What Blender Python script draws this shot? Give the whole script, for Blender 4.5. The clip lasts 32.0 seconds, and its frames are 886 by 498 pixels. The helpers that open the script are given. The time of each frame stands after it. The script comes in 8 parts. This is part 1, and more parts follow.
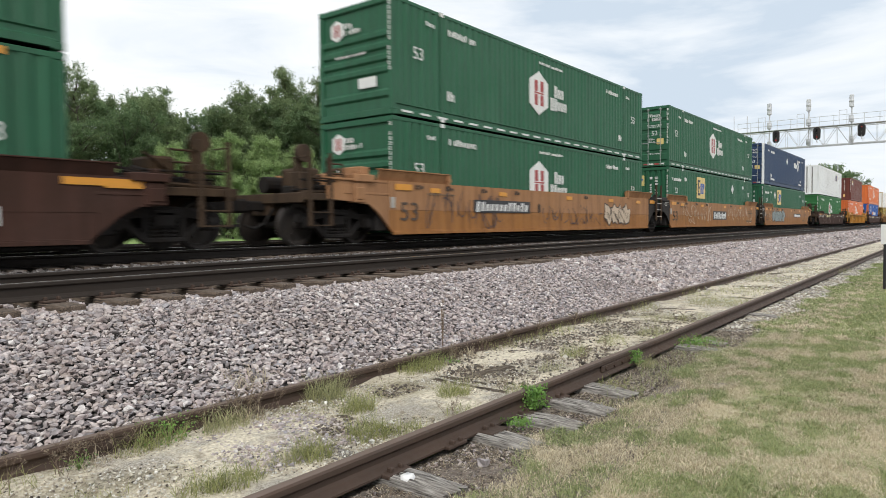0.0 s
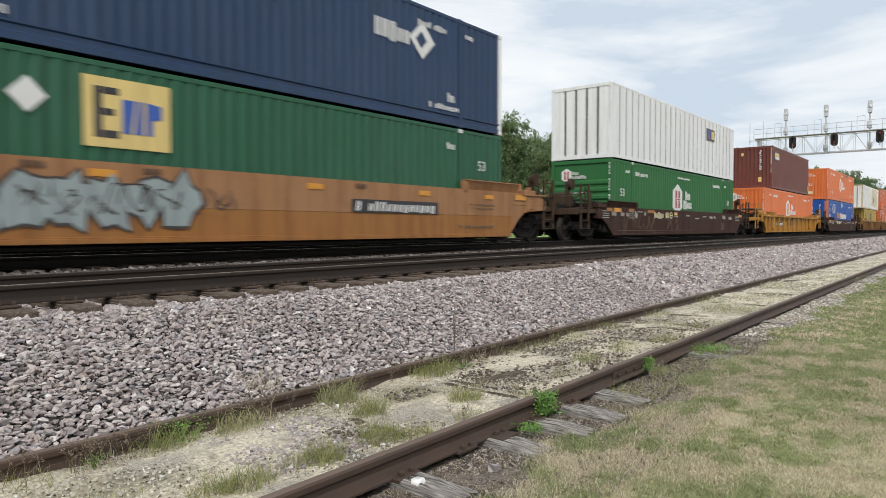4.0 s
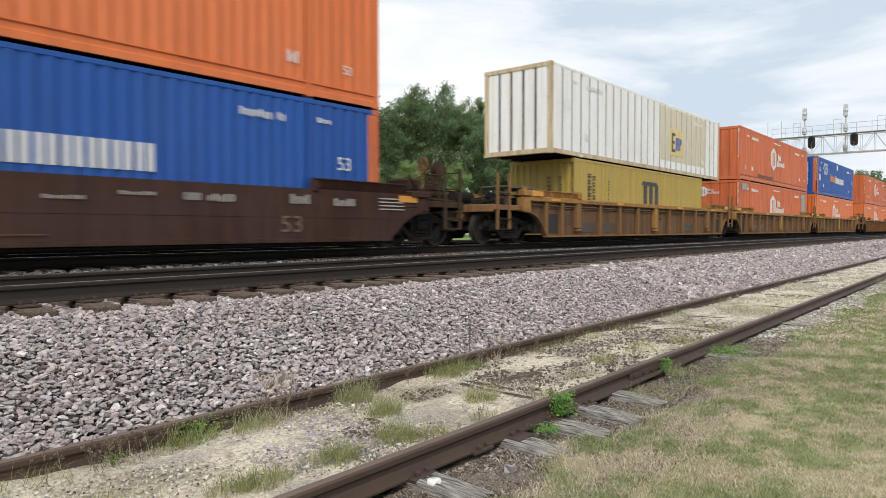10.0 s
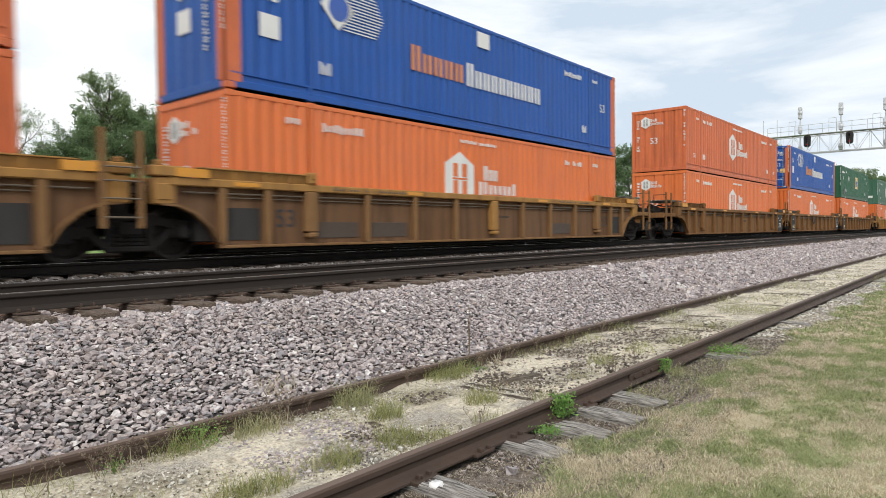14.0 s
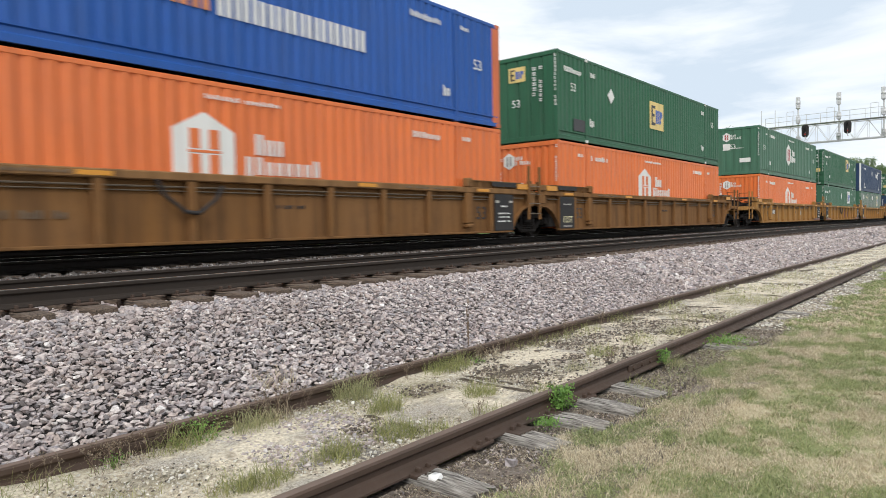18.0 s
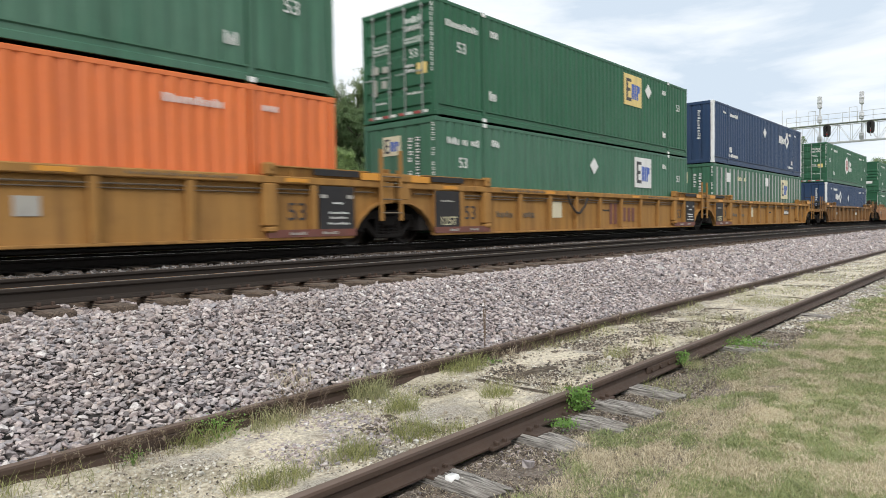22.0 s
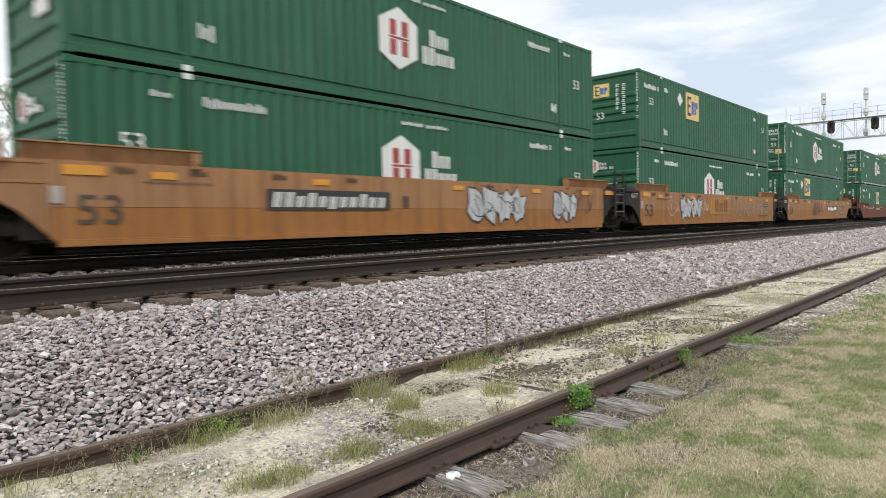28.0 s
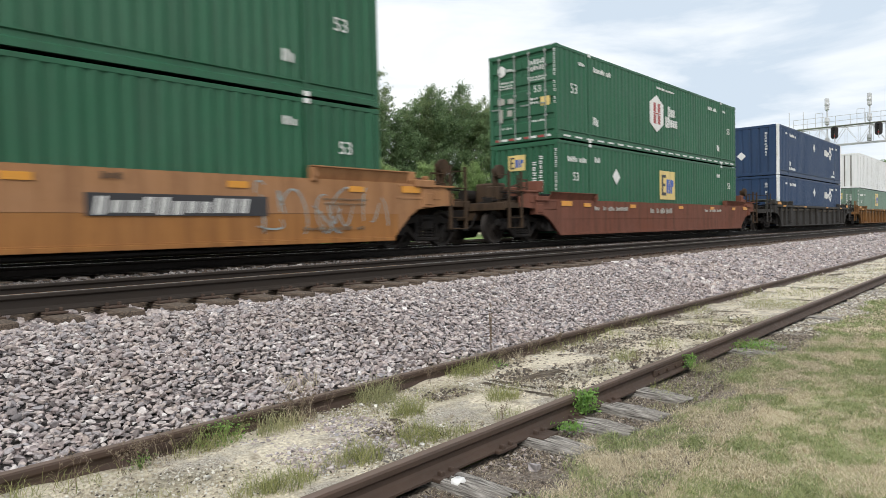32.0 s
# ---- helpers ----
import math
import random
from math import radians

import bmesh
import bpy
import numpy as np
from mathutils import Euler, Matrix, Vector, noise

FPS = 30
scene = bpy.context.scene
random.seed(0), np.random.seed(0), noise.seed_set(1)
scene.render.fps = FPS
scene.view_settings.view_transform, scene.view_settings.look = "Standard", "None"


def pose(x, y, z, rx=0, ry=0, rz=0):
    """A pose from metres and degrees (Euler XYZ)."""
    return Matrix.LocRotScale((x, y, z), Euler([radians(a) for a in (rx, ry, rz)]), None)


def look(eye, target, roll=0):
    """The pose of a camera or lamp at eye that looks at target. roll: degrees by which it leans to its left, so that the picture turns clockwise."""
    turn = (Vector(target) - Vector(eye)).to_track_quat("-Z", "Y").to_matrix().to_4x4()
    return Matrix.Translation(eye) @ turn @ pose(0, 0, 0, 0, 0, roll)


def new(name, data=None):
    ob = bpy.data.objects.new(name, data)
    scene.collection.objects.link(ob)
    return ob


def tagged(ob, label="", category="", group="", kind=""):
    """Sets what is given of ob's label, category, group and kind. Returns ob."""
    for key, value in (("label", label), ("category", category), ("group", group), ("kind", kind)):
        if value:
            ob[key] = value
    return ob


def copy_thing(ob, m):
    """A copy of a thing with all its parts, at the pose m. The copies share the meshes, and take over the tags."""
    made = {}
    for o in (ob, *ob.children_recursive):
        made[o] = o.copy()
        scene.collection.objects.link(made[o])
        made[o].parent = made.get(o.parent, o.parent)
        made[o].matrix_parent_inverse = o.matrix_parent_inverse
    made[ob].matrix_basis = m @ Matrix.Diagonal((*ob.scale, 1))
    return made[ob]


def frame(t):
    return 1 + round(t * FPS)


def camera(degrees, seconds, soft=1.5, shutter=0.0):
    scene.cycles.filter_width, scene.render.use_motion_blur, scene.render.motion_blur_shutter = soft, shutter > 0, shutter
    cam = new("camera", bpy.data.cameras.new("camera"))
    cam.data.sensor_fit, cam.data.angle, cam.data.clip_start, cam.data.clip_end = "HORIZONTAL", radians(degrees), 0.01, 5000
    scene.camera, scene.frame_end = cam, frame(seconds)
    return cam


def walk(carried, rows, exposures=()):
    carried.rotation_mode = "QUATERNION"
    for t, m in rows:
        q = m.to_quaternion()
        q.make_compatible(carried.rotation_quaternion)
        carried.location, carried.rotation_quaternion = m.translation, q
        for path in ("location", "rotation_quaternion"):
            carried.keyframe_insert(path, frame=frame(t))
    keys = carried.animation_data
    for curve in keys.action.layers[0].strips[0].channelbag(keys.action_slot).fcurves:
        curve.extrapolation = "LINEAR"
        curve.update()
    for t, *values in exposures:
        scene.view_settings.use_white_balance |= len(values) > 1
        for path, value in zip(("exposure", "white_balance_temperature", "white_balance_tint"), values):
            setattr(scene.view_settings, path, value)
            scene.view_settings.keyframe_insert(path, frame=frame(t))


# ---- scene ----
# x runs along the tracks, y away from the camera across them, z up; z = 0 is the head of the siding's rails
def aim(yaw, pitch, roll, x, y, z):
    """Camera pose: yaw from +y towards +x, pitch downwards, roll, all in radians."""
    f = Vector((math.sin(yaw) * math.cos(pitch), math.cos(yaw) * math.cos(pitch), -math.sin(pitch)))
    r = Vector((math.cos(yaw), -math.sin(yaw), 0.0))
    u = r.cross(f)
    c, s = math.cos(roll), math.sin(roll)
    rr, uu = c * r + s * u, c * u - s * r
    return Matrix(((rr.x, uu.x, -f.x, x), (rr.y, uu.y, -f.y, y), (rr.z, uu.z, -f.z, z), (0, 0, 0, 1)))


cam = camera(67.63, 32.0, soft=0.6, shutter=0.33)
walk(cam, [
    (0, aim(0.9099, 0.0367, -0.0086, -0.001, -0.011, 1.222)),
    (0.5, aim(0.9100, 0.0355, 0.0012, -0.003, -0.010, 1.220)),
    (1, aim(0.9125, 0.0368, -0.0014, -0.005, -0.011, 1.225)),
    (1.5, aim(0.9117, 0.0341, -0.0044, -0.004, -0.018, 1.226)),
    (2, aim(0.9053, 0.0344, -0.0090, 0.000, -0.020, 1.224)),
    (2.5, aim(0.8946, 0.0346, -0.0074, -0.003, -0.021, 1.224)),
    (3, aim(0.8873, 0.0347, -0.0097, -0.001, -0.020, 1.224)),
    (3.5, aim(0.8856, 0.0333, -0.0035, -0.014, -0.023, 1.234)),
    (5.5, aim(0.9058, 0.0239, 0.0022, -0.017, -0.026, 1.223)),
    (6, aim(0.9015, 0.0242, 0.0050, -0.019, -0.019, 1.226)),
    (6.5, aim(0.8907, 0.0248, -0.0000, -0.014, -0.012, 1.225)),
    (7, aim(0.8852, 0.0272, -0.0016, -0.010, -0.014, 1.224)),
    (7.5, aim(0.8845, 0.0302, 0.0013, -0.011, -0.016, 1.228)),
    (8, aim(0.8845, 0.0310, 0.0086, -0.015, -0.019, 1.226)),
    (8.5, aim(0.8832, 0.0319, 0.0018, -0.012, -0.018, 1.229)),
    (9, aim(0.8767, 0.0297, 0.0052, -0.014, -0.014, 1.233)),
    (9.5, aim(0.8741, 0.0299, -0.0016, -0.013, -0.012, 1.231)),
    (10, aim(0.8690, 0.0300, -0.0000, -0.016, -0.012, 1.227)),
    (10.5, aim(0.8702, 0.0297, -0.0020, -0.016, -0.015, 1.222)),
    (11, aim(0.8786, 0.0318, 0.0021, -0.019, -0.014, 1.224)),
    (11.5, aim(0.8766, 0.0339, 0.0015, -0.020, -0.006, 1.228)),
    (12, aim(0.8729, 0.0297, -0.0118, -0.019, -0.013, 1.231)),
    (12.5, aim(0.8725, 0.0261, -0.0140, -0.019, -0.017, 1.220)),
    (13, aim(0.8740, 0.0287, -0.0160, -0.021, -0.011, 1.228)),
    (13.5, aim(0.8762, 0.0267, -0.0159, -0.022, -0.008, 1.228)),
    (14, aim(0.8724, 0.0263, -0.0111, -0.024, -0.007, 1.229)),
    (14.5, aim(0.8686, 0.0260, -0.0112, -0.029, -0.006, 1.231)),
    (16.5, aim(0.8810, 0.0383, -0.0140, -0.015, -0.001, 1.224)),
    (17, aim(0.8808, 0.0392, -0.0140, -0.014, -0.007, 1.229)),
    (17.5, aim(0.8764, 0.0369, -0.0170, -0.013, -0.007, 1.224)),
    (18, aim(0.8742, 0.0368, -0.0194, -0.013, -0.007, 1.227)),
    (18.5, aim(0.8744, 0.0362, -0.0166, -0.015, -0.007, 1.224)),
    (19, aim(0.8729, 0.0380, -0.0149, -0.011, -0.005, 1.225)),
    (19.5, aim(0.8673, 0.0404, -0.0151, -0.006, -0.003, 1.225)),
    (20, aim(0.8613, 0.0427, -0.0139, -0.008, 0.005, 1.230)),
    (20.5, aim(0.8554, 0.0406, -0.0116, -0.014, 0.005, 1.229)),
    (21, aim(0.8537, 0.0390, -0.0104, -0.011, 0.009, 1.230)),
    (21.5, aim(0.8510, 0.0368, -0.0099, -0.018, 0.009, 1.227)),
    (22, aim(0.8500, 0.0368, -0.0156, -0.012, 0.007, 1.228)),
    (22.5, aim(0.8474, 0.0371, -0.0145, -0.013, 0.001, 1.226)),
    (23, aim(0.8446, 0.0376, -0.0158, -0.008, 0.002, 1.228)),
    (23.5, aim(0.8435, 0.0374, -0.0138, -0.009, 0.000, 1.230)),
    (24, aim(0.8438, 0.0350, -0.0127, -0.008, -0.004, 1.225)),
    (24.5, aim(0.8451, 0.0363, -0.0178, -0.007, -0.004, 1.222)),
    (25, aim(0.8439, 0.0395, -0.0203, -0.001, -0.007, 1.220)),
    (25.5, aim(0.8424, 0.0444, -0.0204, -0.000, -0.000, 1.229)),
    (27.5, aim(0.8432, 0.0397, -0.0179, -0.007, -0.011, 1.228)),
    (28, aim(0.8446, 0.0385, -0.0209, -0.004, -0.013, 1.226)),
    (28.5, aim(0.8450, 0.0362, -0.0170, -0.004, -0.007, 1.232)),
    (29, aim(0.8435, 0.0322, -0.0194, 0.000, -0.008, 1.224)),
    (29.5, aim(0.8436, 0.0327, -0.0193, -0.006, -0.012, 1.229)),
    (30, aim(0.8421, 0.0319, -0.0218, -0.008, -0.012, 1.226)),
    (30.5, aim(0.8406, 0.0313, -0.0198, -0.007, -0.009, 1.223)),
    (31, aim(0.8395, 0.0304, -0.0148, -0.014, -0.007, 1.228)),
    (31.5, aim(0.8392, 0.0304, -0.0153, -0.017, -0.007, 1.229)),
    (32, aim(0.8403, 0.0298, -0.0214, -0.010, -0.004, 1.221)),
], exposures=[(0, 0.13), (3, 0.09), (6, -0.07), (8, -0.11), (9.5, 0.12), (11, 0.07), (12.5, 0.16), (14, 0.18), (18, 0.23), (20, 0.17), (23, 0.23), (28, 0.21), (32, 0.18)])

# ---- world and light: an overcast summer day ----
SUN_EL, SUN_ROT = radians(44), radians(235)
world = bpy.data.worlds.new("overcast_sky")
scene.world = world
world.use_nodes = True
wt = world.node_tree
wt.nodes.clear()


def wnode(kind, **kw):
    n = wt.nodes.new(kind)
    for k, v in kw.items():
        if k in n.inputs:
            n.inputs[k].default_value = v
    return n


w_out = wnode("ShaderNodeOutputWorld")
w_bg = wnode("ShaderNodeBackground", Strength=1.0)
w_sky = wnode("ShaderNodeTexSky")
w_sky.sky_type, w_sky.sun_disc = "NISHITA", False
w_sky.sun_elevation, w_sky.sun_rotation = SUN_EL, SUN_ROT
w_sky.air_density, w_sky.dust_density, w_sky.ozone_density = 1.0, 2.5, 1.0
w_dim = wnode("ShaderNodeMix")
w_dim.data_type, w_dim.blend_type = "RGBA", "MULTIPLY"
w_dim.inputs[0].default_value = 1.0
w_dim.inputs[7].default_value = (0.09, 0.09, 0.09, 1)
w_co = wnode("ShaderNodeTexCoord")
w_map = wnode("ShaderNodeMapping")
w_map.inputs["Scale"].default_value = (1.0, 1.0, 4.2)
w_map.inputs["Rotation"].default_value = (0.08, 0.05, 0.6)
w_n1 = wnode("ShaderNodeTexNoise", Scale=2.2, Detail=7.0, Roughness=0.55, Distortion=0.5)
w_ramp = wnode("ShaderNodeValToRGB")
w_ramp.color_ramp.elements[0].position, w_ramp.color_ramp.elements[0].color = 0.35, (0.62, 0.715, 0.82, 1)
w_ramp.color_ramp.elements[1].position, w_ramp.color_ramp.elements[1].color = 0.57, (1.0, 1.015, 1.02, 1)
w_mid = w_ramp.color_ramp.elements.new(0.46)
w_mid.color = (0.855, 0.905, 0.955, 1)
w_mix = wnode("ShaderNodeMix")
w_mix.data_type = "RGBA"
w_mix.inputs[0].default_value = 0.93
for a, b in ((w_co.outputs["Generated"], w_map.inputs["Vector"]), (w_map.outputs["Vector"], w_n1.inputs["Vector"]),
             (w_n1.outputs["Fac"], w_ramp.inputs["Fac"]), (w_sky.outputs["Color"], w_dim.inputs[6]),
             (w_dim.outputs[2], w_mix.inputs[6]), (w_ramp.outputs["Color"], w_mix.inputs[7]),
             (w_mix.outputs[2], w_bg.inputs["Color"]), (w_bg.outputs["Background"], w_out.inputs["Surface"])):
    wt.links.new(a, b)

sun = new("sun", bpy.data.lights.new("sun", "SUN"))
sun.data.energy, sun.data.angle, sun.data.color = 1.7, radians(22), (1.0, 0.97, 0.92)
sun.matrix_basis = look((-85, -60, 100), (0, 0, 0))
scene.view_settings.exposure = 0.0

# ---- materials ----
def mat_nodes(name):
    m = bpy.data.materials.new(name)
    m.use_nodes = True
    nt = m.node_tree
    return m, nt, nt.nodes["Principled BSDF"]


def noise_node(nt, scale, detail=4.0, rough=0.55, stretch=None, coord="Object"):
    co = nt.nodes.new("ShaderNodeTexCoord")
    n = nt.nodes.new("ShaderNodeTexNoise")
    n.inputs["Scale"].default_value, n.inputs["Detail"].default_value, n.inputs["Roughness"].default_value = scale, detail, rough
    if stretch:
        mp = nt.nodes.new("ShaderNodeMapping")
        mp.inputs["Scale"].default_value = stretch
        nt.links.new(co.outputs[coord], mp.inputs["Vector"])
        nt.links.new(mp.outputs["Vector"], n.inputs["Vector"])
    else:
        nt.links.new(co.outputs[coord], n.inputs["Vector"])
    return n.outputs["Fac"]


def ramp(nt, fac, stops):
    r = nt.nodes.new("ShaderNodeValToRGB")
    e = r.color_ramp.elements
    while len(e) < len(stops):
        e.new(0.5)
    for el, (p, c) in zip(e, stops):
        el.position, el.color = p, (c[0], c[1], c[2], 1) if isinstance(c, tuple) else (c, c, c, 1)
    nt.links.new(fac, r.inputs["Fac"])
    return r.outputs["Color"]


def blend(nt, fac, a, b, mode="MIX"):
    n = nt.nodes.new("ShaderNodeMix")
    n.data_type, n.blend_type = "RGBA", mode
    for sock, v in ((n.inputs[0], fac), (n.inputs[6], a), (n.inputs[7], b)):
        if isinstance(v, (int, float)):
            sock.default_value = v
        elif isinstance(v, tuple):
            sock.default_value = (v[0], v[1], v[2], 1)
        else:
            nt.links.new(v, sock)
    return n.outputs[2]


def bump(nt, bsdf, height, strength=0.3, dist=0.01):
    b = nt.nodes.new("ShaderNodeBump")
    b.inputs["Strength"].default_value, b.inputs["Distance"].default_value = strength, dist
    nt.links.new(height, b.inputs["Height"])
    nt.links.new(b.outputs["Normal"], bsdf.inputs["Normal"])


def paint(name, col, rough=0.5, dirt=0.35, dirt_col=(0.06, 0.045, 0.035), rust=0.12, fade=0.12, metal=0.0, spec=0.5):
    """Weathered paint on steel: faded patches, run-down streaks, rust specks."""
    m, nt, b = mat_nodes(name)
    big = noise_node(nt, 0.55, 3.0)
    streak = noise_node(nt, 1.0, 5.0, 0.6, (5.0, 5.0, 0.35))
    fine = noise_node(nt, 14.0, 4.0, 0.65)
    pale = tuple(min(1.0, c + fade * (0.35 - c) * 0.35 + 0.003) for c in col)
    base = blend(nt, ramp(nt, big, ((0.3, 0.0), (0.75, 1.0))), col, pale)
    dm = ramp(nt, streak, ((0.42, 0.0), (0.66, dirt)))
    base = blend(nt, dm, base, dirt_col)
    blot = noise_node(nt, 2.3, 5.0, 0.7)
    base = blend(nt, ramp(nt, blot, ((0.50, 0.0), (0.72, 0.45 * dirt))), base, dirt_col)
    rm = ramp(nt, fine, ((0.66, 0.0), (0.74, rust)))
    base = blend(nt, rm, base, (0.16, 0.065, 0.03))
    nt.links.new(base, b.inputs["Base Color"])
    nt.links.new(ramp(nt, fine, ((0.3, rough - 0.08), (0.8, min(1.0, rough + 0.2)))), b.inputs["Roughness"])
    b.inputs["Metallic"].default_value = metal
    b.inputs["Specular IOR Level"].default_value = spec
    bump(nt, b, fine, 0.12, 0.004)
    return m


GREEN = paint("green_paint", (0.017, 0.104, 0.050), 0.48, 0.4, (0.022, 0.056, 0.034), spec=0.32)
GREEN_LEAF = paint("leaf_green_paint", (0.026, 0.140, 0.042), 0.55, 0.3, (0.04, 0.09, 0.035), spec=0.22)
# dark tone that paints shade into the grooves of panelled containers
JOINT = paint("shaded_panel_joint", (0.20, 0.19, 0.175), 0.7, 0.5, rust=0.5, spec=0.2)
GREEN_OLD = paint("faded_green_paint", (0.046, 0.142, 0.086), 0.5, 0.4, (0.03, 0.07, 0.045), fade=0.25, spec=0.35)
GREEN_PALE = paint("pale_green_paint", (0.15, 0.25, 0.19), 0.55, 0.4, fade=0.4)
ORANGE = paint("orange_paint", (0.70, 0.165, 0.034), 0.45, 0.26, (0.26, 0.06, 0.02), fade=0.15)
ORANGE_OLD = paint("weathered_orange_paint", (0.62, 0.135, 0.034), 0.5, 0.42, (0.17, 0.045, 0.02), rust=0.3, fade=0.2)
BLUE = paint("blue_paint", (0.010, 0.084, 0.355), 0.45, 0.3, (0.02, 0.05, 0.14), fade=0.1, spec=0.3)
NAVY = paint("navy_paint", (0.016, 0.044, 0.108), 0.5, 0.35, (0.02, 0.03, 0.055), fade=0.1, spec=0.32)
MAROON = paint("maroon_paint", (0.135, 0.028, 0.018), 0.5, 0.25)
WHITE = paint("white_paint", (0.80, 0.81, 0.81), 0.45, 0.18, (0.3, 0.27, 0.2), rust=0.3, fade=0.0)
WHITE_OLD = paint("stained_white_paint", (0.85, 0.855, 0.85), 0.5, 0.35, (0.62, 0.52, 0.35), rust=0.6, fade=0.0)
OCHRE = paint("mustard_paint", (0.42, 0.30, 0.055), 0.5, 0.3, (0.2, 0.13, 0.04))
# orange sides in two tones: dusty above, shade below the fold painted darker
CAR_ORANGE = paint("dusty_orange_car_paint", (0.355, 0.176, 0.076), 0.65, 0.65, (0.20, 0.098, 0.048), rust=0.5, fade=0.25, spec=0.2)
CAR_ORANGE_SHADE = paint("shaded_orange_car_paint", (0.33, 0.142, 0.038), 0.6, 0.65, (0.19, 0.082, 0.028), rust=0.4, fade=0.1, spec=0.25)
CAR_GOLD = paint("dusty_gold_car_paint", (0.36, 0.185, 0.050), 0.7, 0.6, (0.17, 0.088, 0.035), rust=0.6, spec=0.2)
CAR_RUST = paint("rusty_brown_car_paint", (0.205, 0.098, 0.032), 0.75, 0.65, (0.085, 0.045, 0.022), rust=0.8, spec=0.15)
CAR_TAN = paint("grimy_tan_car_paint", (0.235, 0.125, 0.050), 0.75, 0.7, (0.12, 0.064, 0.030), rust=0.7, spec=0.15)
# webs of ribbed sides: base tone darker than the ribs, with grime streaks
CAR_WEB = paint("brown_web_car_paint", (0.165, 0.088, 0.044), 0.8, 0.7, (0.085, 0.046, 0.026), rust=0.6, spec=0.12)
CAR_YELLOW = paint("yellow_car_paint", (0.46, 0.225, 0.038), 0.65, 0.6, (0.19, 0.095, 0.035), rust=0.5, spec=0.2)
CAR_BROWN = paint("dark_brown_car_paint", (0.060, 0.027, 0.019), 0.75, 0.5, (0.022, 0.016, 0.012), rust=0.4, spec=0.12)
CAR_RED = paint("dusty_red_brown_car_paint", (0.175, 0.066, 0.042), 0.75, 0.5, (0.07, 0.036, 0.026), rust=0.4, spec=0.12)
CAR_GREY = paint("dark_grey_car_paint", (0.045, 0.042, 0.04), 0.75, 0.5, (0.03, 0.025, 0.02), rust=0.3, spec=0.15)
CHARCOAL = paint("charcoal_car_paint", (0.034, 0.031, 0.029), 0.75, 0.5, (0.018, 0.015, 0.013), rust=0.3, spec=0.15)
BLACK_PANEL = paint("black_stencil_panel", (0.024, 0.024, 0.026), 0.65, 0.3, rust=0.1, spec=0.2)
GRIME = paint("grimy_cast_steel", (0.010, 0.0085, 0.008), 0.85, 0.5, (0.020, 0.014, 0.010), rust=0.3, spec=0.12)
GRIMY_BROWN = paint("oily_brown_steel", (0.060, 0.036, 0.020), 0.8, 0.6, (0.02, 0.015, 0.011), rust=0.5, spec=0.15)
GRIMY_STEEL = paint("dull_grating_steel", (0.10, 0.105, 0.09), 0.7, 0.6, (0.05, 0.04, 0.03), rust=0.4, spec=0.2)
WHEEL = paint("worn_wheel_steel", (0.022, 0.018, 0.016), 0.6, 0.4, rust=0.3, metal=0.2, spec=0.25)
ROD_STEEL = paint("dull_rod_steel", (0.30, 0.33, 0.31), 0.5, 0.3, rust=0.2, metal=0.3)
STEEL = paint("galvanised_steel", (0.56, 0.57, 0.585), 0.5, 0.2, (0.3, 0.3, 0.3), rust=0.05, metal=0.35)
MARK_WHITE = paint("white_stencil", (0.72, 0.72, 0.70), 0.5, 0.2, (0.35, 0.33, 0.3), rust=0.0, fade=0.0)
MARK_GREY = paint("dull_stencil", (0.42, 0.40, 0.36), 0.6, 0.3, rust=0.0)
MARK_DULL = paint("dull_orange_reflector", (0.36, 0.135, 0.03), 0.5, 0.3, rust=0.2)
MARK_RED = paint("red_stencil", (0.36, 0.045, 0.042), 0.5, 0.2, rust=0.0)
MARK_YELLOW = paint("yellow_stencil", (0.74, 0.56, 0.20), 0.5, 0.2, rust=0.0)
MARK_ORANGE = paint("orange_reflector", (0.66, 0.28, 0.02), 0.4, 0.2, rust=0.0)
MARK_PEACH = paint("pale_orange_stencil", (0.66, 0.24, 0.07), 0.5, 0.2, rust=0.0)
MARK_BLUE = paint("blue_stencil", (0.03, 0.10, 0.42), 0.5, 0.2, rust=0.0)
MARK_BLACK = paint("black_stencil", (0.02, 0.02, 0.025), 0.5, 0.2, rust=0.0)
SPRAY_SILVER = paint("silver_spray_paint", (0.52, 0.53, 0.53), 0.5, 0.3, rust=0.0)
SPRAY = paint("pale_spray_paint", (0.60, 0.47, 0.34), 0.6, 0.3, rust=0.0)
SPRAY_BLACK = paint("black_spray_paint", (0.045, 0.035, 0.03), 0.6, 0.3, rust=0.0)
WHITE_RUST = paint("rust_stained_cream_paint", (0.60, 0.50, 0.33), 0.6, 0.7, (0.30, 0.15, 0.06), rust=0.8, fade=0.0)
MARK_BEIGE = paint("stained_beige_patch", (0.66, 0.60, 0.44), 0.6, 0.4, (0.45, 0.36, 0.2), rust=0.2)
SPRAY_DARK = paint("dark_spray_paint", (0.10, 0.06, 0.05), 0.6, 0.3, rust=0.0)
SPRAY_RUST = paint("rusty_spray_paint", (0.15, 0.085, 0.05), 0.6, 0.3, rust=0.0)
MARK_RUST = paint("dull_red_patch", (0.17, 0.05, 0.035), 0.6, 0.5, rust=0.2)
MARK_TARNISH = paint("tarnished_patch", (0.16, 0.12, 0.08), 0.6, 0.5, rust=0.2)
MARK_ZINC = paint("bare_zinc_patch", (0.34, 0.34, 0.33), 0.5, 0.4, rust=0.2)
MARK_SOOT = paint("worn_black_stencil", (0.07, 0.045, 0.03), 0.6, 0.4, rust=0.2)
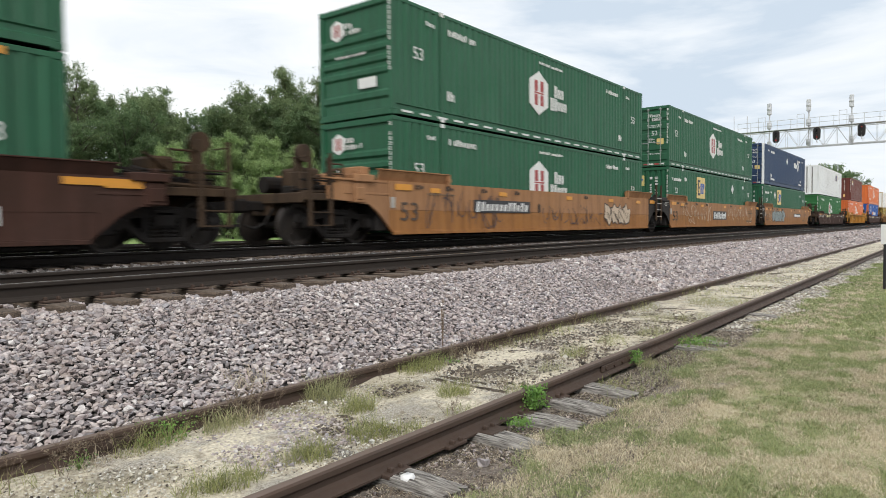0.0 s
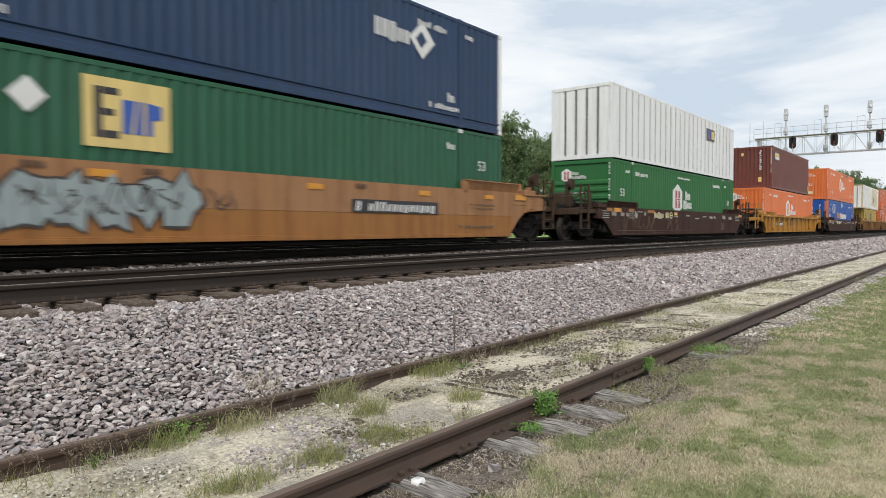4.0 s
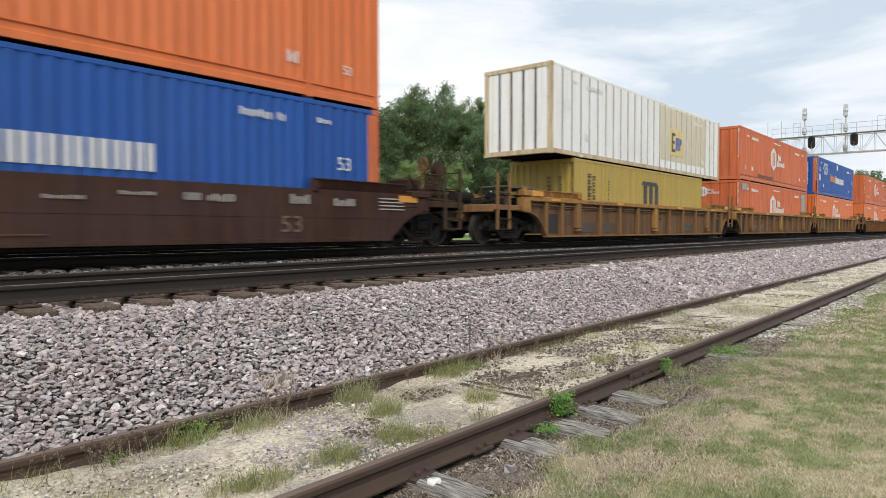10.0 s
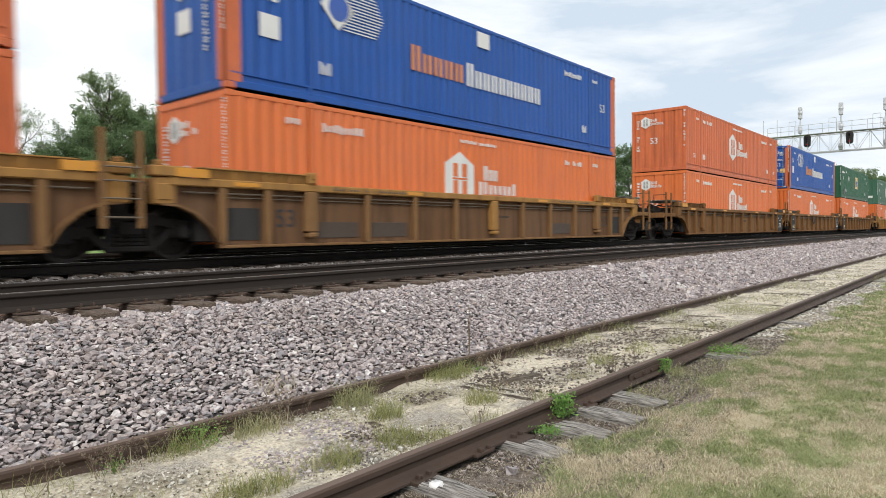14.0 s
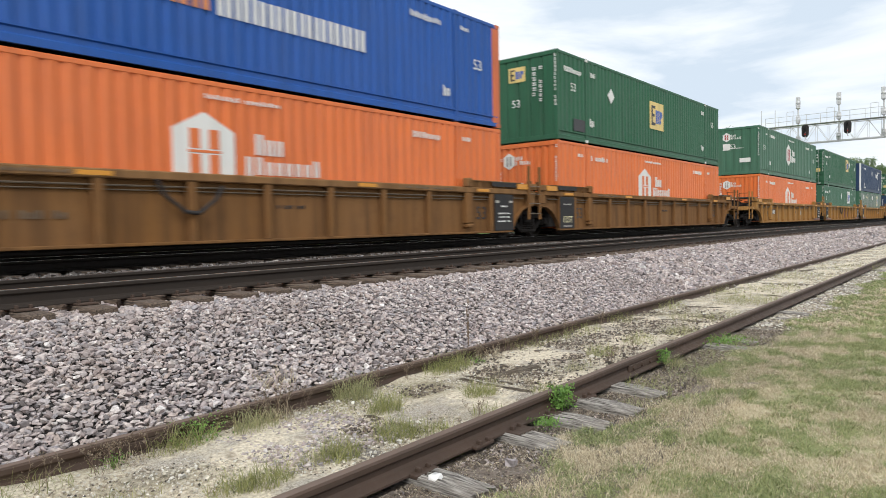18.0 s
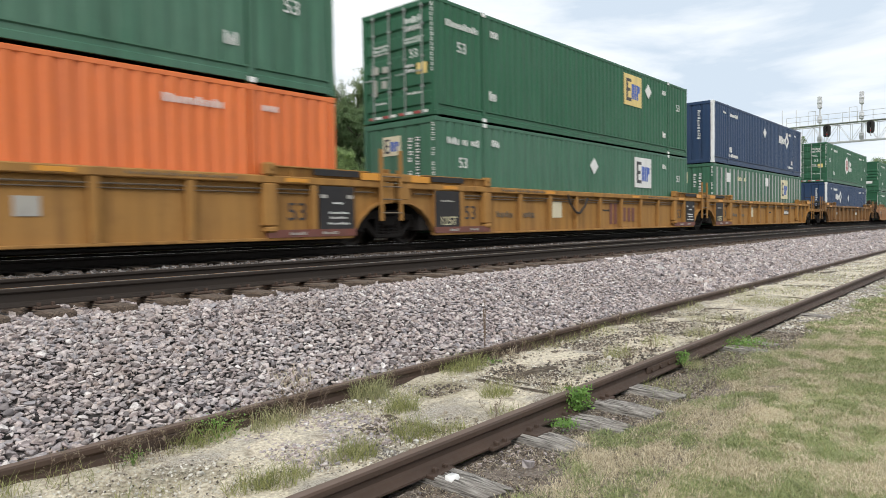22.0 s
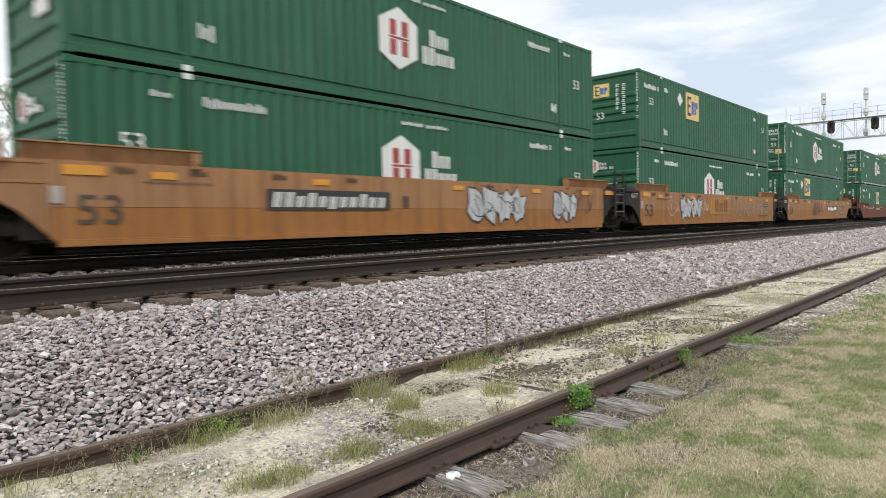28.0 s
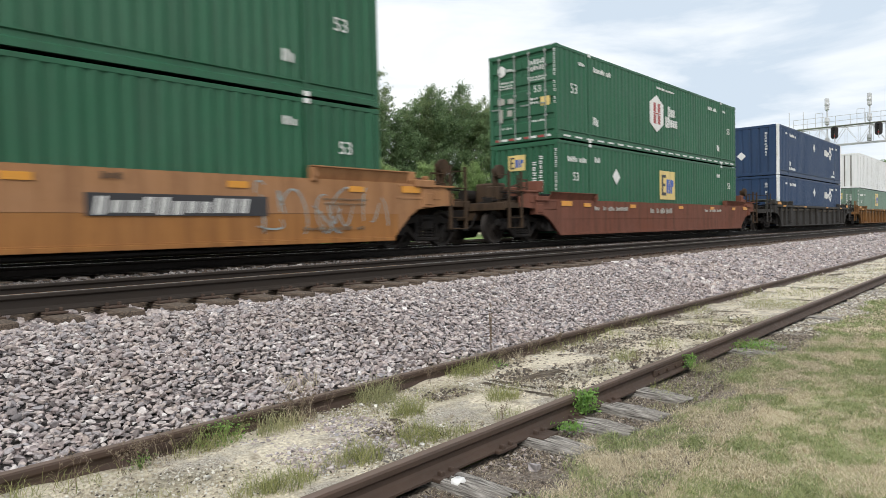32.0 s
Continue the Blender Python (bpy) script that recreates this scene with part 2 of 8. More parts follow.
MARK_CREAM = paint("cream_stencil", (0.70, 0.64, 0.40), 0.5, 0.2, rust=0.0)
SPRAY_BLUE = paint("blue_grey_spray_paint", (0.30, 0.36, 0.36), 0.6, 0.3, rust=0.0)


def make_rail_mat(name, col, worn, gloss=0.15):
    m, nt, b = mat_nodes(name)
    f = noise_node(nt, 22.0, 5.0)
    g = noise_node(nt, 1.2, 3.0)
    base = blend(nt, f, col, tuple(c * 1.7 for c in col))
    base = blend(nt, ramp(nt, g, ((0.4, 0.0), (0.7, 0.5))), base, worn)
    dust = noise_node(nt, 1.0, 5.0, 0.6, (0.8, 6.0, 9.0))
    base = blend(nt, ramp(nt, dust, ((0.50, 0.0), (0.72, 0.4))), base, tuple(min(1.0, c * 1.25) for c in worn))
    nt.links.new(base, b.inputs["Base Color"])
    nt.links.new(ramp(nt, f, ((0.3, 0.55), (0.7, 0.85))), b.inputs["Roughness"])
    b.inputs["Specular IOR Level"].default_value = gloss
    bump(nt, b, f, 0.3, 0.004)
    return m


RAIL_RUST = make_rail_mat("rusty_rail", (0.044, 0.030, 0.023), (0.088, 0.055, 0.040), 0.3)
RAIL_MAIN = make_rail_mat("main_line_rail", (0.026, 0.021, 0.018), (0.038, 0.029, 0.023))
# darker copy of the main rail: the train's shade put into its colour
RAIL_SHADED = make_rail_mat("train_shaded_rail", (0.012, 0.010, 0.009), (0.018, 0.014, 0.011))
RAIL_TOP_OLD = make_rail_mat("dull_rail_head", (0.105, 0.078, 0.064), (0.19, 0.145, 0.12))
m, nt, b = mat_nodes("polished_rail_head")
b.inputs["Base Color"].default_value, b.inputs["Metallic"].default_value, b.inputs["Roughness"].default_value = (0.62, 0.62, 0.62, 1), 0.9, 0.22
RAIL_SHINE = m


def make_wood(name, a, c, d):
    m, nt, b = mat_nodes(name)
    g = noise_node(nt, 6.0, 6.0, 0.6, (14.0, 1.0, 14.0))
    s = noise_node(nt, 3.0, 3.0)
    base = blend(nt, ramp(nt, g, ((0.35, 0.0), (0.65, 1.0))), a, c)
    base = blend(nt, ramp(nt, s, ((0.45, 0.0), (0.7, 0.7))), base, d)
    nt.links.new(base, b.inputs["Base Color"])
    b.inputs["Roughness"].default_value = 0.9
    bump(nt, b, g, 0.9, 0.02)
    return m


TIE_OLD = make_wood("weathered_grey_timber", (0.04, 0.034, 0.030), (0.46, 0.43, 0.39), (0.20, 0.175, 0.15))
TIE_DARK = make_wood("damp_old_timber", (0.035, 0.027, 0.020), (0.21, 0.175, 0.135), (0.11, 0.085, 0.06))
TIE_MAIN = make_wood("creosoted_timber", (0.045, 0.034, 0.027), (0.21, 0.155, 0.115), (0.09, 0.066, 0.05))


def make_stone(name, stops, rnd="Geometry"):
    m, nt, b = mat_nodes(name)
    geo = nt.nodes.new("ShaderNodeNewGeometry")
    isl = ramp(nt, geo.outputs["Random Per Island"], stops)
    n = noise_node(nt, 30.0, 5.0)
    base = blend(nt, 0.8, isl, ramp(nt, n, ((0.34, 0.42), (0.62, 1.0))), "MULTIPLY")
    big = noise_node(nt, 0.8, 3.0)
    base = blend(nt, ramp(nt, big, ((0.5, 0.0), (0.8, 0.35))), base, (0.20, 0.15, 0.115))
    nt.links.new(base, b.inputs["Base Color"])
    b.inputs["Roughness"].default_value = 0.85
    bump(nt, b, n, 0.5, 0.006)
    return m


BALLAST = make_stone("crushed_granite", ((0.0, (0.161, 0.146, 0.148)), (0.14, (0.444, 0.367, 0.353)), (0.28, (0.340, 0.324, 0.339)), (0.42, (0.567, 0.479, 0.454)), (0.56, (0.416, 0.381, 0.387)), (0.7, (0.624, 0.550, 0.525)), (0.84, (0.472, 0.390, 0.353)), (0.95, (0.699, 0.644, 0.621)), (1.0, (0.832, 0.790, 0.764))))
BALLAST_GRIMY = make_stone("grimy_ballast", ((0.0, (0.06, 0.052, 0.048)), (0.4, (0.15, 0.13, 0.12)), (0.8, (0.24, 0.215, 0.20)), (1.0, (0.42, 0.39, 0.37))))
LIMESTONE = make_stone("pale_limestone_chips", ((0.0, (0.34, 0.29, 0.22)), (0.5, (0.60, 0.55, 0.44)), (1.0, (0.84, 0.82, 0.76))))


def make_ballast_bed():
    m, nt, b = mat_nodes("ballast_bed")
    co = nt.nodes.new("ShaderNodeTexCoord")
    v = nt.nodes.new("ShaderNodeTexVoronoi")
    v.inputs["Scale"].default_value = 17.0
    nt.links.new(co.outputs["Object"], v.inputs["Vector"])
    sep = nt.nodes.new("ShaderNodeSeparateColor")
    nt.links.new(v.outputs["Color"], sep.inputs["Color"])
    # low tones and darker cell edges paint in the shade between stones
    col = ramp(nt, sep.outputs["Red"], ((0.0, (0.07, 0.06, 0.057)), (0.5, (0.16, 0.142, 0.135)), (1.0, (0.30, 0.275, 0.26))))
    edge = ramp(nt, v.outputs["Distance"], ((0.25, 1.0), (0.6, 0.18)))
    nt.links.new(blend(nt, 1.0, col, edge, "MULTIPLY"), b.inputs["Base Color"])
    b.inputs["Roughness"].default_value = 0.9
    inv = ramp(nt, v.outputs["Distance"], ((0.0, 1.0), (0.7, 0.0)))
    bump(nt, b, inv, 1.0, 0.04)
    return m


BALLAST_BED = make_ballast_bed()
# oily ballast, near black because the shade under the train is painted in
m, nt, b = mat_nodes("oily_shaded_ballast")
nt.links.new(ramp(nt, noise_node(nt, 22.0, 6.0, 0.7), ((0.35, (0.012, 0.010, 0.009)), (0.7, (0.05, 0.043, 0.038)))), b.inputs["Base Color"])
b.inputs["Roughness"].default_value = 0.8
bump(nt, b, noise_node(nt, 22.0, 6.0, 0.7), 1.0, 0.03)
OILY_SHADED = m


def make_sand():
    m, nt, b = mat_nodes("limestone_grit")
    big = noise_node(nt, 0.9, 4.0)
    fine = noise_node(nt, 38.0, 6.0, 0.7)
    mid = noise_node(nt, 5.0, 5.0, 0.65)
    base = blend(nt, ramp(nt, fine, ((0.3, 0.0), (0.62, 1.0))), (0.30, 0.245, 0.17), (0.80, 0.73, 0.585))
    grey = noise_node(nt, 2.1, 5.0, 0.6)
    speck = noise_node(nt, 95.0, 3.0, 0.6)
    base = blend(nt, ramp(nt, grey, ((0.50, 0.0), (0.60, 0.75))), base, ramp(nt, speck, ((0.38, (0.10, 0.085, 0.075)), (0.62, (0.50, 0.465, 0.41)))))
    base = blend(nt, ramp(nt, mid, ((0.55, 0.0), (0.66, 0.7))), base, (0.18, 0.138, 0.098))
    base = blend(nt, ramp(nt, big, ((0.54, 0.0), (0.68, 0.6))), base, (0.17, 0.15, 0.065))
    nt.links.new(base, b.inputs["Base Color"])
    b.inputs["Roughness"].default_value = 0.95
    bump(nt, b, fine, 0.8, 0.02)
    return m


SAND = make_sand()


def make_dirt():
    m, nt, b = mat_nodes("dead_grass_and_cinders")
    fine = noise_node(nt, 45.0, 6.0, 0.7)
    mid = noise_node(nt, 7.0, 5.0, 0.65)
    base = blend(nt, ramp(nt, fine, ((0.35, 0.0), (0.65, 1.0))), (0.075, 0.060, 0.050), (0.30, 0.255, 0.215))
    base = blend(nt, ramp(nt, mid, ((0.48, 0.0), (0.66, 0.7))), base, (0.13, 0.095, 0.075))
    nt.links.new(base, b.inputs["Base Color"])
    b.inputs["Roughness"].default_value = 0.95
    bump(nt, b, fine, 0.9, 0.02)
    return m


DIRT = make_dirt()


def make_turf():
    m, nt, b = mat_nodes("dry_summer_turf")
    big = noise_node(nt, 0.9, 4.0, 0.6)
    fine = noise_node(nt, 26.0, 5.0, 0.7)
    green = blend(nt, fine, (0.15, 0.175, 0.065), (0.36, 0.375, 0.17))
    straw = blend(nt, fine, (0.36, 0.30, 0.19), (0.68, 0.60, 0.42))
    base = blend(nt, ramp(nt, big, ((0.42, 0.0), (0.60, 1.0))), straw, green)
    nt.links.new(base, b.inputs["Base Color"])
    b.inputs["Roughness"].default_value = 0.95
    bump(nt, b, fine, 0.8, 0.03)
    return m


TURF = make_turf()
m, nt, b = mat_nodes("green_verge_grass")
nt.links.new(ramp(nt, noise_node(nt, 3.0, 6.0, 0.7), ((0.35, (0.15, 0.25, 0.06)), (0.7, (0.30, 0.41, 0.14)))), b.inputs["Base Color"])
b.inputs["Roughness"].default_value = 0.95
bump(nt, b, noise_node(nt, 9.0, 6.0, 0.7), 1.0, 0.1)
VERGE = m


def make_leaf(name, dark, light, trans=0.25):
    m, nt, b = mat_nodes(name)
    geo = nt.nodes.new("ShaderNodeNewGeometry")
    big = noise_node(nt, 0.35, 2.0)
    c = ramp(nt, geo.outputs["Random Per Island"], ((0.0, dark), (1.0, light)))
    c = blend(nt, ramp(nt, big, ((0.35, 0.0), (0.7, 0.5))), c, light)
    nt.links.new(c, b.inputs["Base Color"])
    b.inputs["Roughness"].default_value = 0.6
    tr = nt.nodes.new("ShaderNodeBsdfTranslucent")
    nt.links.new(c, tr.inputs["Color"])
    mx = nt.nodes.new("ShaderNodeMixShader")
    mx.inputs[0].default_value = trans
    nt.links.new(b.outputs[0], mx.inputs[1])
    nt.links.new(tr.outputs[0], mx.inputs[2])
    nt.links.new(mx.outputs[0], nt.nodes["Material Output"].inputs["Surface"])
    return m


LEAF = make_leaf("deciduous_leaves", (0.072, 0.118, 0.050), (0.29, 0.37, 0.18), 0.5)
LEAF_LIGHT = make_leaf("young_leaves", (0.13, 0.225, 0.070), (0.42, 0.53, 0.24), 0.45)
LEAF_DARK = make_leaf("dark_leaves", (0.066, 0.122, 0.052), (0.215, 0.305, 0.145), 0.45)
BLADE = make_leaf("grass_blades", (0.095, 0.12, 0.042), (0.51, 0.49, 0.265))
BLADE_DRY = make_leaf("straw_blades", (0.23, 0.18, 0.105), (0.80, 0.71, 0.52))
TUFT = make_leaf("tuft_blades", (0.085, 0.115, 0.030), (0.46, 0.46, 0.20), 0.35)
SEEDS = make_leaf("brown_seed_heads", (0.10, 0.075, 0.05), (0.30, 0.24, 0.17), 0.2)
BLADE_GREEN = make_leaf("green_blades", (0.11, 0.155, 0.055), (0.42, 0.46, 0.21))
WEED = make_leaf("weed_leaves", (0.085, 0.19, 0.04), (0.25, 0.43, 0.10), 0.4)
CINDER = make_stone("dark_cinders", ((0.0, (0.06, 0.05, 0.042)), (0.5, (0.14, 0.115, 0.095)), (1.0, (0.26, 0.22, 0.18))))
TWIG = make_leaf("dead_twigs", (0.10, 0.07, 0.05), (0.26, 0.19, 0.13), 0.1)
BARK = make_wood("bark", (0.05, 0.04, 0.03), (0.12, 0.10, 0.08), (0.08, 0.07, 0.055))
m, nt, b = mat_nodes("white_stone")
b.inputs["Base Color"].default_value, b.inputs["Roughness"].default_value = (0.85, 0.84, 0.82, 1), 0.8
bump(nt, b, noise_node(nt, 40.0), 0.4, 0.004)
CHALK = m
m, nt, b = mat_nodes("old_asphalt")
nt.links.new(ramp(nt, noise_node(nt, 60.0, 5.0), ((0.3, 0.035), (0.7, 0.10))), b.inputs["Base Color"])
b.inputs["Roughness"].default_value = 0.9
ASPHALT = m
m, nt, b = mat_nodes("red_signal_light")
b.inputs["Base Color"].default_value = (0.25, 0.01, 0.01, 1)
b.inputs["Emission Color"].default_value, b.inputs["Emission Strength"].default_value = (1, 0.06, 0.05, 1), 0.35
RED_LIGHT = m


# ---- mesh helpers ----
class Shape:
    """Gathers boxes, tubes and sheets into one mesh."""

    def __init__(self):
        self.v, self.f = [], []

    def add(self, verts, faces):
        k = len(self.v)
        self.v.extend(verts)
        self.f.extend(tuple(i + k for i in f) for f in faces)
        return self

    def box(self, x0, x1, y0, y1, z0, z1):
        return self.add([(x, y, z) for x in (x0, x1) for y in (y0, y1) for z in (z0, z1)],
                        [(0, 1, 3, 2), (4, 6, 7, 5), (0, 4, 5, 1), (2, 3, 7, 6), (0, 2, 6, 4), (1, 5, 7, 3)])

    def cbox(self, x0, x1, y0, y1, z0, z1, c=0.01):
        """A box with chamfered edges."""
        lo, hi = (x0, y0, z0), (x1, y1, z1)
        vs, idx = [], {}
        for sx in (0, 1):
            for sy in (0, 1):
                for sz in (0, 1):
                    s = (sx, sy, sz)
                    for ax in range(3):
                        p = [(hi[a] - c if s[a] else lo[a] + c) if a != ax else (hi[a] if s[a] else lo[a]) for a in range(3)]
                        idx[(s, ax)] = len(vs)
                        vs.append(tuple(p))
        fs = []
        for ax in range(3):
            a, b2 = [q for q in range(3) if q != ax]
            for side in (0, 1):
                ring = []
                for u, w in ((0, 0), (1, 0), (1, 1), (0, 1)):
                    s = [0, 0, 0]
                    s[ax], s[a], s[b2] = side, u, w
                    ring.append(idx[(tuple(s), ax)])
                fs.append(tuple(ring))
            for u in (0, 1):
                for w in (0, 1):
                    s0, s1 = [0, 0, 0], [0, 0, 0]
                    s0[a] = s1[a] = u
                    s0[b2] = s1[b2] = w
                    s1[ax] = 1
                    fs.append((idx[(tuple(s0), a)], idx[(tuple(s1), a)], idx[(tuple(s1), b2)], idx[(tuple(s0), b2)]))
        for sx in (0, 1):
            for sy in (0, 1):
                for sz in (0, 1):
                    fs.append(tuple(idx[((sx, sy, sz), ax)] for ax in range(3)))
        return self.add(vs, fs)

    def tube(self, a, b2, r, n=8, r2=None):
        a, b2 = Vector(a), Vector(b2)
        q = (b2 - a).to_track_quat("Z", "Y")
        r2 = r if r2 is None else r2
        vs = []
        for i in range(n):
            t = 2 * math.pi * i / n
            d = q @ Vector((math.cos(t), math.sin(t), 0))
            vs += [tuple(a + d * r), tuple(b2 + d * r2)]
        fs = [(2 * i, 2 * ((i + 1) % n), 2 * ((i + 1) % n) + 1, 2 * i + 1) for i in range(n)]
        fs += [tuple(2 * i for i in range(n))[::-1], tuple(2 * i + 1 for i in range(n))]
        return self.add(vs, fs)

    def slab(self, pts, y0, y1):
        """A plate with the outline pts (x, z), from y0 to y1."""
        n = len(pts)
        vs = [(x, y0, z) for x, z in pts] + [(x, y1, z) for x, z in pts]
        fs = [tuple(range(n)), tuple(range(2 * n - 1, n - 1, -1))]
        fs += [(i, i + n, (i + 1) % n + n, (i + 1) % n) for i in range(n)]
        return self.add(vs, fs)

    def rev(self, prof, cx, cz, n=24):
        """Turns the profile (radius, y) about the y axis through (cx, cz)."""
        m2 = len(prof)
        vs = [(cx + r * math.cos(2 * math.pi * i / n), y, cz + r * math.sin(2 * math.pi * i / n)) for i in range(n) for r, y in prof]
        fs = [(i * m2 + j, i * m2 + j + 1, ((i + 1) % n) * m2 + j + 1, ((i + 1) % n) * m2 + j) for i in range(n) for j in range(m2 - 1)]
        return self.add(vs, fs)

    def mesh(self, name):
        me = bpy.data.meshes.new(name)
        me.from_pydata(self.v, [], self.f)
        bm = bmesh.new()
        bm.from_mesh(me)
        bmesh.ops.recalc_face_normals(bm, faces=bm.faces)
        bm.to_mesh(me)
        bm.free()
        return me


MESHES = {}
# parts made of many small bits, too small to pick apart
TINY = ("step", "ladder_rung", "panel_joint", "walkway", "joint_gear", "lettering", "stencil_label", "warning_label", "spray_lettering", "emblem_figure", "emblem_dark_block", "emblem_blue_block", "floor_frame", "floor_pan", "roof", "service_cage", "valve_gear", "brake_stand")


def shared(key, build):
    if key not in MESHES:
        MESHES[key] = build().mesh(key[0] if isinstance(key, tuple) else key)
    return MESHES[key]


def painted(key, build, mat):
    """The mesh under key in the material mat; alike ones share their data."""
    k = (key, mat.name)
    if k not in MESHES:
        me = shared(key, build).copy()
        me.materials.append(mat)
        MESHES[k] = me
    return MESHES[k]


def part(name, me, parent, label="", at=(0, 0, 0)):
    ob = new(name, me)
    ob.parent = parent
    ob.location = at
    if label:
        tagged(ob, label)
    if name in TINY:
        tagged(ob, kind="stuff")
    return ob


def solid(name, shape, mat, parent=None, label="", at=(0, 0, 0)):
    me = shape.mesh(name)
    me.materials.append(mat)
    ob = new(name, me)
    ob.parent = parent
    ob.location = at
    if label:
        tagged(ob, label)
    return ob


def stuff(name, verts, tris, mat, label, category, parent=None, smooth=False):
    """A mesh from arrays of corners and triangles."""
    me = bpy.data.meshes.new(name)
    me.vertices.add(len(verts))
    me.vertices.foreach_set("co", np.asarray(verts, np.float32).ravel())
    n, k = tris.shape
    me.loops.add(n * k)
    me.loops.foreach_set("vertex_index", np.asarray(tris, np.int32).ravel())
    me.polygons.add(n)
    me.polygons.foreach_set("loop_start", np.arange(0, n * k, k, dtype=np.int32))
    me.update(calc_edges=True)
    if not smooth:
        me.shade_flat()
    me.materials.append(mat)
    ob = new(name, me)
    if parent is not None:
        ob.parent = parent
        if label:
            tagged(ob, label)
        return ob
    return tagged(ob, label, category, kind="stuff")

# ---- ground and tracks ----
RAIL_Z, TRAIN_Z = 0.70, 0.79
BED = ((3.95, -0.16), (4.15, -0.08), (4.6, 0.05), (5.2, 0.25), (5.85, 0.42), (6.25, 0.45), (6.6, 0.43), (7.0, 0.44), (9.1, 0.44), (9.6, 0.49),
       (10.3, 0.54), (10.9, 0.56), (13.6, 0.575), (14.4, 0.52), (15.2, 0.56), (18.1, 0.56), (19.0, 0.5), (21.0, 0.12), (21.6, 0.05))


def bed_height(y):
    return np.interp(y, [p[0] for p in BED], [p[1] for p in BED])


def sheet(name, xs, ys, height, mat, label, category="", kind="structure"):
    nx, ny = len(xs), len(ys)
    gx, gy = np.meshgrid(xs, ys, indexing="ij")
    gz = height(gx, gy)
    verts = np.stack([gx, gy, gz], -1).reshape(-1, 3)
    i = np.arange((nx - 1) * (ny - 1))
    a = (i // (ny - 1)) * ny + i % (ny - 1)
    quads = np.stack([a, a + ny, a + ny + 1, a + 1], 1)
    ob = stuff(name, verts, quads, mat, label, category)
    tagged(ob, kind=kind)
    return ob


def ground_height(x, y):
    z = np.interp(y, (-2500, -3, 1.2, 1.5, 1.75, 21.0, 23.0, 30.0, 42.0, 2500), (-0.2, -0.19, -0.17, -0.172, -0.26, -0.26, 0.10, 0.30, 0.45, 0.5))
    near = np.exp(-((x - 6) / 12.0) ** 2) * (np.abs(y - 0.8) < 2.0)
    return z + near * 0.012 * np.sin(x * 2.3 + 1.3 * y) * np.sin(y * 3.1 + 0.7 * x)


gx = np.concatenate([[-2500, -800, -200, -60], np.arange(-20, 40, 0.5), [45, 60, 90, 140, 220, 400, 800, 2500]])
gy = np.concatenate([[-2500, -600, -150, -40, -10], np.arange(-4, 2.2, 0.25), [2.3, 10.0, 21.0, 22.0, 23.0, 26.0, 30.0, 36.0, 42.0, 70.0, 150, 500, 2500]])
sheet("ground", gx, gy, ground_height, TURF, "dry patchy summer turf with green and straw coloured grass", "ground")
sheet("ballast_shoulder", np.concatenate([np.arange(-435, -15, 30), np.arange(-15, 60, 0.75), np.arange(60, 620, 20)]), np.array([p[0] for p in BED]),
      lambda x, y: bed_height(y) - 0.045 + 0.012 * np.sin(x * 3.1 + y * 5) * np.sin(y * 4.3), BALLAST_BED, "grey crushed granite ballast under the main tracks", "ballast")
sheet("shaded_ballast", np.array([-430.0, -20.0, 0.0, 30.0, 90.0, 300.0, 620.0]), np.array([10.95, 11.3, 12.2, 13.1, 13.5]), lambda x, y: bed_height(y) - 0.02, OILY_SHADED, "oily ballast under the train, blackened for its shade", "ballast")
sheet("siding_bed", np.concatenate([np.arange(-435, -15, 30), np.arange(-15, 40, 0.14), np.arange(40, 620, 20)]), np.arange(2.53, 4.12, 0.0795),
      lambda x, y: np.where(y > 4.05, -0.17, -0.118) + 0.016 * np.sin(x * 2.9 + y * 2) * np.sin(x * 0.9 - y * 3.7) + 0.009 * np.sin(x * 11 + y * 7) * np.sin(x * 5.3 - 9 * y),
      SAND, "pale limestone grit between old siding rails", "ground")
sheet("dirt_strip", np.concatenate([np.arange(-435, -15, 30), np.arange(-15, 40, 0.14), np.arange(40, 620, 20)]), np.arange(1.45, 2.54, 0.07),
      lambda x, y: -0.166 - 0.020 * np.clip((y - 1.62) * 3.5, 0, 1) + 0.012 * np.sin(x * 3.3 + y * 5) * np.sin(x * 1.3 - y * 4) + 0.008 * np.sin(x * 13 + y * 9),
      DIRT, "brown dirt with dead grass beside the siding rail", "ground")
sheet("verge", np.array([-60.0, -10.0, 10.0, 30.0, 60.0, 120.0, 300.0, 620.0]), np.array([21.7, 23.0, 26.0, 30.0, 36.0, 42.0, 52.0]), lambda x, y: ground_height(x, y) + 0.03, VERGE, "lush green grass verge behind the main tracks", "grass")
sheet("asphalt", np.array([-30.0, 0.0, 8.0, 40.0, 300.0]), np.array([-12.0, -4.0, 0.0, 0.24]), lambda x, y: 0 * x - 0.148, ASPHALT, "worn dark asphalt beside the grass", "pavement")


def rail_shape(x0, x1, h, head=0.07, base=0.14):
    s = Shape()
    b2, hd, w = base / 2, head / 2, 0.010
    pr = [(-b2, -h), (b2, -h), (b2, -h + 0.012), (w + 0.012, -h + 0.032), (w, -h + 0.05), (w, -0.058), (hd - 0.004, -0.042), (hd, -0.036), (hd, -0.010), (hd - 0.010, -0.001)]
    pr += [(-x, z) for x, z in pr[:1:-1]]
    n = len(pr)
    vs = [(x, y, z) for x in (x0, x1) for y, z in pr]
    fs = [(i, (i + 1) % n, (i + 1) % n + n, i + n) for i in range(n)] + [tuple(range(n)), tuple(range(2 * n - 1, n - 1, -1))]
    return s.add(vs, fs)


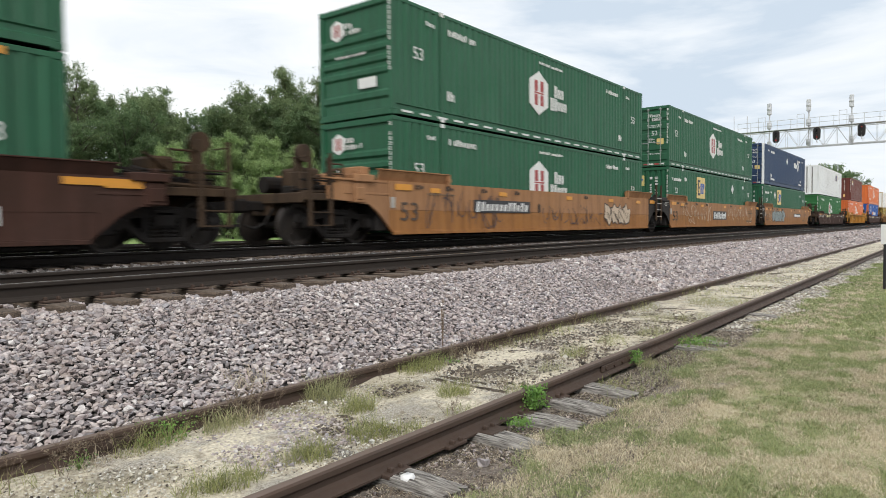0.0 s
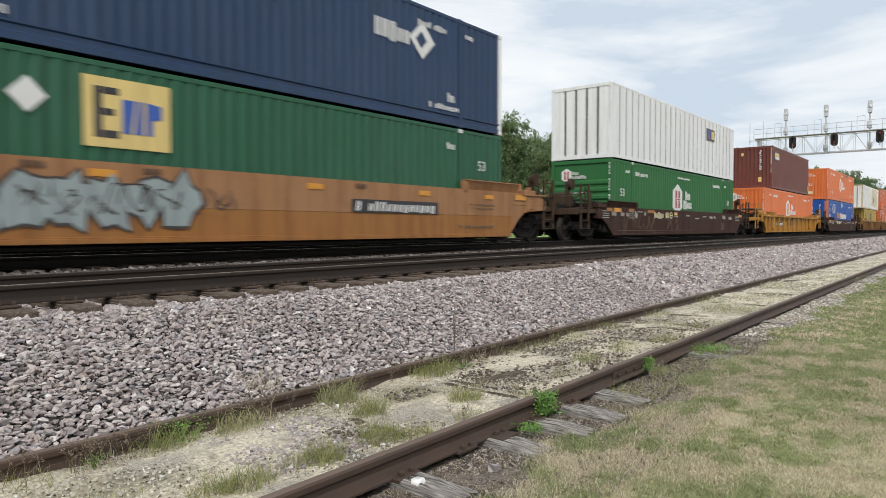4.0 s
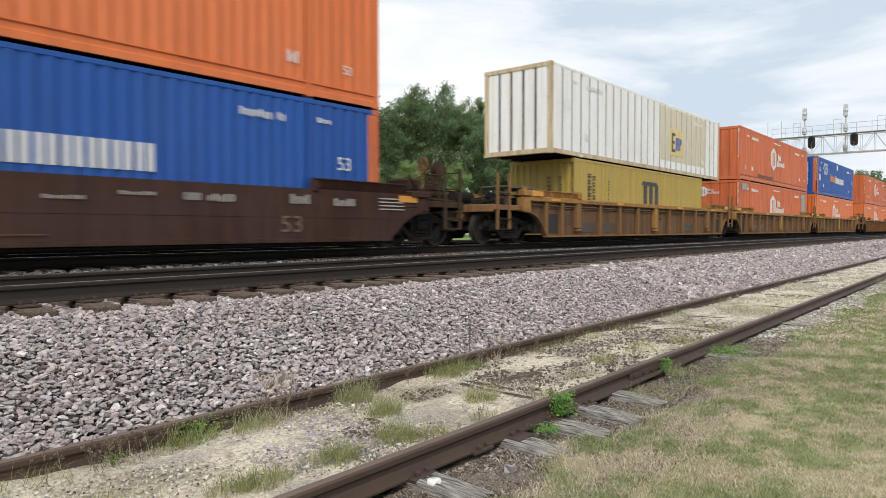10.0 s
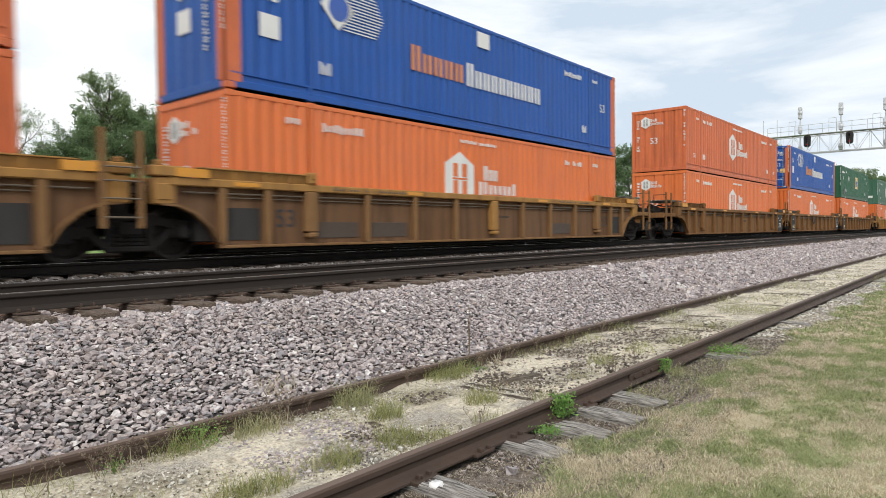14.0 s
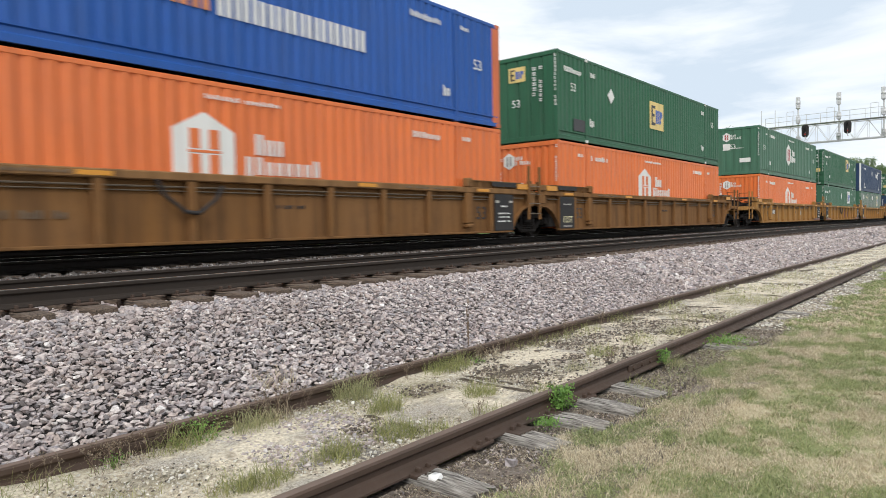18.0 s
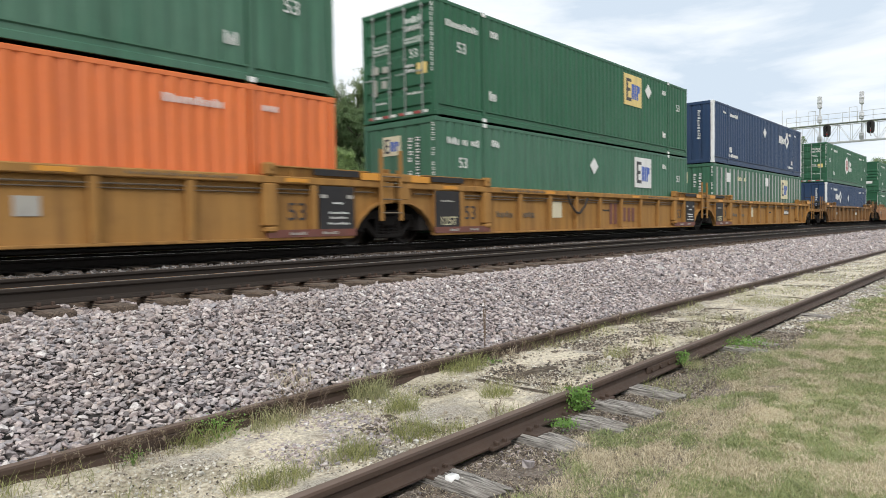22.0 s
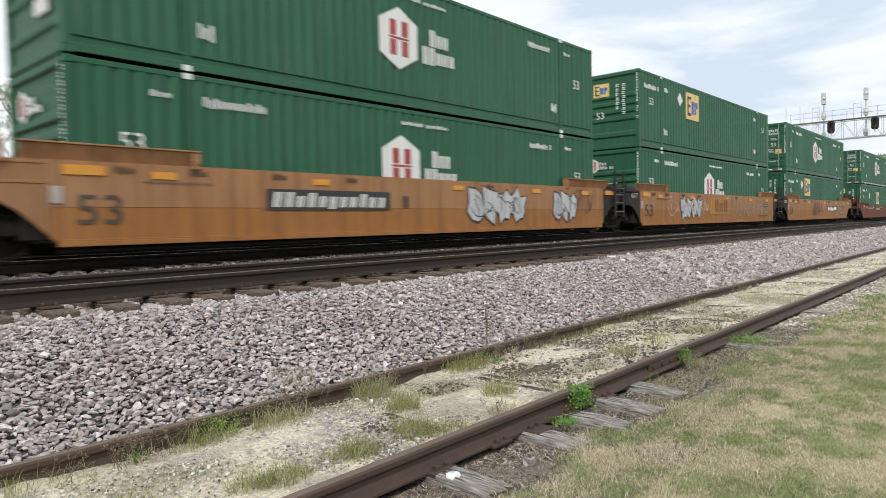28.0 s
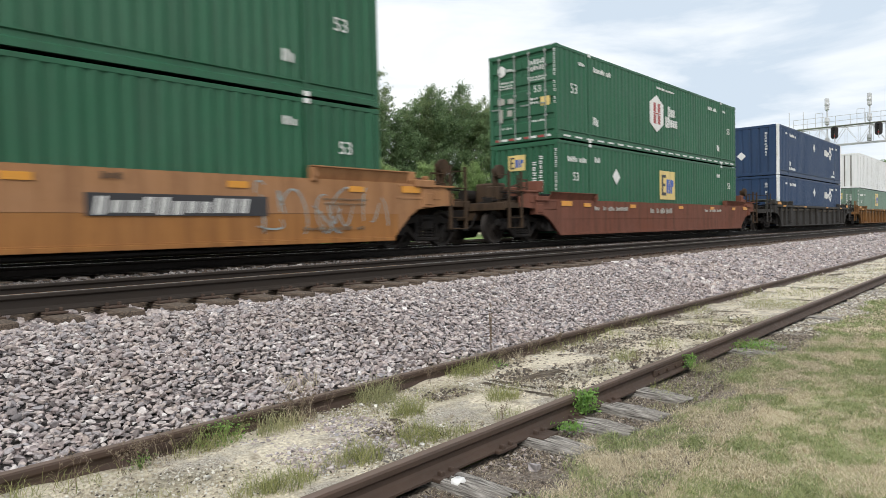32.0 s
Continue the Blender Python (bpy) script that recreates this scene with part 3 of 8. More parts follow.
def rail(parent, y, z, h, mat, top, label, head=0.07, base=0.14, x0=-430.0, x1=620.0):
    r = solid("rail", rail_shape(x0, x1, h, head, base), mat, parent, label, (0, y, z))
    solid("running_surface", Shape().box(x0, x1, -head / 2 + 0.010, head / 2 - 0.010, -0.004, 0.002), top, r)
    return r


def track(label, z, y_near, h, mat, top, rail_label):
    t = tagged(new("railway_track"), label, "railway track", kind="structure")
    for y in (y_near, y_near + 1.505):
        rail(t, y, z, h, mat, top, rail_label)
    return t


siding = track("rusty old siding track sunk in grit and weeds", 0.0, 2.486, 0.135, RAIL_RUST, RAIL_TOP_OLD, "rusty brown rail with a dull head")
near_main = track("main line track on grey ballast, with shiny rail heads", RAIL_Z, 7.055, 0.18, RAIL_MAIN, RAIL_SHINE, "dark steel rail with a shiny head")
train_main = track("main line track under the freight train", TRAIN_Z, 11.45, 0.18, RAIL_SHADED, RAIL_SHINE, "dark steel rail with a shiny head")
far_main = track("third main line track behind the train", TRAIN_Z - 0.01, 15.85, 0.18, RAIL_MAIN, RAIL_SHINE, "dark steel rail with a shiny head")

rng = random.Random(5)


def old_tie(seed, n=11, L=2.3, half=0.108):
    """A weathered timber, split lengthwise by cracks, with worn ends."""
    r = random.Random(seed)
    m2 = 19
    crack = [(-r.uniform(0.012, 0.034) if r.random() < 0.36 else -r.uniform(0.0, 0.007)) for _ in range(m2)]
    start = [r.uniform(0.0, 0.5) for _ in range(m2)]
    cols = []
    for i in range(n):
        u = i / (n - 1)
        worn = 0.02 * max(0.0, 1 - 9 * min(u, 1 - u)) + r.uniform(0, 0.005)
        w = half + r.uniform(-0.008, 0.006)
        prof = [(-w, -0.14)]
        for j in range(m2):
            x = -w + 2 * w * (j + 0.5) / m2
            depth = crack[j] * (1.0 if start[j] < u < start[j] + 0.8 else 0.3)
            edge = 0.022 * max(0.0, abs(2 * (j + 0.5) / m2 - 1) - 0.8) / 0.2
            prof.append((x, depth - worn - edge + r.uniform(-0.002, 0.002)))
        prof.append((w, -0.14))
        ragged = r.uniform(-0.02, 0.02) if i in (0, n - 1) else 0.0
        cols.append([(px, -L / 2 + L * u + ragged + (r.uniform(-0.025, 0.025) if i in (0, n - 1) else 0.0), pz) for px, pz in prof])
    k = m2 + 2
    fs = [(i * k + j, i * k + (j + 1) % k, (i + 1) * k + (j + 1) % k, (i + 1) * k + j) for i in range(n - 1) for j in range(k)]
    fs += [tuple(range(k)), tuple(range((n - 1) * k, n * k))]
    return Shape().add([p for c in cols for p in c], fs)


tie_x = 0.5
SPOTS = [0.6, 1.1, 1.62, 2.1, 2.66, 3.57, 4.0, 4.55, 5.15, 5.66, 6.3, 6.85, 7.35, 7.9, 8.45, 8.98]
for k in range(70):
    tie_x = SPOTS[k] if k < len(SPOTS) else tie_x + rng.uniform(0.5, 0.6)
    me = painted(("tie", k % 5), lambda: old_tie(k % 5), TIE_OLD)
    o = part("tie", me, siding, at=(tie_x, 3.12 + rng.uniform(-0.04, 0.08), -0.122 + (rng.uniform(0.0, 0.008) if k in (4, 5, 6, 7, 8) else rng.uniform(-0.075, -0.055) if k in (9, 10, 11) else rng.uniform(-0.028, -0.004) if k < 14 else rng.uniform(-0.055, -0.012))))
    o.rotation_euler = (0, 0, rng.uniform(-0.07, 0.07))
for k in range(16):
    o = part("tie", painted(("tie", k % 5), lambda: old_tie(k % 5), TIE_OLD), siding, at=(-8.4 + 0.54 * k, 3.14, -0.14))
    o.rotation_euler = (0, 0, rng.uniform(-0.05, 0.05))
# joint bar and spikes on the near siding rail
jb = Shape().cbox(5.45, 6.15, -0.034, -0.012, -0.105, -0.045, 0.006)
for k in range(4):
    jb.tube((5.53 + 0.18 * k, -0.05, -0.075), (5.53 + 0.18 * k, -0.03, -0.075), 0.018, 6)
solid("joint_bar", jb, RAIL_RUST, siding, "rusty bolted rail joint", (0, 2.486, 0))
for x, out in ((2.66, 0.12), (3.22, 0.10), (3.58, 0.17), (4.02, 0.14), (4.57, 0.12)):
    solid("tie_plate", Shape().cbox(x - 0.095, x + 0.095, -out, 0.12, -0.142, -0.120, 0.004), RAIL_RUST, siding, "", (0, 2.486, 0))
    solid("spike", Shape().cbox(x - 0.05, x - 0.022, -0.098, -0.062, -0.125, -0.095, 0.005).cbox(x + 0.04, x + 0.062, -0.092, -0.06, -0.125, -0.098, 0.005), RAIL_RUST, siding, "", (0, 2.486, 0))
fj = Shape().cbox(1.62, 2.02, -0.036, -0.012, -0.105, -0.042, 0.006)
for k in range(3):
    fj.tube((1.70 + 0.13 * k, -0.054, -0.074), (1.70 + 0.13 * k, -0.03, -0.074), 0.017, 6)
solid("joint_bar", fj, RAIL_RUST, siding, "rusty bolted rail joint", (0, 3.991, 0))


def main_tie():
    return Shape().cbox(-0.115, 0.115, -1.3, 1.3, -0.18, 0.0, 0.012)


def tie_plate():
    s = Shape().cbox(-0.10, 0.10, -0.19, 0.19, 0.0, 0.02, 0.004)
    for x in (-0.06, 0.06):
        s.cbox(x - 0.014, x + 0.014, -0.125, -0.085, 0.02, 0.055, 0.004)
    return s


for k in range(130):
    x = -3.0 + 0.52 * k + rng.uniform(-0.03, 0.03)
    t = part("tie", painted("main_tie", main_tie, TIE_MAIN), near_main, at=(x, 7.81 + rng.uniform(-0.06, 0.06), RAIL_Z - 0.20 + rng.uniform(-0.008, 0.004)))
    t.rotation_euler = (0, 0, rng.uniform(-0.02, 0.02))
    part("tie_plate", painted("tie_plate", tie_plate, RAIL_RUST), near_main, at=(x, 7.055, RAIL_Z - 0.20))
for tr, yc, z in ((train_main, 12.2, TRAIN_Z), (far_main, 16.6, TRAIN_Z - 0.01)):
    s = Shape()
    for k in range(150):
        x = -5 + 0.52 * k
        s.box(x - 0.115, x + 0.115, yc - 1.3, yc + 1.3, z - 0.36, z - 0.185)
    tagged(solid("ties", s, TIE_MAIN, tr, "creosoted timber ties"), kind="stuff")


# ---- stones ----
def rock_templates(n, seed, fine=False):
    """Angular broken stones: boxes with pulled corners or, fine, lumps chipped flat by a few random planes."""
    g = np.random.RandomState(seed)
    out = []
    if fine:
        p = (1 + 5 ** 0.5) / 2
        v = np.array([(-1, p, 0), (1, p, 0), (-1, -p, 0), (1, -p, 0), (0, -1, p), (0, 1, p), (0, -1, -p), (0, 1, -p), (p, 0, -1), (p, 0, 1), (-p, 0, -1), (-p, 0, 1)]) / 1.9
        f = np.array([(a, b2, c) for a in range(12) for b2 in range(a + 1, 12) for c in range(b2 + 1, 12) if max(np.linalg.norm(v[a] - v[b2]), np.linalg.norm(v[b2] - v[c]), np.linalg.norm(v[a] - v[c])) < 1.1])
        turned = np.einsum("ij,ij->i", np.cross(v[f[:, 1]] - v[f[:, 0]], v[f[:, 2]] - v[f[:, 0]]), v[f[:, 0]]) < 0
        f[turned] = f[turned][:, ::-1]
        for _ in range(n):
            q = v * g.uniform(0.8, 1.25, (12, 1)) + g.uniform(-0.14, 0.14, v.shape)
            for _ in range(6):
                d = g.normal(0, 1, 3)
                d /= np.linalg.norm(d)
                over = (q @ d - g.uniform(0.30, 0.66)).clip(0, None)
                q = q - over[:, None] * d
            out.append(q)
        return out, f
    v = np.array([(x, y, z) for x in (-1, 1) for y in (-1, 1) for z in (-1, 1)], float) * 0.72
    f = np.array([(0, 1, 3), (0, 3, 2), (4, 6, 7), (4, 7, 5), (0, 4, 5), (0, 5, 1), (2, 3, 7), (2, 7, 6), (0, 2, 6), (0, 6, 4), (1, 5, 7), (1, 7, 3)])
    for _ in range(n):
        q = v + g.uniform(-0.33, 0.33, v.shape)
        k = g.randint(0, 8)
        q[k] *= g.uniform(0.5, 0.8)
        out.append(q)
    return out, f


def scatter_rocks(name, pos, size, mat, label, seed, flat=0.62, parent=None, fine=False):
    g = np.random.RandomState(seed)
    temps, f = rock_templates(40 if fine else 24, seed, fine)
    n = len(pos)
    T = np.stack(temps)[g.randint(0, len(temps), n)]
    sc = size[:, None] * np.stack([g.uniform(0.85, 1.35, n), g.uniform(0.65, 1.05, n), flat * g.uniform(0.7, 1.25, n)], 1)
    T = T * sc[:, None, :]
    a, tilt, b2 = g.uniform(0, 6.28, n), g.normal(0, 0.5, n), g.uniform(0, 6.28, n)
    ca, sa, ct, st, cb, sb = np.cos(a), np.sin(a), np.cos(tilt), np.sin(tilt), np.cos(b2), np.sin(b2)
    z0 = np.zeros(n)
    Rz = np.stack([np.stack([ca, -sa, z0], 1), np.stack([sa, ca, z0], 1), np.stack([z0, z0, z0 + 1], 1)], 1)
    Rx = np.stack([np.stack([z0 + 1, z0, z0], 1), np.stack([z0, ct, -st], 1), np.stack([z0, st, ct], 1)], 1)
    Rb = np.stack([np.stack([cb, -sb, z0], 1), np.stack([sb, cb, z0], 1), np.stack([z0, z0, z0 + 1], 1)], 1)
    M = Rz @ Rx @ Rb
    V = np.einsum("nij,nkj->nki", M, T) + pos[:, None, :]
    F = (f[None] + len(temps[0]) * np.arange(n)[:, None, None]).reshape(-1, 3)
    return stuff(name, V.reshape(-1, 3), F, mat, label, "ballast stones", parent)


g0 = np.random.RandomState(3)


def band(n, x0, x1, y0, y1, jitter=0.02):
    x, y = g0.uniform(x0, x1, n), g0.uniform(y0, y1, n)
    return np.stack([x, y, bed_height(y) + g0.uniform(-0.03, jitter, n)], 1)


def laid(step, x0, x1, y0, y1, dz, rise):
    """Stones spread evenly with some disorder."""
    x, y = np.meshgrid(np.arange(x0, x1, step), np.arange(y0, y1, step * 0.8), indexing="ij")
    x, y = x.ravel(), y.ravel()
    x, y = x + g0.uniform(-0.5, 0.5, len(x)) * step, y + g0.uniform(-0.5, 0.5, len(y)) * step * 0.8
    keep = g0.uniform(0, 1, len(x)) < 0.93
    x, y = x[keep], y[keep]
    return np.stack([x, y, bed_height(y) + dz + g0.uniform(-rise, rise, len(x))], 1)


near_lots = [(laid(0.048, -1.0, 12.0, 4.0, 6.55, -0.034, 0.012), 0.033), (laid(0.048, -1.0, 12.0, 4.0, 6.5, -0.008, 0.016), 0.029)]
far_lots = [(laid(0.085, 12.0, 32.0, 4.0, 6.55, -0.01, 0.02), 0.042), (laid(0.10, 12.0, 32.0, 4.0, 6.5, 0.01, 0.02), 0.042), (laid(0.08, -9.0, -1.0, 4.0, 6.5, 0.0, 0.02), 0.038), (laid(0.14, 32.0, 90.0, 4.0, 6.5, 0.0, 0.02), 0.066)]
for lots, fine, seed in ((near_lots, True, 11), (far_lots, False, 13)):
    pos = np.concatenate([p for p, _ in lots])
    size = np.concatenate([r * g0.gamma(9, 1 / 9, len(p)).clip(0.45, 1.9) for p, r in lots])
    scatter_rocks("ballast_stones", pos, size, BALLAST, "loose grey and pinkish crushed granite ballast", seed, 0.56 if fine else 0.6, None, fine)
mid_pos = np.concatenate([band(2600, -2, 16, 6.55, 7.0, -0.005), band(3000, 0, 30, 7.15, 8.5, -0.005)])
scatter_rocks("ballast_stones", mid_pos, g0.uniform(0.03, 0.055, len(mid_pos)), BALLAST, "grey crushed ballast between the main line rails", 12)
mid_pos = np.concatenate([band(9000, -2, 22, 9.0, 10.95, 0.02), band(5000, 22, 60, 9.0, 10.95, 0.02)])
scatter_rocks("ballast_stones", mid_pos, g0.uniform(0.03, 0.055, len(mid_pos)), BALLAST_GRIMY, "grimy dark ballast beside the train's track", 14)

# ---- the train ----
CW, CH = 2.6, 2.896       # container width and height
TRAIN_Y = 12.2
WELL_FLOOR = 0.23         # container floor above the rail
STACK = 0.03              # gap of the locks between two containers


def corrugated(x0, x1, y_out, y_in, z0, z1, pitch=0.275):
    """A sheet folded into upright trapezoid waves between x0 and x1; y_out is proud."""
    n = max(1, round((x1 - x0) / pitch))
    p = (x1 - x0) / n
    pts = []
    for i in range(n):
        a = x0 + i * p
        pts += [(a, y_in), (a + 0.20 * p, y_in), (a + 0.38 * p, y_out), (a + 0.82 * p, y_out)]
    pts.append((x1, y_in))
    vs = [(x, y, z) for x, y in pts for z in (z0, z1)]
    fs = [(2 * i, 2 * i + 2, 2 * i + 3, 2 * i + 1) for i in range(len(pts) - 1)]
    return Shape().add(vs, fs)


def side_wall(L, pitch, posts):
    """One long side, on the near side (y = -CW / 2)."""
    s = Shape()
    y, h = -CW / 2, L / 2
    edges = [-h + 0.14] + [p for q in posts for p in (q - 0.07, q + 0.07)] + [h - 0.14]
    foot = 0.30 if L > 13 else 0.16
    for a, b2 in zip(edges[::2], edges[1::2]):
        c = corrugated(a, b2, y + 0.006, y + 0.042, foot, CH - 0.10, pitch)
        s.add(c.v, c.f)
    return s


def smooth_side(L, posts):
    """Broad flat panels parted by narrow upright grooves."""
    s = Shape()
    y, h = -CW / 2, L / 2
    n = round((L - 0.28) / 0.6)
    p = (L - 0.28) / n
    pts = []
    for i in range(n):
        a = -h + 0.14 + i * p
        pts += [(a, y + 0.045), (a + 0.05 * p, y + 0.045), (a + 0.09 * p, y + 0.008), (a + 0.91 * p, y + 0.008), (a + 0.95 * p, y + 0.045)]
    pts.append((h - 0.14, y + 0.045))
    return s.add([(x, yy, z) for x, yy in pts for z in (0.16, CH - 0.10)], [(2 * i, 2 * i + 2, 2 * i + 3, 2 * i + 1) for i in range(len(pts) - 1)])


def joint_strips(L):
    """Dark strips in the grooves between broad panels, in place of the shade there."""
    s = Shape()
    n = round((L - 0.28) / 0.6)
    p = (L - 0.28) / n
    for i in range(n):
        x = -L / 2 + 0.14 + i * p
        s.box(x - 0.022, x + 0.022, -CW / 2 + 0.012, -CW / 2 + 0.044, 0.17, CH - 0.11)
    return s


def end_strips():
    s = Shape()
    p = (CW - 0.26) / 5
    for i in range(1, 5):
        y = -CW / 2 + 0.13 + i * p
        s.box(0.028, 0.058, y - 0.03, y + 0.03, 0.18, CH - 0.16)
    return s


def corner_post(L):
    s = Shape()
    s.cbox(-0.0, 0.15, -CW / 2, -CW / 2 + 0.14, 0.12, CH - 0.12, 0.012)
    for z in (0.0, CH - 0.12):
        s.cbox(-0.006, 0.172, -CW / 2 - 0.006, -CW / 2 + 0.156, z, z + 0.12, 0.01)
    return s


def broad_post(L):
    """Corner post with broad cheeks on both faces."""
    s = Shape().cbox(0.0, 0.34, -CW / 2, -CW / 2 + 0.10, 0.12, CH - 0.12, 0.012).cbox(0.0, 0.10, -CW / 2, -CW / 2 + 0.30, 0.12, CH - 0.12, 0.012)
    for z in (0.0, CH - 0.12):
        s.cbox(-0.006, 0.20, -CW / 2 - 0.006, -CW / 2 + 0.17, z, z + 0.12, 0.01)
    return s


def mid_post():
    s = Shape().cbox(-0.056, 0.056, -CW / 2 - 0.004, -CW / 2 + 0.08, 0.12, CH - 0.02, 0.010)
    for z in (0.0, CH - 0.115):
        s.cbox(-0.085, 0.085, -CW / 2 - 0.007, -CW / 2 + 0.15, z, z + 0.12, 0.01)
    return s


def top_rail(L):
    return Shape().cbox(-L / 2 + 0.1, L / 2 - 0.1, -CW / 2 + 0.002, -CW / 2 + 0.07, CH - 0.105, CH - 0.01, 0.012)


def bottom_rail(L, tall=False):
    """Folded rail under a side; the tall kind has a recessed web and a ledge."""
    y = -CW / 2
    pr = [(0.003, 0.03), (0.003, 0.15), (0.032, 0.175), (0.032, 0.262), (0.0, 0.285), (0.0, 0.318), (0.07, 0.318), (0.07, 0.03)] if tall else [(0.003, 0.03), (0.003, 0.17), (0.06, 0.17), (0.06, 0.03)]
    n = len(pr)
    vs = [(x, y + d, z) for x in (-L / 2 + 0.1, L / 2 - 0.1) for d, z in pr]
    return Shape().add(vs, [(i, (i + 1) % n, (i + 1) % n + n, i + n) for i in range(n)] + [tuple(range(n)), tuple(range(2 * n - 1, n - 1, -1))])


def roof(L):
    s = Shape()
    n = 24
    for i in range(n):
        a, b2 = -L / 2 + 0.12 + (L - 0.24) * i / n, -L / 2 + 0.12 + (L - 0.24) * (i + 1) / n
        s.cbox(a + 0.02, b2 - 0.02, -CW / 2 + 0.08, CW / 2 - 0.08, CH - 0.04, CH - 0.012, 0.01)
    s.box(-L / 2 + 0.08, L / 2 - 0.08, -CW / 2 + 0.06, CW / 2 - 0.06, CH - 0.06, CH - 0.03)
    return s


def floor_frame(L):
    s = Shape().box(-L / 2 + 0.1, L / 2 - 0.1, -CW / 2 + 0.05, CW / 2 - 0.05, 0.13, 0.17)
    n = 26
    for i in range(n):
        x = -L / 2 + 0.3 + (L - 0.6) * i / (n - 1)
        s.box(x - 0.03, x + 0.03, -CW / 2 + 0.06, CW / 2 - 0.06, 0.02, 0.13)
    return s


def end_header():
    """Header of an end, at x = 0, looking towards -x."""
    return Shape().cbox(0.0, 0.12, -CW / 2 + 0.13, CW / 2 - 0.13, CH - 0.15, CH - 0.005, 0.01)


def end_sill():
    return Shape().cbox(0.0, 0.12, -CW / 2 + 0.13, CW / 2 - 0.13, 0.01, 0.17, 0.01)


def end_ribs():
    """Front wall with broad level ribs between flat panels."""
    pts = [(0.06, 0.17), (0.06, 0.42)]
    pts += [(0.01, 0.48), (0.01, 0.60), (0.06, 0.66), (0.06, 1.02)]
    for k in range(4):
        a = 1.02 + 0.29 * k
        pts += [(0.01, a + 0.06), (0.01, a + 0.16), (0.065, a + 0.22), (0.065, a + 0.29)]
    pts += [(0.06, CH - 0.15)]
    vs = [(x, y, zz) for x, zz in pts for y in (-CW / 2 + 0.13, CW / 2 - 0.13)]
    return Shape().add(vs, [(2 * i, 2 * i + 1, 2 * i + 3, 2 * i + 2) for i in range(len(pts) - 1)])


def end_vert():
    c = corrugated(-CW / 2 + 0.13, CW / 2 - 0.13, 0.015, 0.07, 0.17, CH - 0.15, 0.25)
    return Shape().add([(y, x, z) for x, y, z in c.v], c.f)


def end_plain():
    """Flat front wall with a few shallow upright folds."""
    n, a0 = 5, -CW / 2 + 0.13
    p = (CW - 0.26) / n
    pts = []
    for i in range(n):
        a = a0 + i * p
        pts += [(0.06, a), (0.06, a + 0.06 * p), (0.025, a + 0.14 * p), (0.025, a + 0.86 * p), (0.06, a + 0.94 * p)]
    pts.append((0.06, a0 + n * p))
    return Shape().add([(x, y, z) for x, y in pts for z in (0.17, CH - 0.15)], [(2 * i, 2 * i + 2, 2 * i + 3, 2 * i + 1) for i in range(len(pts) - 1)])


def door_leaf():
    """A door leaf pressed into level panels."""
    w = CW / 2 - 0.145
    pts = [(0.065, 0.17)]
    for k in range(5):
        a = 0.20 + 0.5 * k
        pts += [(0.065, a + 0.08), (0.025, a + 0.12), (0.025, a + 0.40), (0.065, a + 0.44)]
    pts.append((0.065, CH - 0.15))
    return Shape().add([(x, y, z) for x, z in pts for y in (0.006, w)], [(2 * i, 2 * i + 1, 2 * i + 3, 2 * i + 2) for i in range(len(pts) - 1)])


def lock_rod():
    s = Shape().tube((0.0, 0.0, 0.05), (0.0, 0.0, CH - 0.08), 0.019, 8)
    for z in (0.12, 0.75, 1.5, 2.3, 2.75):
        s.cbox(-0.022, 0.03, -0.05, 0.05, z - 0.03, z + 0.03, 0.006)
    s.cbox(-0.03, -0.012, -0.02, 0.32, 1.12, 1.16, 0.005)
    return s


def plate(w, h, t=0.006):
    """A thin marking on a side: centred at the origin, in x and z."""
    return Shape().cbox(-w / 2, w / 2, -t, t, -h / 2, h / 2, 0.002)


def hex_shape(w, h):
    a = h * 0.23
    return Shape().slab([(-w / 2, -h / 2 + a), (0, -h / 2), (w / 2, -h / 2 + a), (w / 2, h / 2 - a), (0, h / 2), (-w / 2, h / 2 - a)], -0.006, 0.006)


def word_bars(w, h, n, seed, slant=0.0, caps=False):
    """A row of upright bars in place of a name, two to a character."""
    r = random.Random(seed)
    s, x = Shape(), -w / 2
    step = w / n
    for i in range(n):
        lo = -h / 2 if caps or r.random() < 0.85 else -h / 2 - 0.12 * h
        hi = h / 2 if i == 0 or (not caps and r.random() < 0.4) else h * 0.26
        if n >= 6 and not caps and r.random() < 0.08:
            x += step
            continue
        cuts = ((0.12, 0.36), (0.52, 0.76)) if h < 0.35 else ((0.06, 0.34), (0.52, 0.82))
        for a, b2 in cuts:
            s.cbox(x + a * step, x + b2 * step, -0.006, 0.006, lo, hi, 0.002)
        x += step
    s.v = [(a + slant * d, b2, d) for a, b2, d in s.v]
    return s


def numeral_mesh(text, size, mat):
    """Characters of the built-in font as a thin plate facing -y."""
    key = ("numeral", text, size, mat.name)
    if key not in MESHES:
        cu = bpy.data.curves.new("numeral", "FONT")
        cu.body, cu.size, cu.extrude, cu.align_x, cu.align_y = text, size, 0.004, "CENTER", "CENTER"
        ob = bpy.data.objects.new("numeral", cu)
        scene.collection.objects.link(ob)
        bpy.context.view_layer.update()
        me = bpy.data.meshes.new_from_object(ob.evaluated_get(bpy.context.evaluated_depsgraph_get()))
        bpy.data.objects.remove(ob)
        me.transform(Matrix.Rotation(radians(90), 4, "X"))
        me.materials.clear()
        me.materials.append(mat)
        MESHES[key] = me
    return MESHES[key]


FACE = -CW / 2 - 0.006


def mark(parent, name, me, x, z, label=""):
    return part(name, me, parent, label, (x, FACE, z))


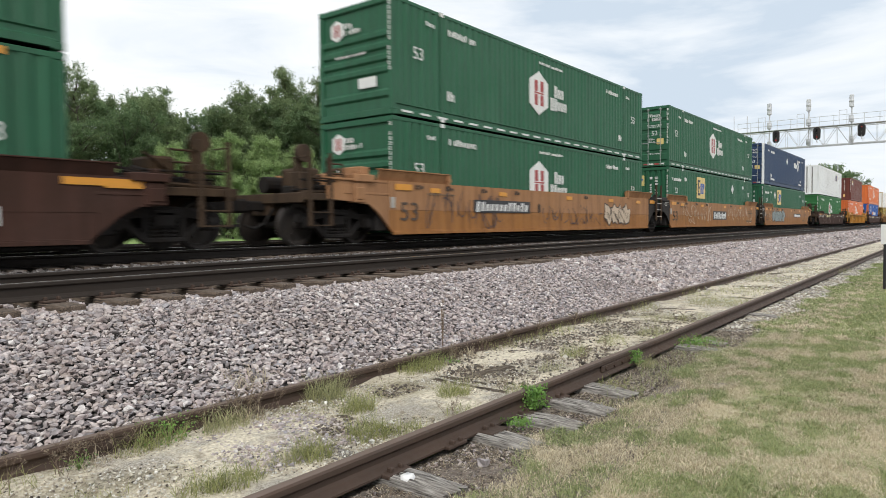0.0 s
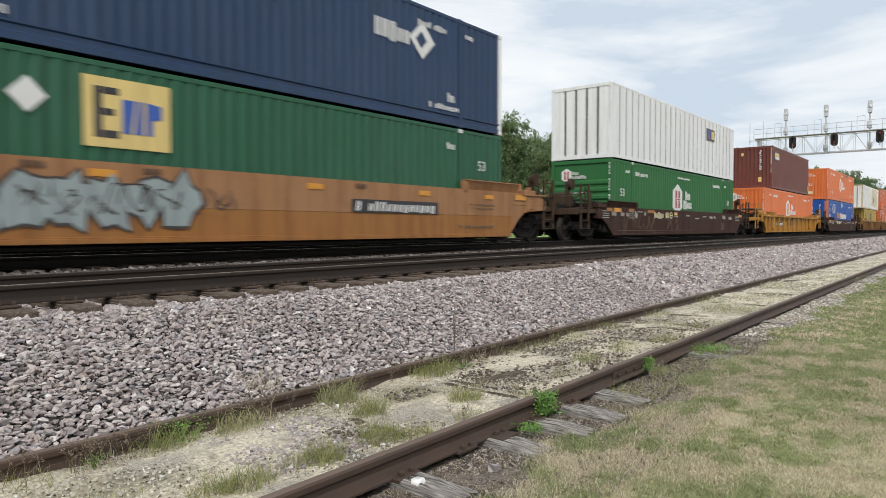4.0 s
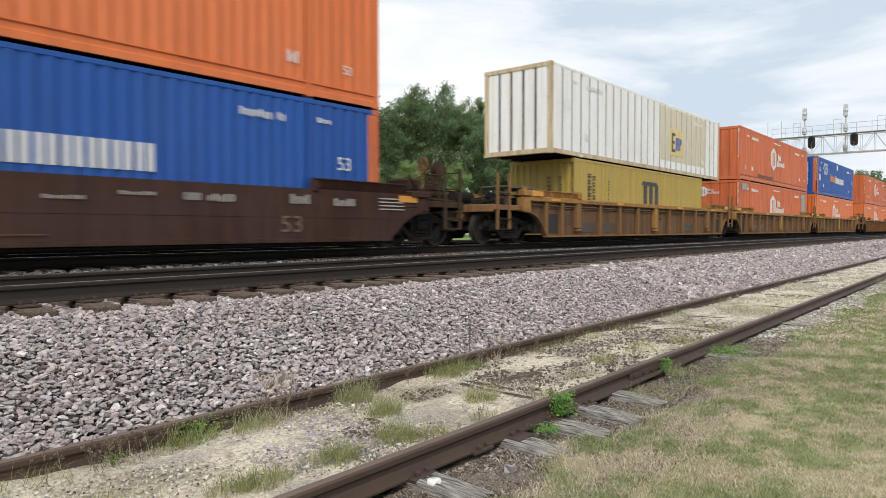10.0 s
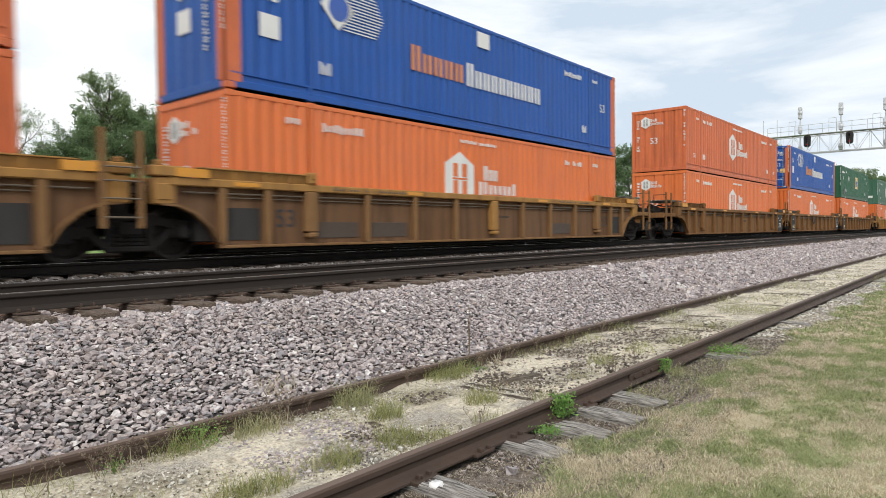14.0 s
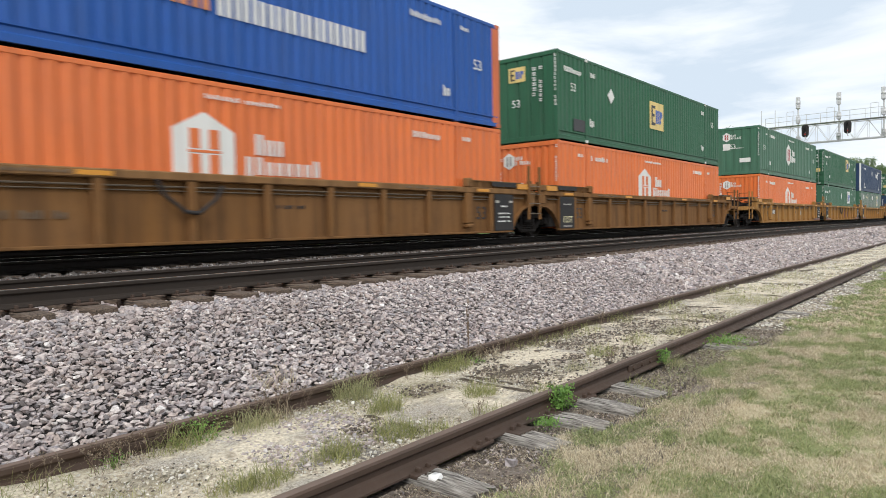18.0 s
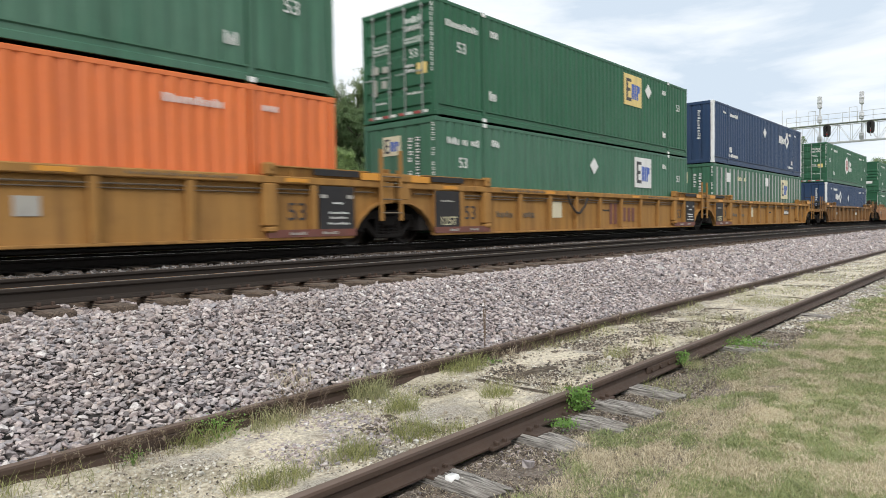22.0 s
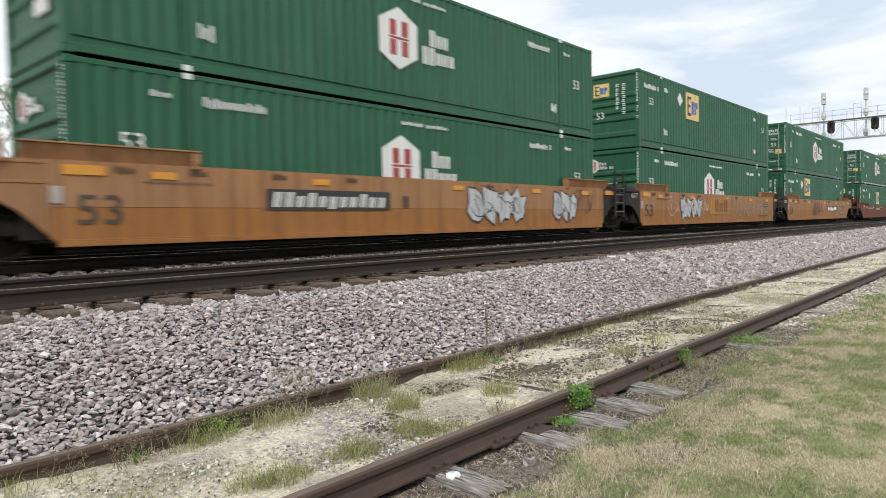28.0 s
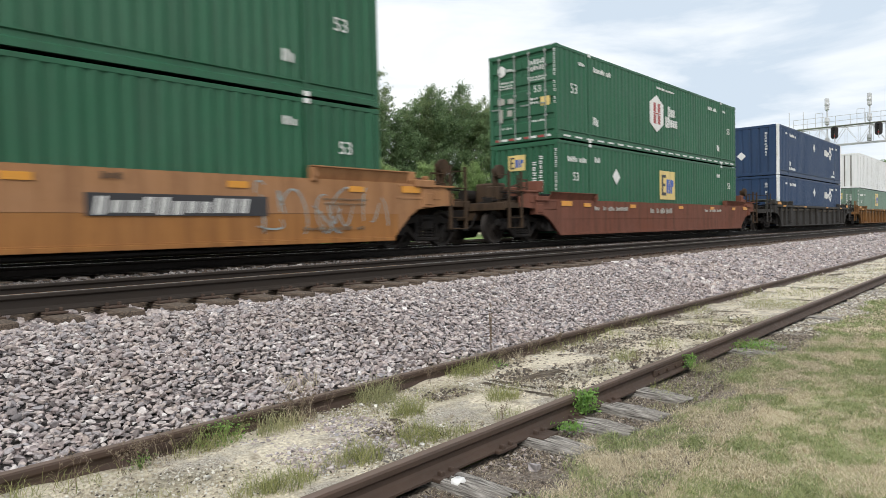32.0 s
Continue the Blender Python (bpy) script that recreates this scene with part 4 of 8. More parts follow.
def end_mark(parent, name, me, x, y, z, label=""):
    """A marking on the end that faces -x."""
    o = part(name, me, parent, label, (x, y, z))
    o.rotation_euler = (0, 0, radians(-90))
    return o


def bars(w, h, n, seed, mat, slant=0.0, caps=False):
    return painted(("lettering", w, h, n, seed, slant, caps), lambda: word_bars(w, h, n, seed, slant, caps), mat)



def flat(w, h, mat):
    return painted(("plate", w, h), lambda: plate(w, h), mat)


def diamond(w, mat):
    return painted(("diamond", w), lambda: Shape().slab([(-w / 2, 0), (0, -w / 2), (w / 2, 0), (0, w / 2)], -0.006, 0.006), mat)


def h_bars():
    s = Shape()
    for sx in (-1, 1):
        s.cbox(sx * 0.19 - 0.10, sx * 0.19 + 0.10, -0.006, 0.006, 0.05, 0.40, 0.002)
        s.cbox(sx * 0.19 - 0.10, sx * 0.19 + 0.10, -0.006, 0.006, -0.40, -0.05, 0.002)
    s.cbox(-0.32, 0.32, -0.006, 0.006, -0.024, 0.024, 0.002)
    return s


def hub_logo(c, x, z, red=True):
    """White hexagon with bars, and two short rows of blocks."""
    hx = mark(c, "emblem", painted("hexagon", lambda: hex_shape(1.22, 1.42), MARK_WHITE), x, z, "white hexagon emblem")
    ink = MARK_RED if red else bpy.data.materials[c["paint_mat"]]
    part("emblem_figure", painted("emblem_figure", h_bars, ink), hx, "", (0, -0.008, 0))
    mark(c, "lettering", bars(0.70, 0.40, 3, 1, MARK_WHITE), x + 1.40, z + 0.21, "white block lettering")
    if red:
        mark(c, "lettering", bars(1.20, 0.38, 5, 2, MARK_WHITE), x + 1.38, z - 0.21, "white block lettering")
    else:
        mark(c, "lettering", bars(1.85, 0.34, 8, 2, MARK_WHITE), x + 1.74, z - 0.20, "white block lettering")
    mark(c, "lettering", bars(1.65, 0.085, 18, 3, MARK_WHITE), x + 0.85, z + 1.0)


def dark_blocks():
    return Shape().cbox(-0.62, -0.48, -0.006, 0.006, -0.44, 0.44, 0.002).cbox(-0.465, -0.18, -0.006, 0.006, 0.32, 0.44, 0.002).cbox(-0.465, -0.26, -0.006, 0.006, -0.05, 0.07, 0.002).cbox(-0.465, -0.18, -0.006, 0.006, -0.44, -0.31, 0.002)


def blue_blocks():
    s = Shape().slab([(-0.12, -0.34), (0.04, -0.34), (0.12, 0.26), (-0.12, 0.26)], -0.006, 0.006)
    s.slab([(0.10, -0.34), (0.26, -0.34), (0.26, 0.26), (0.17, 0.26)], -0.006, 0.006)
    return s.slab([(0.33, -0.34), (0.45, -0.34), (0.45, -0.06), (0.62, -0.02), (0.62, 0.22), (0.33, 0.26)], -0.006, 0.006)


def emp_logo(c, x, z, back=None):
    p = mark(c, "emblem", flat(1.6, 1.22, back or MARK_YELLOW), x, z, "square emblem with dark and blue blocks")
    p.scale = (0.9, 1, 0.92)
    part("emblem_dark_block", painted("dark_blocks", dark_blocks, MARK_BLACK), p, "", (0, -0.008, 0))
    part("emblem_blue_block", painted("blue_blocks", blue_blocks, MARK_BLUE), p, "", (0, -0.008, 0))


def pacer_logo(c, x, z):
    """Diamond with stripes, then an orange and a white row of blocks."""
    d = mark(c, "emblem", diamond(0.95, MARK_WHITE), x, z, "white diamond emblem with stripes")
    part("emblem_globe", painted("globe", lambda: Shape().rev([(0.0, -0.006), (0.28, -0.006), (0.28, 0.004)], 0, 0, 20), MARK_BLUE), d, "", (0.02, -0.008, 0))
    for i in range(13):
        zz = 0.42 - 0.07 * i
        a = 0.10 + 0.5 * (0.45 - abs(zz))
        e = 1.35 - 0.55 * abs(zz)
        part("emblem_stripe", flat(round(e - a, 2), 0.028, MARK_WHITE), d, "", ((a + e) / 2 + 0.02, 0, zz))
    mark(c, "lettering", bars(2.1, 0.62, 5, 7, MARK_PEACH, 0.0, True), x + 3.35, z - 0.58, "orange block lettering")
    mark(c, "lettering", bars(3.75, 0.62, 10, 8, MARK_WHITE, 0.0, True), x + 6.35, z - 0.62, "white block lettering")
    mark(c, "stencil_label", flat(0.55, 0.42, MARK_WHITE), x + 5.25, z + 0.42, "white square label")
    mark(c, "stencil_label", flat(0.46, 0.46, MARK_WHITE), x - 1.75, z - 0.78, "white square label")


def umax_logo(c, x, z):
    mark(c, "lettering", bars(1.25, 0.42, 5, 9, MARK_WHITE), x - 0.35, z, "white block lettering")
    d = mark(c, "emblem", diamond(0.95, MARK_WHITE), x + 0.72, z, "white open diamond emblem")
    part("emblem_core", diamond(0.42, NAVY), d, "", (-0.05, -0.008, 0))
    mark(c, "lettering", bars(1.35, 0.17, 11, 4, MARK_WHITE), -5.3, 0.46)
    mark(c, "lettering", bars(1.25, 0.14, 11, 4, MARK_WHITE), 5.4, 0.46)


def common_marks(c, L, seed, dashed=False, num=True, caps=False, square=False, plain=False):
    h = L / 2
    if square:
        mark(c, "lettering", bars(1.3, 0.17, 11, seed, MARK_WHITE), -h + 1.08, CH - 0.56, "white stencilled number bars")
        for x in (-h + 2.45, h - 2.4):
            mark(c, "lettering", bars(0.36, 0.17, 3, seed + 2, MARK_WHITE), x, CH - 0.50)
        mark(c, "size_numeral", numeral_mesh("53", 0.38, MARK_WHITE), -h + 1.05, CH - 1.12, "white numeral 53")
        mark(c, "size_numeral", numeral_mesh("53", 0.38, MARK_WHITE), h - 1.0, CH - 0.95, "white numeral 53")
    elif c["paint_mat"] != "blue_paint":
        mark(c, "lettering", bars(1.3, 0.17, 12, seed, MARK_WHITE), -h + 2.9, CH - 0.46, "white stencilled number bars")
    if not square:
        mark(c, "lettering", bars(1.15, 0.15, 11, seed + 1, MARK_WHITE), 4.92, CH - 0.46)
        for x in (-h + 1.5, h - 1.6):
            mark(c, "lettering", bars(0.38, 0.11, 3, seed + 2, MARK_WHITE), x, CH - 0.42)
    mark(c, "warning_label", bars(0.34, 0.26, 3, seed, MARK_WHITE), -h + 2.36, 0.74, "small white label")
    mark(c, "warning_label", bars(0.30, 0.24, 3, seed, MARK_WHITE), h - 2.4, 0.74, "small white label")
    if plain:
        for x in (-h + 1.05, h - 0.95):
            mark(c, "size_numeral", numeral_mesh("53", 0.27, MARK_WHITE), x, 0.70, "small white numeral 53")
    elif num and not square:
        mark(c, "size_numeral", numeral_mesh("53", 0.44, MARK_WHITE), -h + 1.0, CH - (0.95 if c["paint_mat"] == "blue_paint" else 1.28), "white numeral 53")
        mark(c, "size_numeral", numeral_mesh("53", 0.40, MARK_WHITE), h - 1.05, CH - 1.3, "white numeral 53")
    if caps:
        for x in (-h + 1.98, h - 1.98):
            for z in (0.055, CH - 0.06):
                mark(c, "corner_block", flat(0.16, 0.10, MARK_WHITE), x, z, "white painted casting")
    if dashed:
        for i in range(22):
            x = -h + 0.55 + (L - 1.1) * i / 21
            mark(c, "reflective_dash", flat(0.42, 0.055, MARK_WHITE), x, 0.115)


def end_marks(c, marks, x, seed, end):
    """Emblems, numerals and upright number bars on a closed front wall."""
    ink = MARK_BLACK if marks == "arches" else MARK_WHITE
    if marks in ("hub", "hub_plain"):
        e = end_mark(c, "emblem", painted("small_hexagon", lambda: hex_shape(0.44, 0.56), MARK_WHITE), x, 0.62, CH - 0.58, "small white hexagon emblem")
        part("emblem_figure", painted("small_figure", lambda: Shape().add([(a * 0.36, b2, d * 0.40) for a, b2, d in h_bars().v], h_bars().f), MARK_RED if marks == "hub" else MARK_ZINC), e, "", (0, -0.008, 0))
        end_mark(c, "lettering", bars(0.32, 0.13, 3, seed, MARK_WHITE), x, 0.22, CH - 0.50)
        end_mark(c, "lettering", bars(0.62, 0.13, 7, seed + 1, MARK_WHITE), x, 0.07, CH - 0.66)
    if marks == "hub":
        end_mark(c, "lettering", bars(1.1, 0.06, 16, seed, MARK_WHITE), x, 0.15, 1.62)
        end_mark(c, "stencil_label", flat(0.62, 0.26, MARK_WHITE), x, -0.45, 0.86, "white label")
        if end == "plain":
            end_mark(c, "size_numeral", numeral_mesh("53", 0.36, MARK_WHITE), x, 0.25, 1.72, "white numeral 53")
            end_mark(c, "stencil_label", flat(0.42, 0.40, MARK_WHITE), x, 0.62, 1.72, "white label")
    elif marks == "hub_plain":
        end_mark(c, "size_numeral", numeral_mesh("53", 0.40, MARK_WHITE), x, 0.22, 1.42, "white numeral 53")
        upright(c, x, 0.98, 1.7, 1.5, seed)
        if seed in (13, 17):
            end_mark(c, "stencil_label", flat(0.52, 0.24, MARK_CREAM), x, 0.25, 0.66, "pale label")
    elif marks == "emp":
        e = end_mark(c, "emblem", flat(0.66, 0.5, MARK_BEIGE if c["paint_mat"] == "faded_green_paint" else MARK_YELLOW), x, 0.25, CH - 0.62, "small square emblem")
        part("emblem_dark_block", painted("small_dark", lambda: Shape().add([(a * 0.42, b2, d * 0.42) for a, b2, d in dark_blocks().v], dark_blocks().f), MARK_BLACK), e, "", (0, -0.008, 0))
        part("emblem_blue_block", painted("small_blue", lambda: Shape().add([(a * 0.42, b2, d * 0.42) for a, b2, d in blue_blocks().v], blue_blocks().f), MARK_BLUE), e, "", (0, -0.008, 0))
        end_mark(c, "size_numeral", numeral_mesh("53", 0.36, MARK_WHITE), x, 0.30, 1.30, "white numeral 53")
        upright(c, x, -0.42, 1.95, 1.0, seed)
        upright(c, x, -0.68, 1.85, 1.2, seed + 1)
    elif marks == "pacer":
        end_mark(c, "size_numeral", numeral_mesh("53", 0.50, MARK_WHITE), x, 0.18, 2.08, "white numeral 53")
        end_mark(c, "stencil_label", flat(0.50, 0.46, MARK_WHITE), x, 0.18, 1.48, "white label")
        upright(c, x, -0.62, 1.6, 1.7, seed)
    elif marks == "umax":
        end_mark(c, "placard", diamond(0.5, MARK_WHITE), x, 0.75, 1.2, "white diamond placard")
        upright(c, x, -0.62, 1.8, 1.4, seed)
    elif marks == "maroon":
        upright(c, x, -0.55, 1.95, 1.4, seed)
        end_mark(c, "warning_label", flat(0.22, 0.34, MARK_YELLOW), x, -0.52, 0.62, "yellow label")
        end_mark(c, "warning_label", flat(0.16, 0.20, MARK_YELLOW), x, 0.62, 2.4, "yellow label")
    elif marks == "arches":
        for yy in (-0.3, -0.75):
            upright(c, x, yy, 1.5, 1.5, seed, MARK_BLACK)


def upright(c, x, y, z, length, seed, ink=None):
    """A number written downwards on an end, as bars."""
    o = part("lettering", bars(length, 0.13, max(5, int(length / 0.15)), seed, ink or MARK_WHITE), c, "", (x, y, z))
    o.rotation_euler = (0, radians(90), radians(-90))


def container(x, level, mat, label, L=16.154, pitch=0.275, end="vert", marks=None, posts=True, post_mat=None, seed=1, smooth=False, base=None, logo=(0, 2.05), logo_back=None, placards=(), patches=(), dashed=False, tall=CH, stripes=False, panel_tint=None):
    """A stacked container; x is the centre at the start of the clip, level 0 in the well, 1 on top."""
    c = tagged(new("shipping_container"), label, "container", "containers on the freight train")
    c["paint_mat"] = mat.name
    z = TRAIN_Z + WELL_FLOOR + (CH + STACK) * level if base is None else base
    c.location = (x, TRAIN_Y, z)
    h = L / 2
    pm = post_mat or mat
    ps = (-h + 1.98, h - 1.98) if posts else ()
    if smooth:
        wall = painted(("side_wall", L, "smooth"), lambda: smooth_side(L, ps), mat)
        for sy in (0, 1):
            o = part("panel_joint", painted(("panel_joint", L), lambda: joint_strips(L), JOINT), c, "dark upright panel joints with painted shade")
            o.rotation_euler = (0, 0, math.pi * sy)
    else:
        wall = painted(("side_wall", L, pitch, posts), lambda: side_wall(L, pitch, ps), mat)
    part("side_wall", wall, c)
    o = part("side_wall", wall, c)
    o.rotation_euler = (0, 0, math.pi)
    post, post_key = (broad_post, "broad_post") if marks == "pacer" else (corner_post, "corner_post")
    cp = painted(post_key, lambda: post(L), pm)
    for sx, sy in ((-1, 0), (1, 1)):
        o = part("corner_post", cp, c, "", (sx * h, 0, 0))
        o.rotation_euler = (0, 0, math.pi * sy)
    cp2 = painted(post_key + "_far", lambda: Shape().add([(-x2, y2, z2) for x2, y2, z2 in post(L).v], post(L).f), pm)
    for sx, sy in ((1, 0), (-1, 1)):
        o = part("corner_post", cp2, c, "", (sx * h, 0, 0))
        o.rotation_euler = (0, 0, math.pi * sy)
    for p in ps:
        for sy in (0, 1):
            o = part("stacking_post", painted("mid_post", mid_post, mat), c, "", (p, 0, 0))
            o.rotation_euler = (0, 0, math.pi * sy)
    for nm, fn in (("top_rail", top_rail), ("bottom_rail", bottom_rail)):
        for sy in (0, 1):
            tall_rail = nm == "bottom_rail" and L > 13 and not smooth
            o = part(nm, painted((nm, L, tall_rail), lambda: fn(L, True) if tall_rail else fn(L), pm if smooth and nm == "bottom_rail" else mat), c)
            o.rotation_euler = (0, 0, math.pi * sy)
    part("roof", painted(("roof", L), lambda: roof(L), mat), c)
    part("floor_frame", painted(("floor_frame", L), lambda: floor_frame(L), GRIME), c)
    for sx in (0, 1):
        for nm, fn in (("end_header", end_header), ("end_sill", end_sill)):
            o = part(nm, painted(nm, fn, pm if smooth else mat), c, "", ((-h, h)[sx], 0, 0))
            o.rotation_euler = (0, 0, math.pi * sx)
    kinds = {"ribs": end_ribs, "vert": end_vert, "plain": end_plain}
    o = part("end_wall", painted("end_vert", end_vert, mat), c, "", (h, 0, 0))
    o.rotation_euler = (0, 0, math.pi)
    if end == "doors":
        for sy in (-1, 1):
            d = part("door", painted("door_leaf", door_leaf, mat), c, "", (-h, 0, 0))
            if sy < 0:
                d.scale = (1, -1, 1)
            for y in (0.28, 0.88):
                part("lock_rod", painted("lock_rod", lock_rod, ROD_STEEL), c, "steel locking rod", (-h + 0.0, sy * y, 0))
        if marks == "hub":
            e = end_mark(c, "emblem", painted("door_hexagon", lambda: hex_shape(0.30, 0.38), MARK_WHITE), -h + 0.02, 0.80, 2.36, "small white hexagon emblem")
            end_mark(c, "lettering", bars(0.34, 0.09, 4, seed, MARK_WHITE), -h + 0.022, 0.42, 2.36)
        for yy, zz, w, hh in ((-0.55, 2.46, 0.62, 0.15), (-0.55, 2.27, 0.66, 0.15), (-0.58, 1.99, 0.72, 0.06), (-0.58, 1.91, 0.66, 0.06), (0.62, 1.98, 0.6, 0.07), (0.62, 1.88, 0.52, 0.07), (0.62, 1.79, 0.56, 0.05), (-0.45, 1.32, 0.3, 0.08), (-0.45, 1.2, 0.3, 0.08), (0.62, 0.5, 0.4, 0.06), (-0.6, 0.62, 0.5, 0.06)):
            end_mark(c, "stencil_label", bars(w, hh, max(3, int(w / 0.1)), seed + int(zz * 10), MARK_WHITE), -h + 0.022, yy, zz)
        for yy, zz, w, hh in ((0.84, 1.38, 0.26, 0.20), (0.46, 1.36, 0.2, 0.16), (0.86, 0.92, 0.16, 0.44), (0.5, 0.98, 0.18, 0.2)):
            end_mark(c, "stencil_label", flat(w, hh, MARK_GREY), -h + 0.022, yy, zz, "pale label")
        end_mark(c, "size_numeral", numeral_mesh("53", 0.30, MARK_WHITE), -h + 0.02, -0.58, 1.60, "white numeral 53")
        end_mark(c, "warning_label", flat(0.34, 0.28, MARK_YELLOW), -h + 0.02, -0.86, 1.20, "yellow label")
        for i, yy in enumerate((-0.95, -0.70, -0.42, -0.17, 0.17, 0.42, 0.70, 0.95)):
            end_mark(c, "reflective_dash", flat(0.22, 0.07, MARK_RED if i % 2 else MARK_WHITE), -h - 0.006, yy, 0.12)
    else:
        part("end_wall", painted("end_" + end, kinds[end], mat), c, "", (-h, 0, 0))
        if smooth:
            part("panel_joint", painted("end_joints", end_strips, JOINT), c, "dark upright panel joints with painted shade", (-h, 0, 0))
        else:
            end_marks(c, marks, -h + 0.012, seed, end)
    for y in (-CW / 2 + 0.07,):
        o = part("lettering", bars(1.7, 0.075, 14, seed, MARK_BLACK if marks == "arches" else MARK_WHITE), c, "", (-h - 0.008, y, 1.9))
        o.rotation_euler = (0, radians(90), radians(-90))
    if stripes:
        mark(c, "lettering", bars(1.3, 0.2, 8, seed, MARK_CREAM), -4.0, 2.3)
        for px in (-6.0, 0.4):
            mark(c, "stencil_label", flat(0.55, 0.45, MARK_WHITE), px, 2.3, "white square label")
    elif marks in ("hub", "hub_plain", "emp", "umax", "pacer"):
        common_marks(c, L, seed, dashed, marks != "umax", caps=marks in ("hub", "emp"), square=marks == "emp" and not smooth, plain=marks == "hub_plain")
    if marks == "hub":
        hub_logo(c, -0.93, 1.56)
    elif marks == "hub_plain":
        hub_logo(c, -1.2, 1.60, red=False)
    elif marks == "emp":
        emp_logo(c, logo[0], logo[1], logo_back)
    elif marks == "pacer":
        pacer_logo(c, -5.35, 2.10)
    elif marks == "umax":
        umax_logo(c, logo[0], logo[1])
    for px, pz in placards:
        mark(c, "placard", diamond(0.55, MARK_WHITE), px, pz, "white diamond placard")
    if panel_tint:
        for i in range(26):
            px = -h + 0.14 + (i + 0.5) * (L - 0.28) / 26
            if panel_tint[0] < px < panel_tint[1]:
                part("stained_panel", flat(0.49, 2.25, MARK_BEIGE), c, "beige stained panel", (px, FACE + 0.012, 1.62))
    for i, (px, pz, w, hh, mt) in enumerate(patches):
        o = mark(c, "patch", flat(w, hh, mt), px, pz, "painted patch")
        o.location.y -= 0.014 * i
    if seed == 17:
        mark(c, "stain", painted("smear", lambda: blob_letters(3.3, 0.26, 9, 6, 0.0), MARK_RUST), -3.0, 0.40, "dark rusty smear")
    if stripes:
        n = 26
        for i in range(n):
            part("pale_stripe", flat(0.17, 2.55, MARK_ZINC), c, "weathered pale stripe", (-7.6 + 15.2 * i / (n - 1), FACE + 0.006, 1.46))
    if marks == "arches":
        def arch_bars():
            s = Shape()
            for k in range(3):
                s.cbox(-0.72 + 0.55 * k, -0.42 + 0.55 * k, -0.006, 0.006, -0.5, 0.34, 0.002)
            return s.slab([(-0.95, 0.34), (-0.8, 0.5), (0.5, 0.5), (0.68, 0.34)], -0.006, 0.006).cbox(-0.9, -0.42, -0.006, 0.006, -0.56, -0.5, 0.002).cbox(0.38, 0.85, -0.006, 0.006, -0.56, -0.5, 0.002)
        mark(c, "emblem", painted("arch_bars", arch_bars, MARK_BLACK), 0.2, 1.85, "black emblem of three bars")
        for px, pz, length, w in ((-5.05, 1.55, 1.7, 0.22), (-4.72, 1.7, 1.25, 0.18), (-3.6, 1.6, 1.2, 0.06)):
            mark(c, "lettering", bars(length, w, int(length / 0.22), seed, MARK_BLACK), px, pz).rotation_euler = (0, radians(90), 0)
    if tall != CH:
        c.scale = (1, 1, tall / CH)
    return c


# ---- well cars ----
ARCH = [(-9.45, 0.94), (-9.15, 0.92), (-8.85, 0.80), (-8.55, 0.55), (-8.38, 0.30), (-8.30, 0.22)]


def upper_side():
    """Upper plate of a smooth side; orange cars paint it paler, for dust and more light."""
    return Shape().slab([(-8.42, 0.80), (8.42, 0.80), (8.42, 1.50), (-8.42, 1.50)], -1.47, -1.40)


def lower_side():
    """Lower plate, set a little further in, with a straight belly; orange cars paint shade into it."""
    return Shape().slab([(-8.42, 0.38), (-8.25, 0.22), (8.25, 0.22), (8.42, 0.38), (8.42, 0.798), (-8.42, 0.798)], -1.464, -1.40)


def slab_end():
    """The end of a smooth side, swept up over the truck."""
    s = Shape().slab([(-9.45, 0.94), (-9.1, 0.92), (-8.8, 0.74), (-8.425, 0.39), (-8.425, 1.50), (-8.75, 1.50), (-9.45, 1.46)], -1.462, -1.40)
    return s.cbox(-9.45, -8.43, -1.474, -1.40, 1.14, 1.19, 0.006).cbox(-9.45, -8.43, -1.474, -1.40, 1.43, 1.47, 0.006)


def slab_keel():
    return Shape().cbox(-8.3, 8.3, -1.50, -1.466, 0.20, 0.285, 0.008).cbox(-8.3, 8.3, -1.475, -1.45, 0.285, 0.31, 0.004)


def slab_lip():
    """Guide plate leaning outwards over the side, with a thin edge and a bracket."""
    s = Shape().add([(x, y, z) for x in (-8.75, -6.05) for y, z in ((-1.40, 1.50), (-1.36, 1.50), (-1.50, 1.73), (-1.46, 1.74))],
                    [(0, 4, 6, 2), (1, 3, 7, 5), (0, 2, 3, 1), (4, 5, 7, 6), (2, 6, 7, 3), (0, 1, 5, 4)])
    s.cbox(-8.78, -6.02, -1.53, -1.40, 1.735, 1.765, 0.006)
    return s.cbox(-6.16, -6.02, -1.52, -1.36, 1.44, 1.735, 0.02).tube((-6.1, -1.54, 1.60), (-6.1, -1.40, 1.60), 0.07, 10)


def rib_side():
    pts = ARCH + [(-x, z) for x, z in ARCH[::-1]] + [(9.45, 1.36), (-9.45, 1.36)]
    return Shape().slab(pts, -1.365, -1.318)


def arch_rim():
    """Narrow flange that follows the wheel opening."""
    s = Shape()
    for (x0, z0), (x1, z1) in zip(ARCH, ARCH[1:]):
        s.add([(x, y, z + d) for x, z in ((x0, z0), (x1, z1)) for y in (-1.50, -1.366) for d in (-0.005, 0.035)],
              [(0, 1, 3, 2), (4, 6, 7, 5), (0, 4, 5, 1), (2, 3, 7, 6), (0, 2, 6, 4), (1, 5, 7, 3)])
    return s


def rib_keel():
    return Shape().cbox(-8.35, 8.35, -1.50, -1.367, 0.18, 0.235, 0.01)


def rib_flange():
    return Shape().cbox(-9.3, 9.3, -1.52, -1.30, 1.27, 1.42, 0.02)


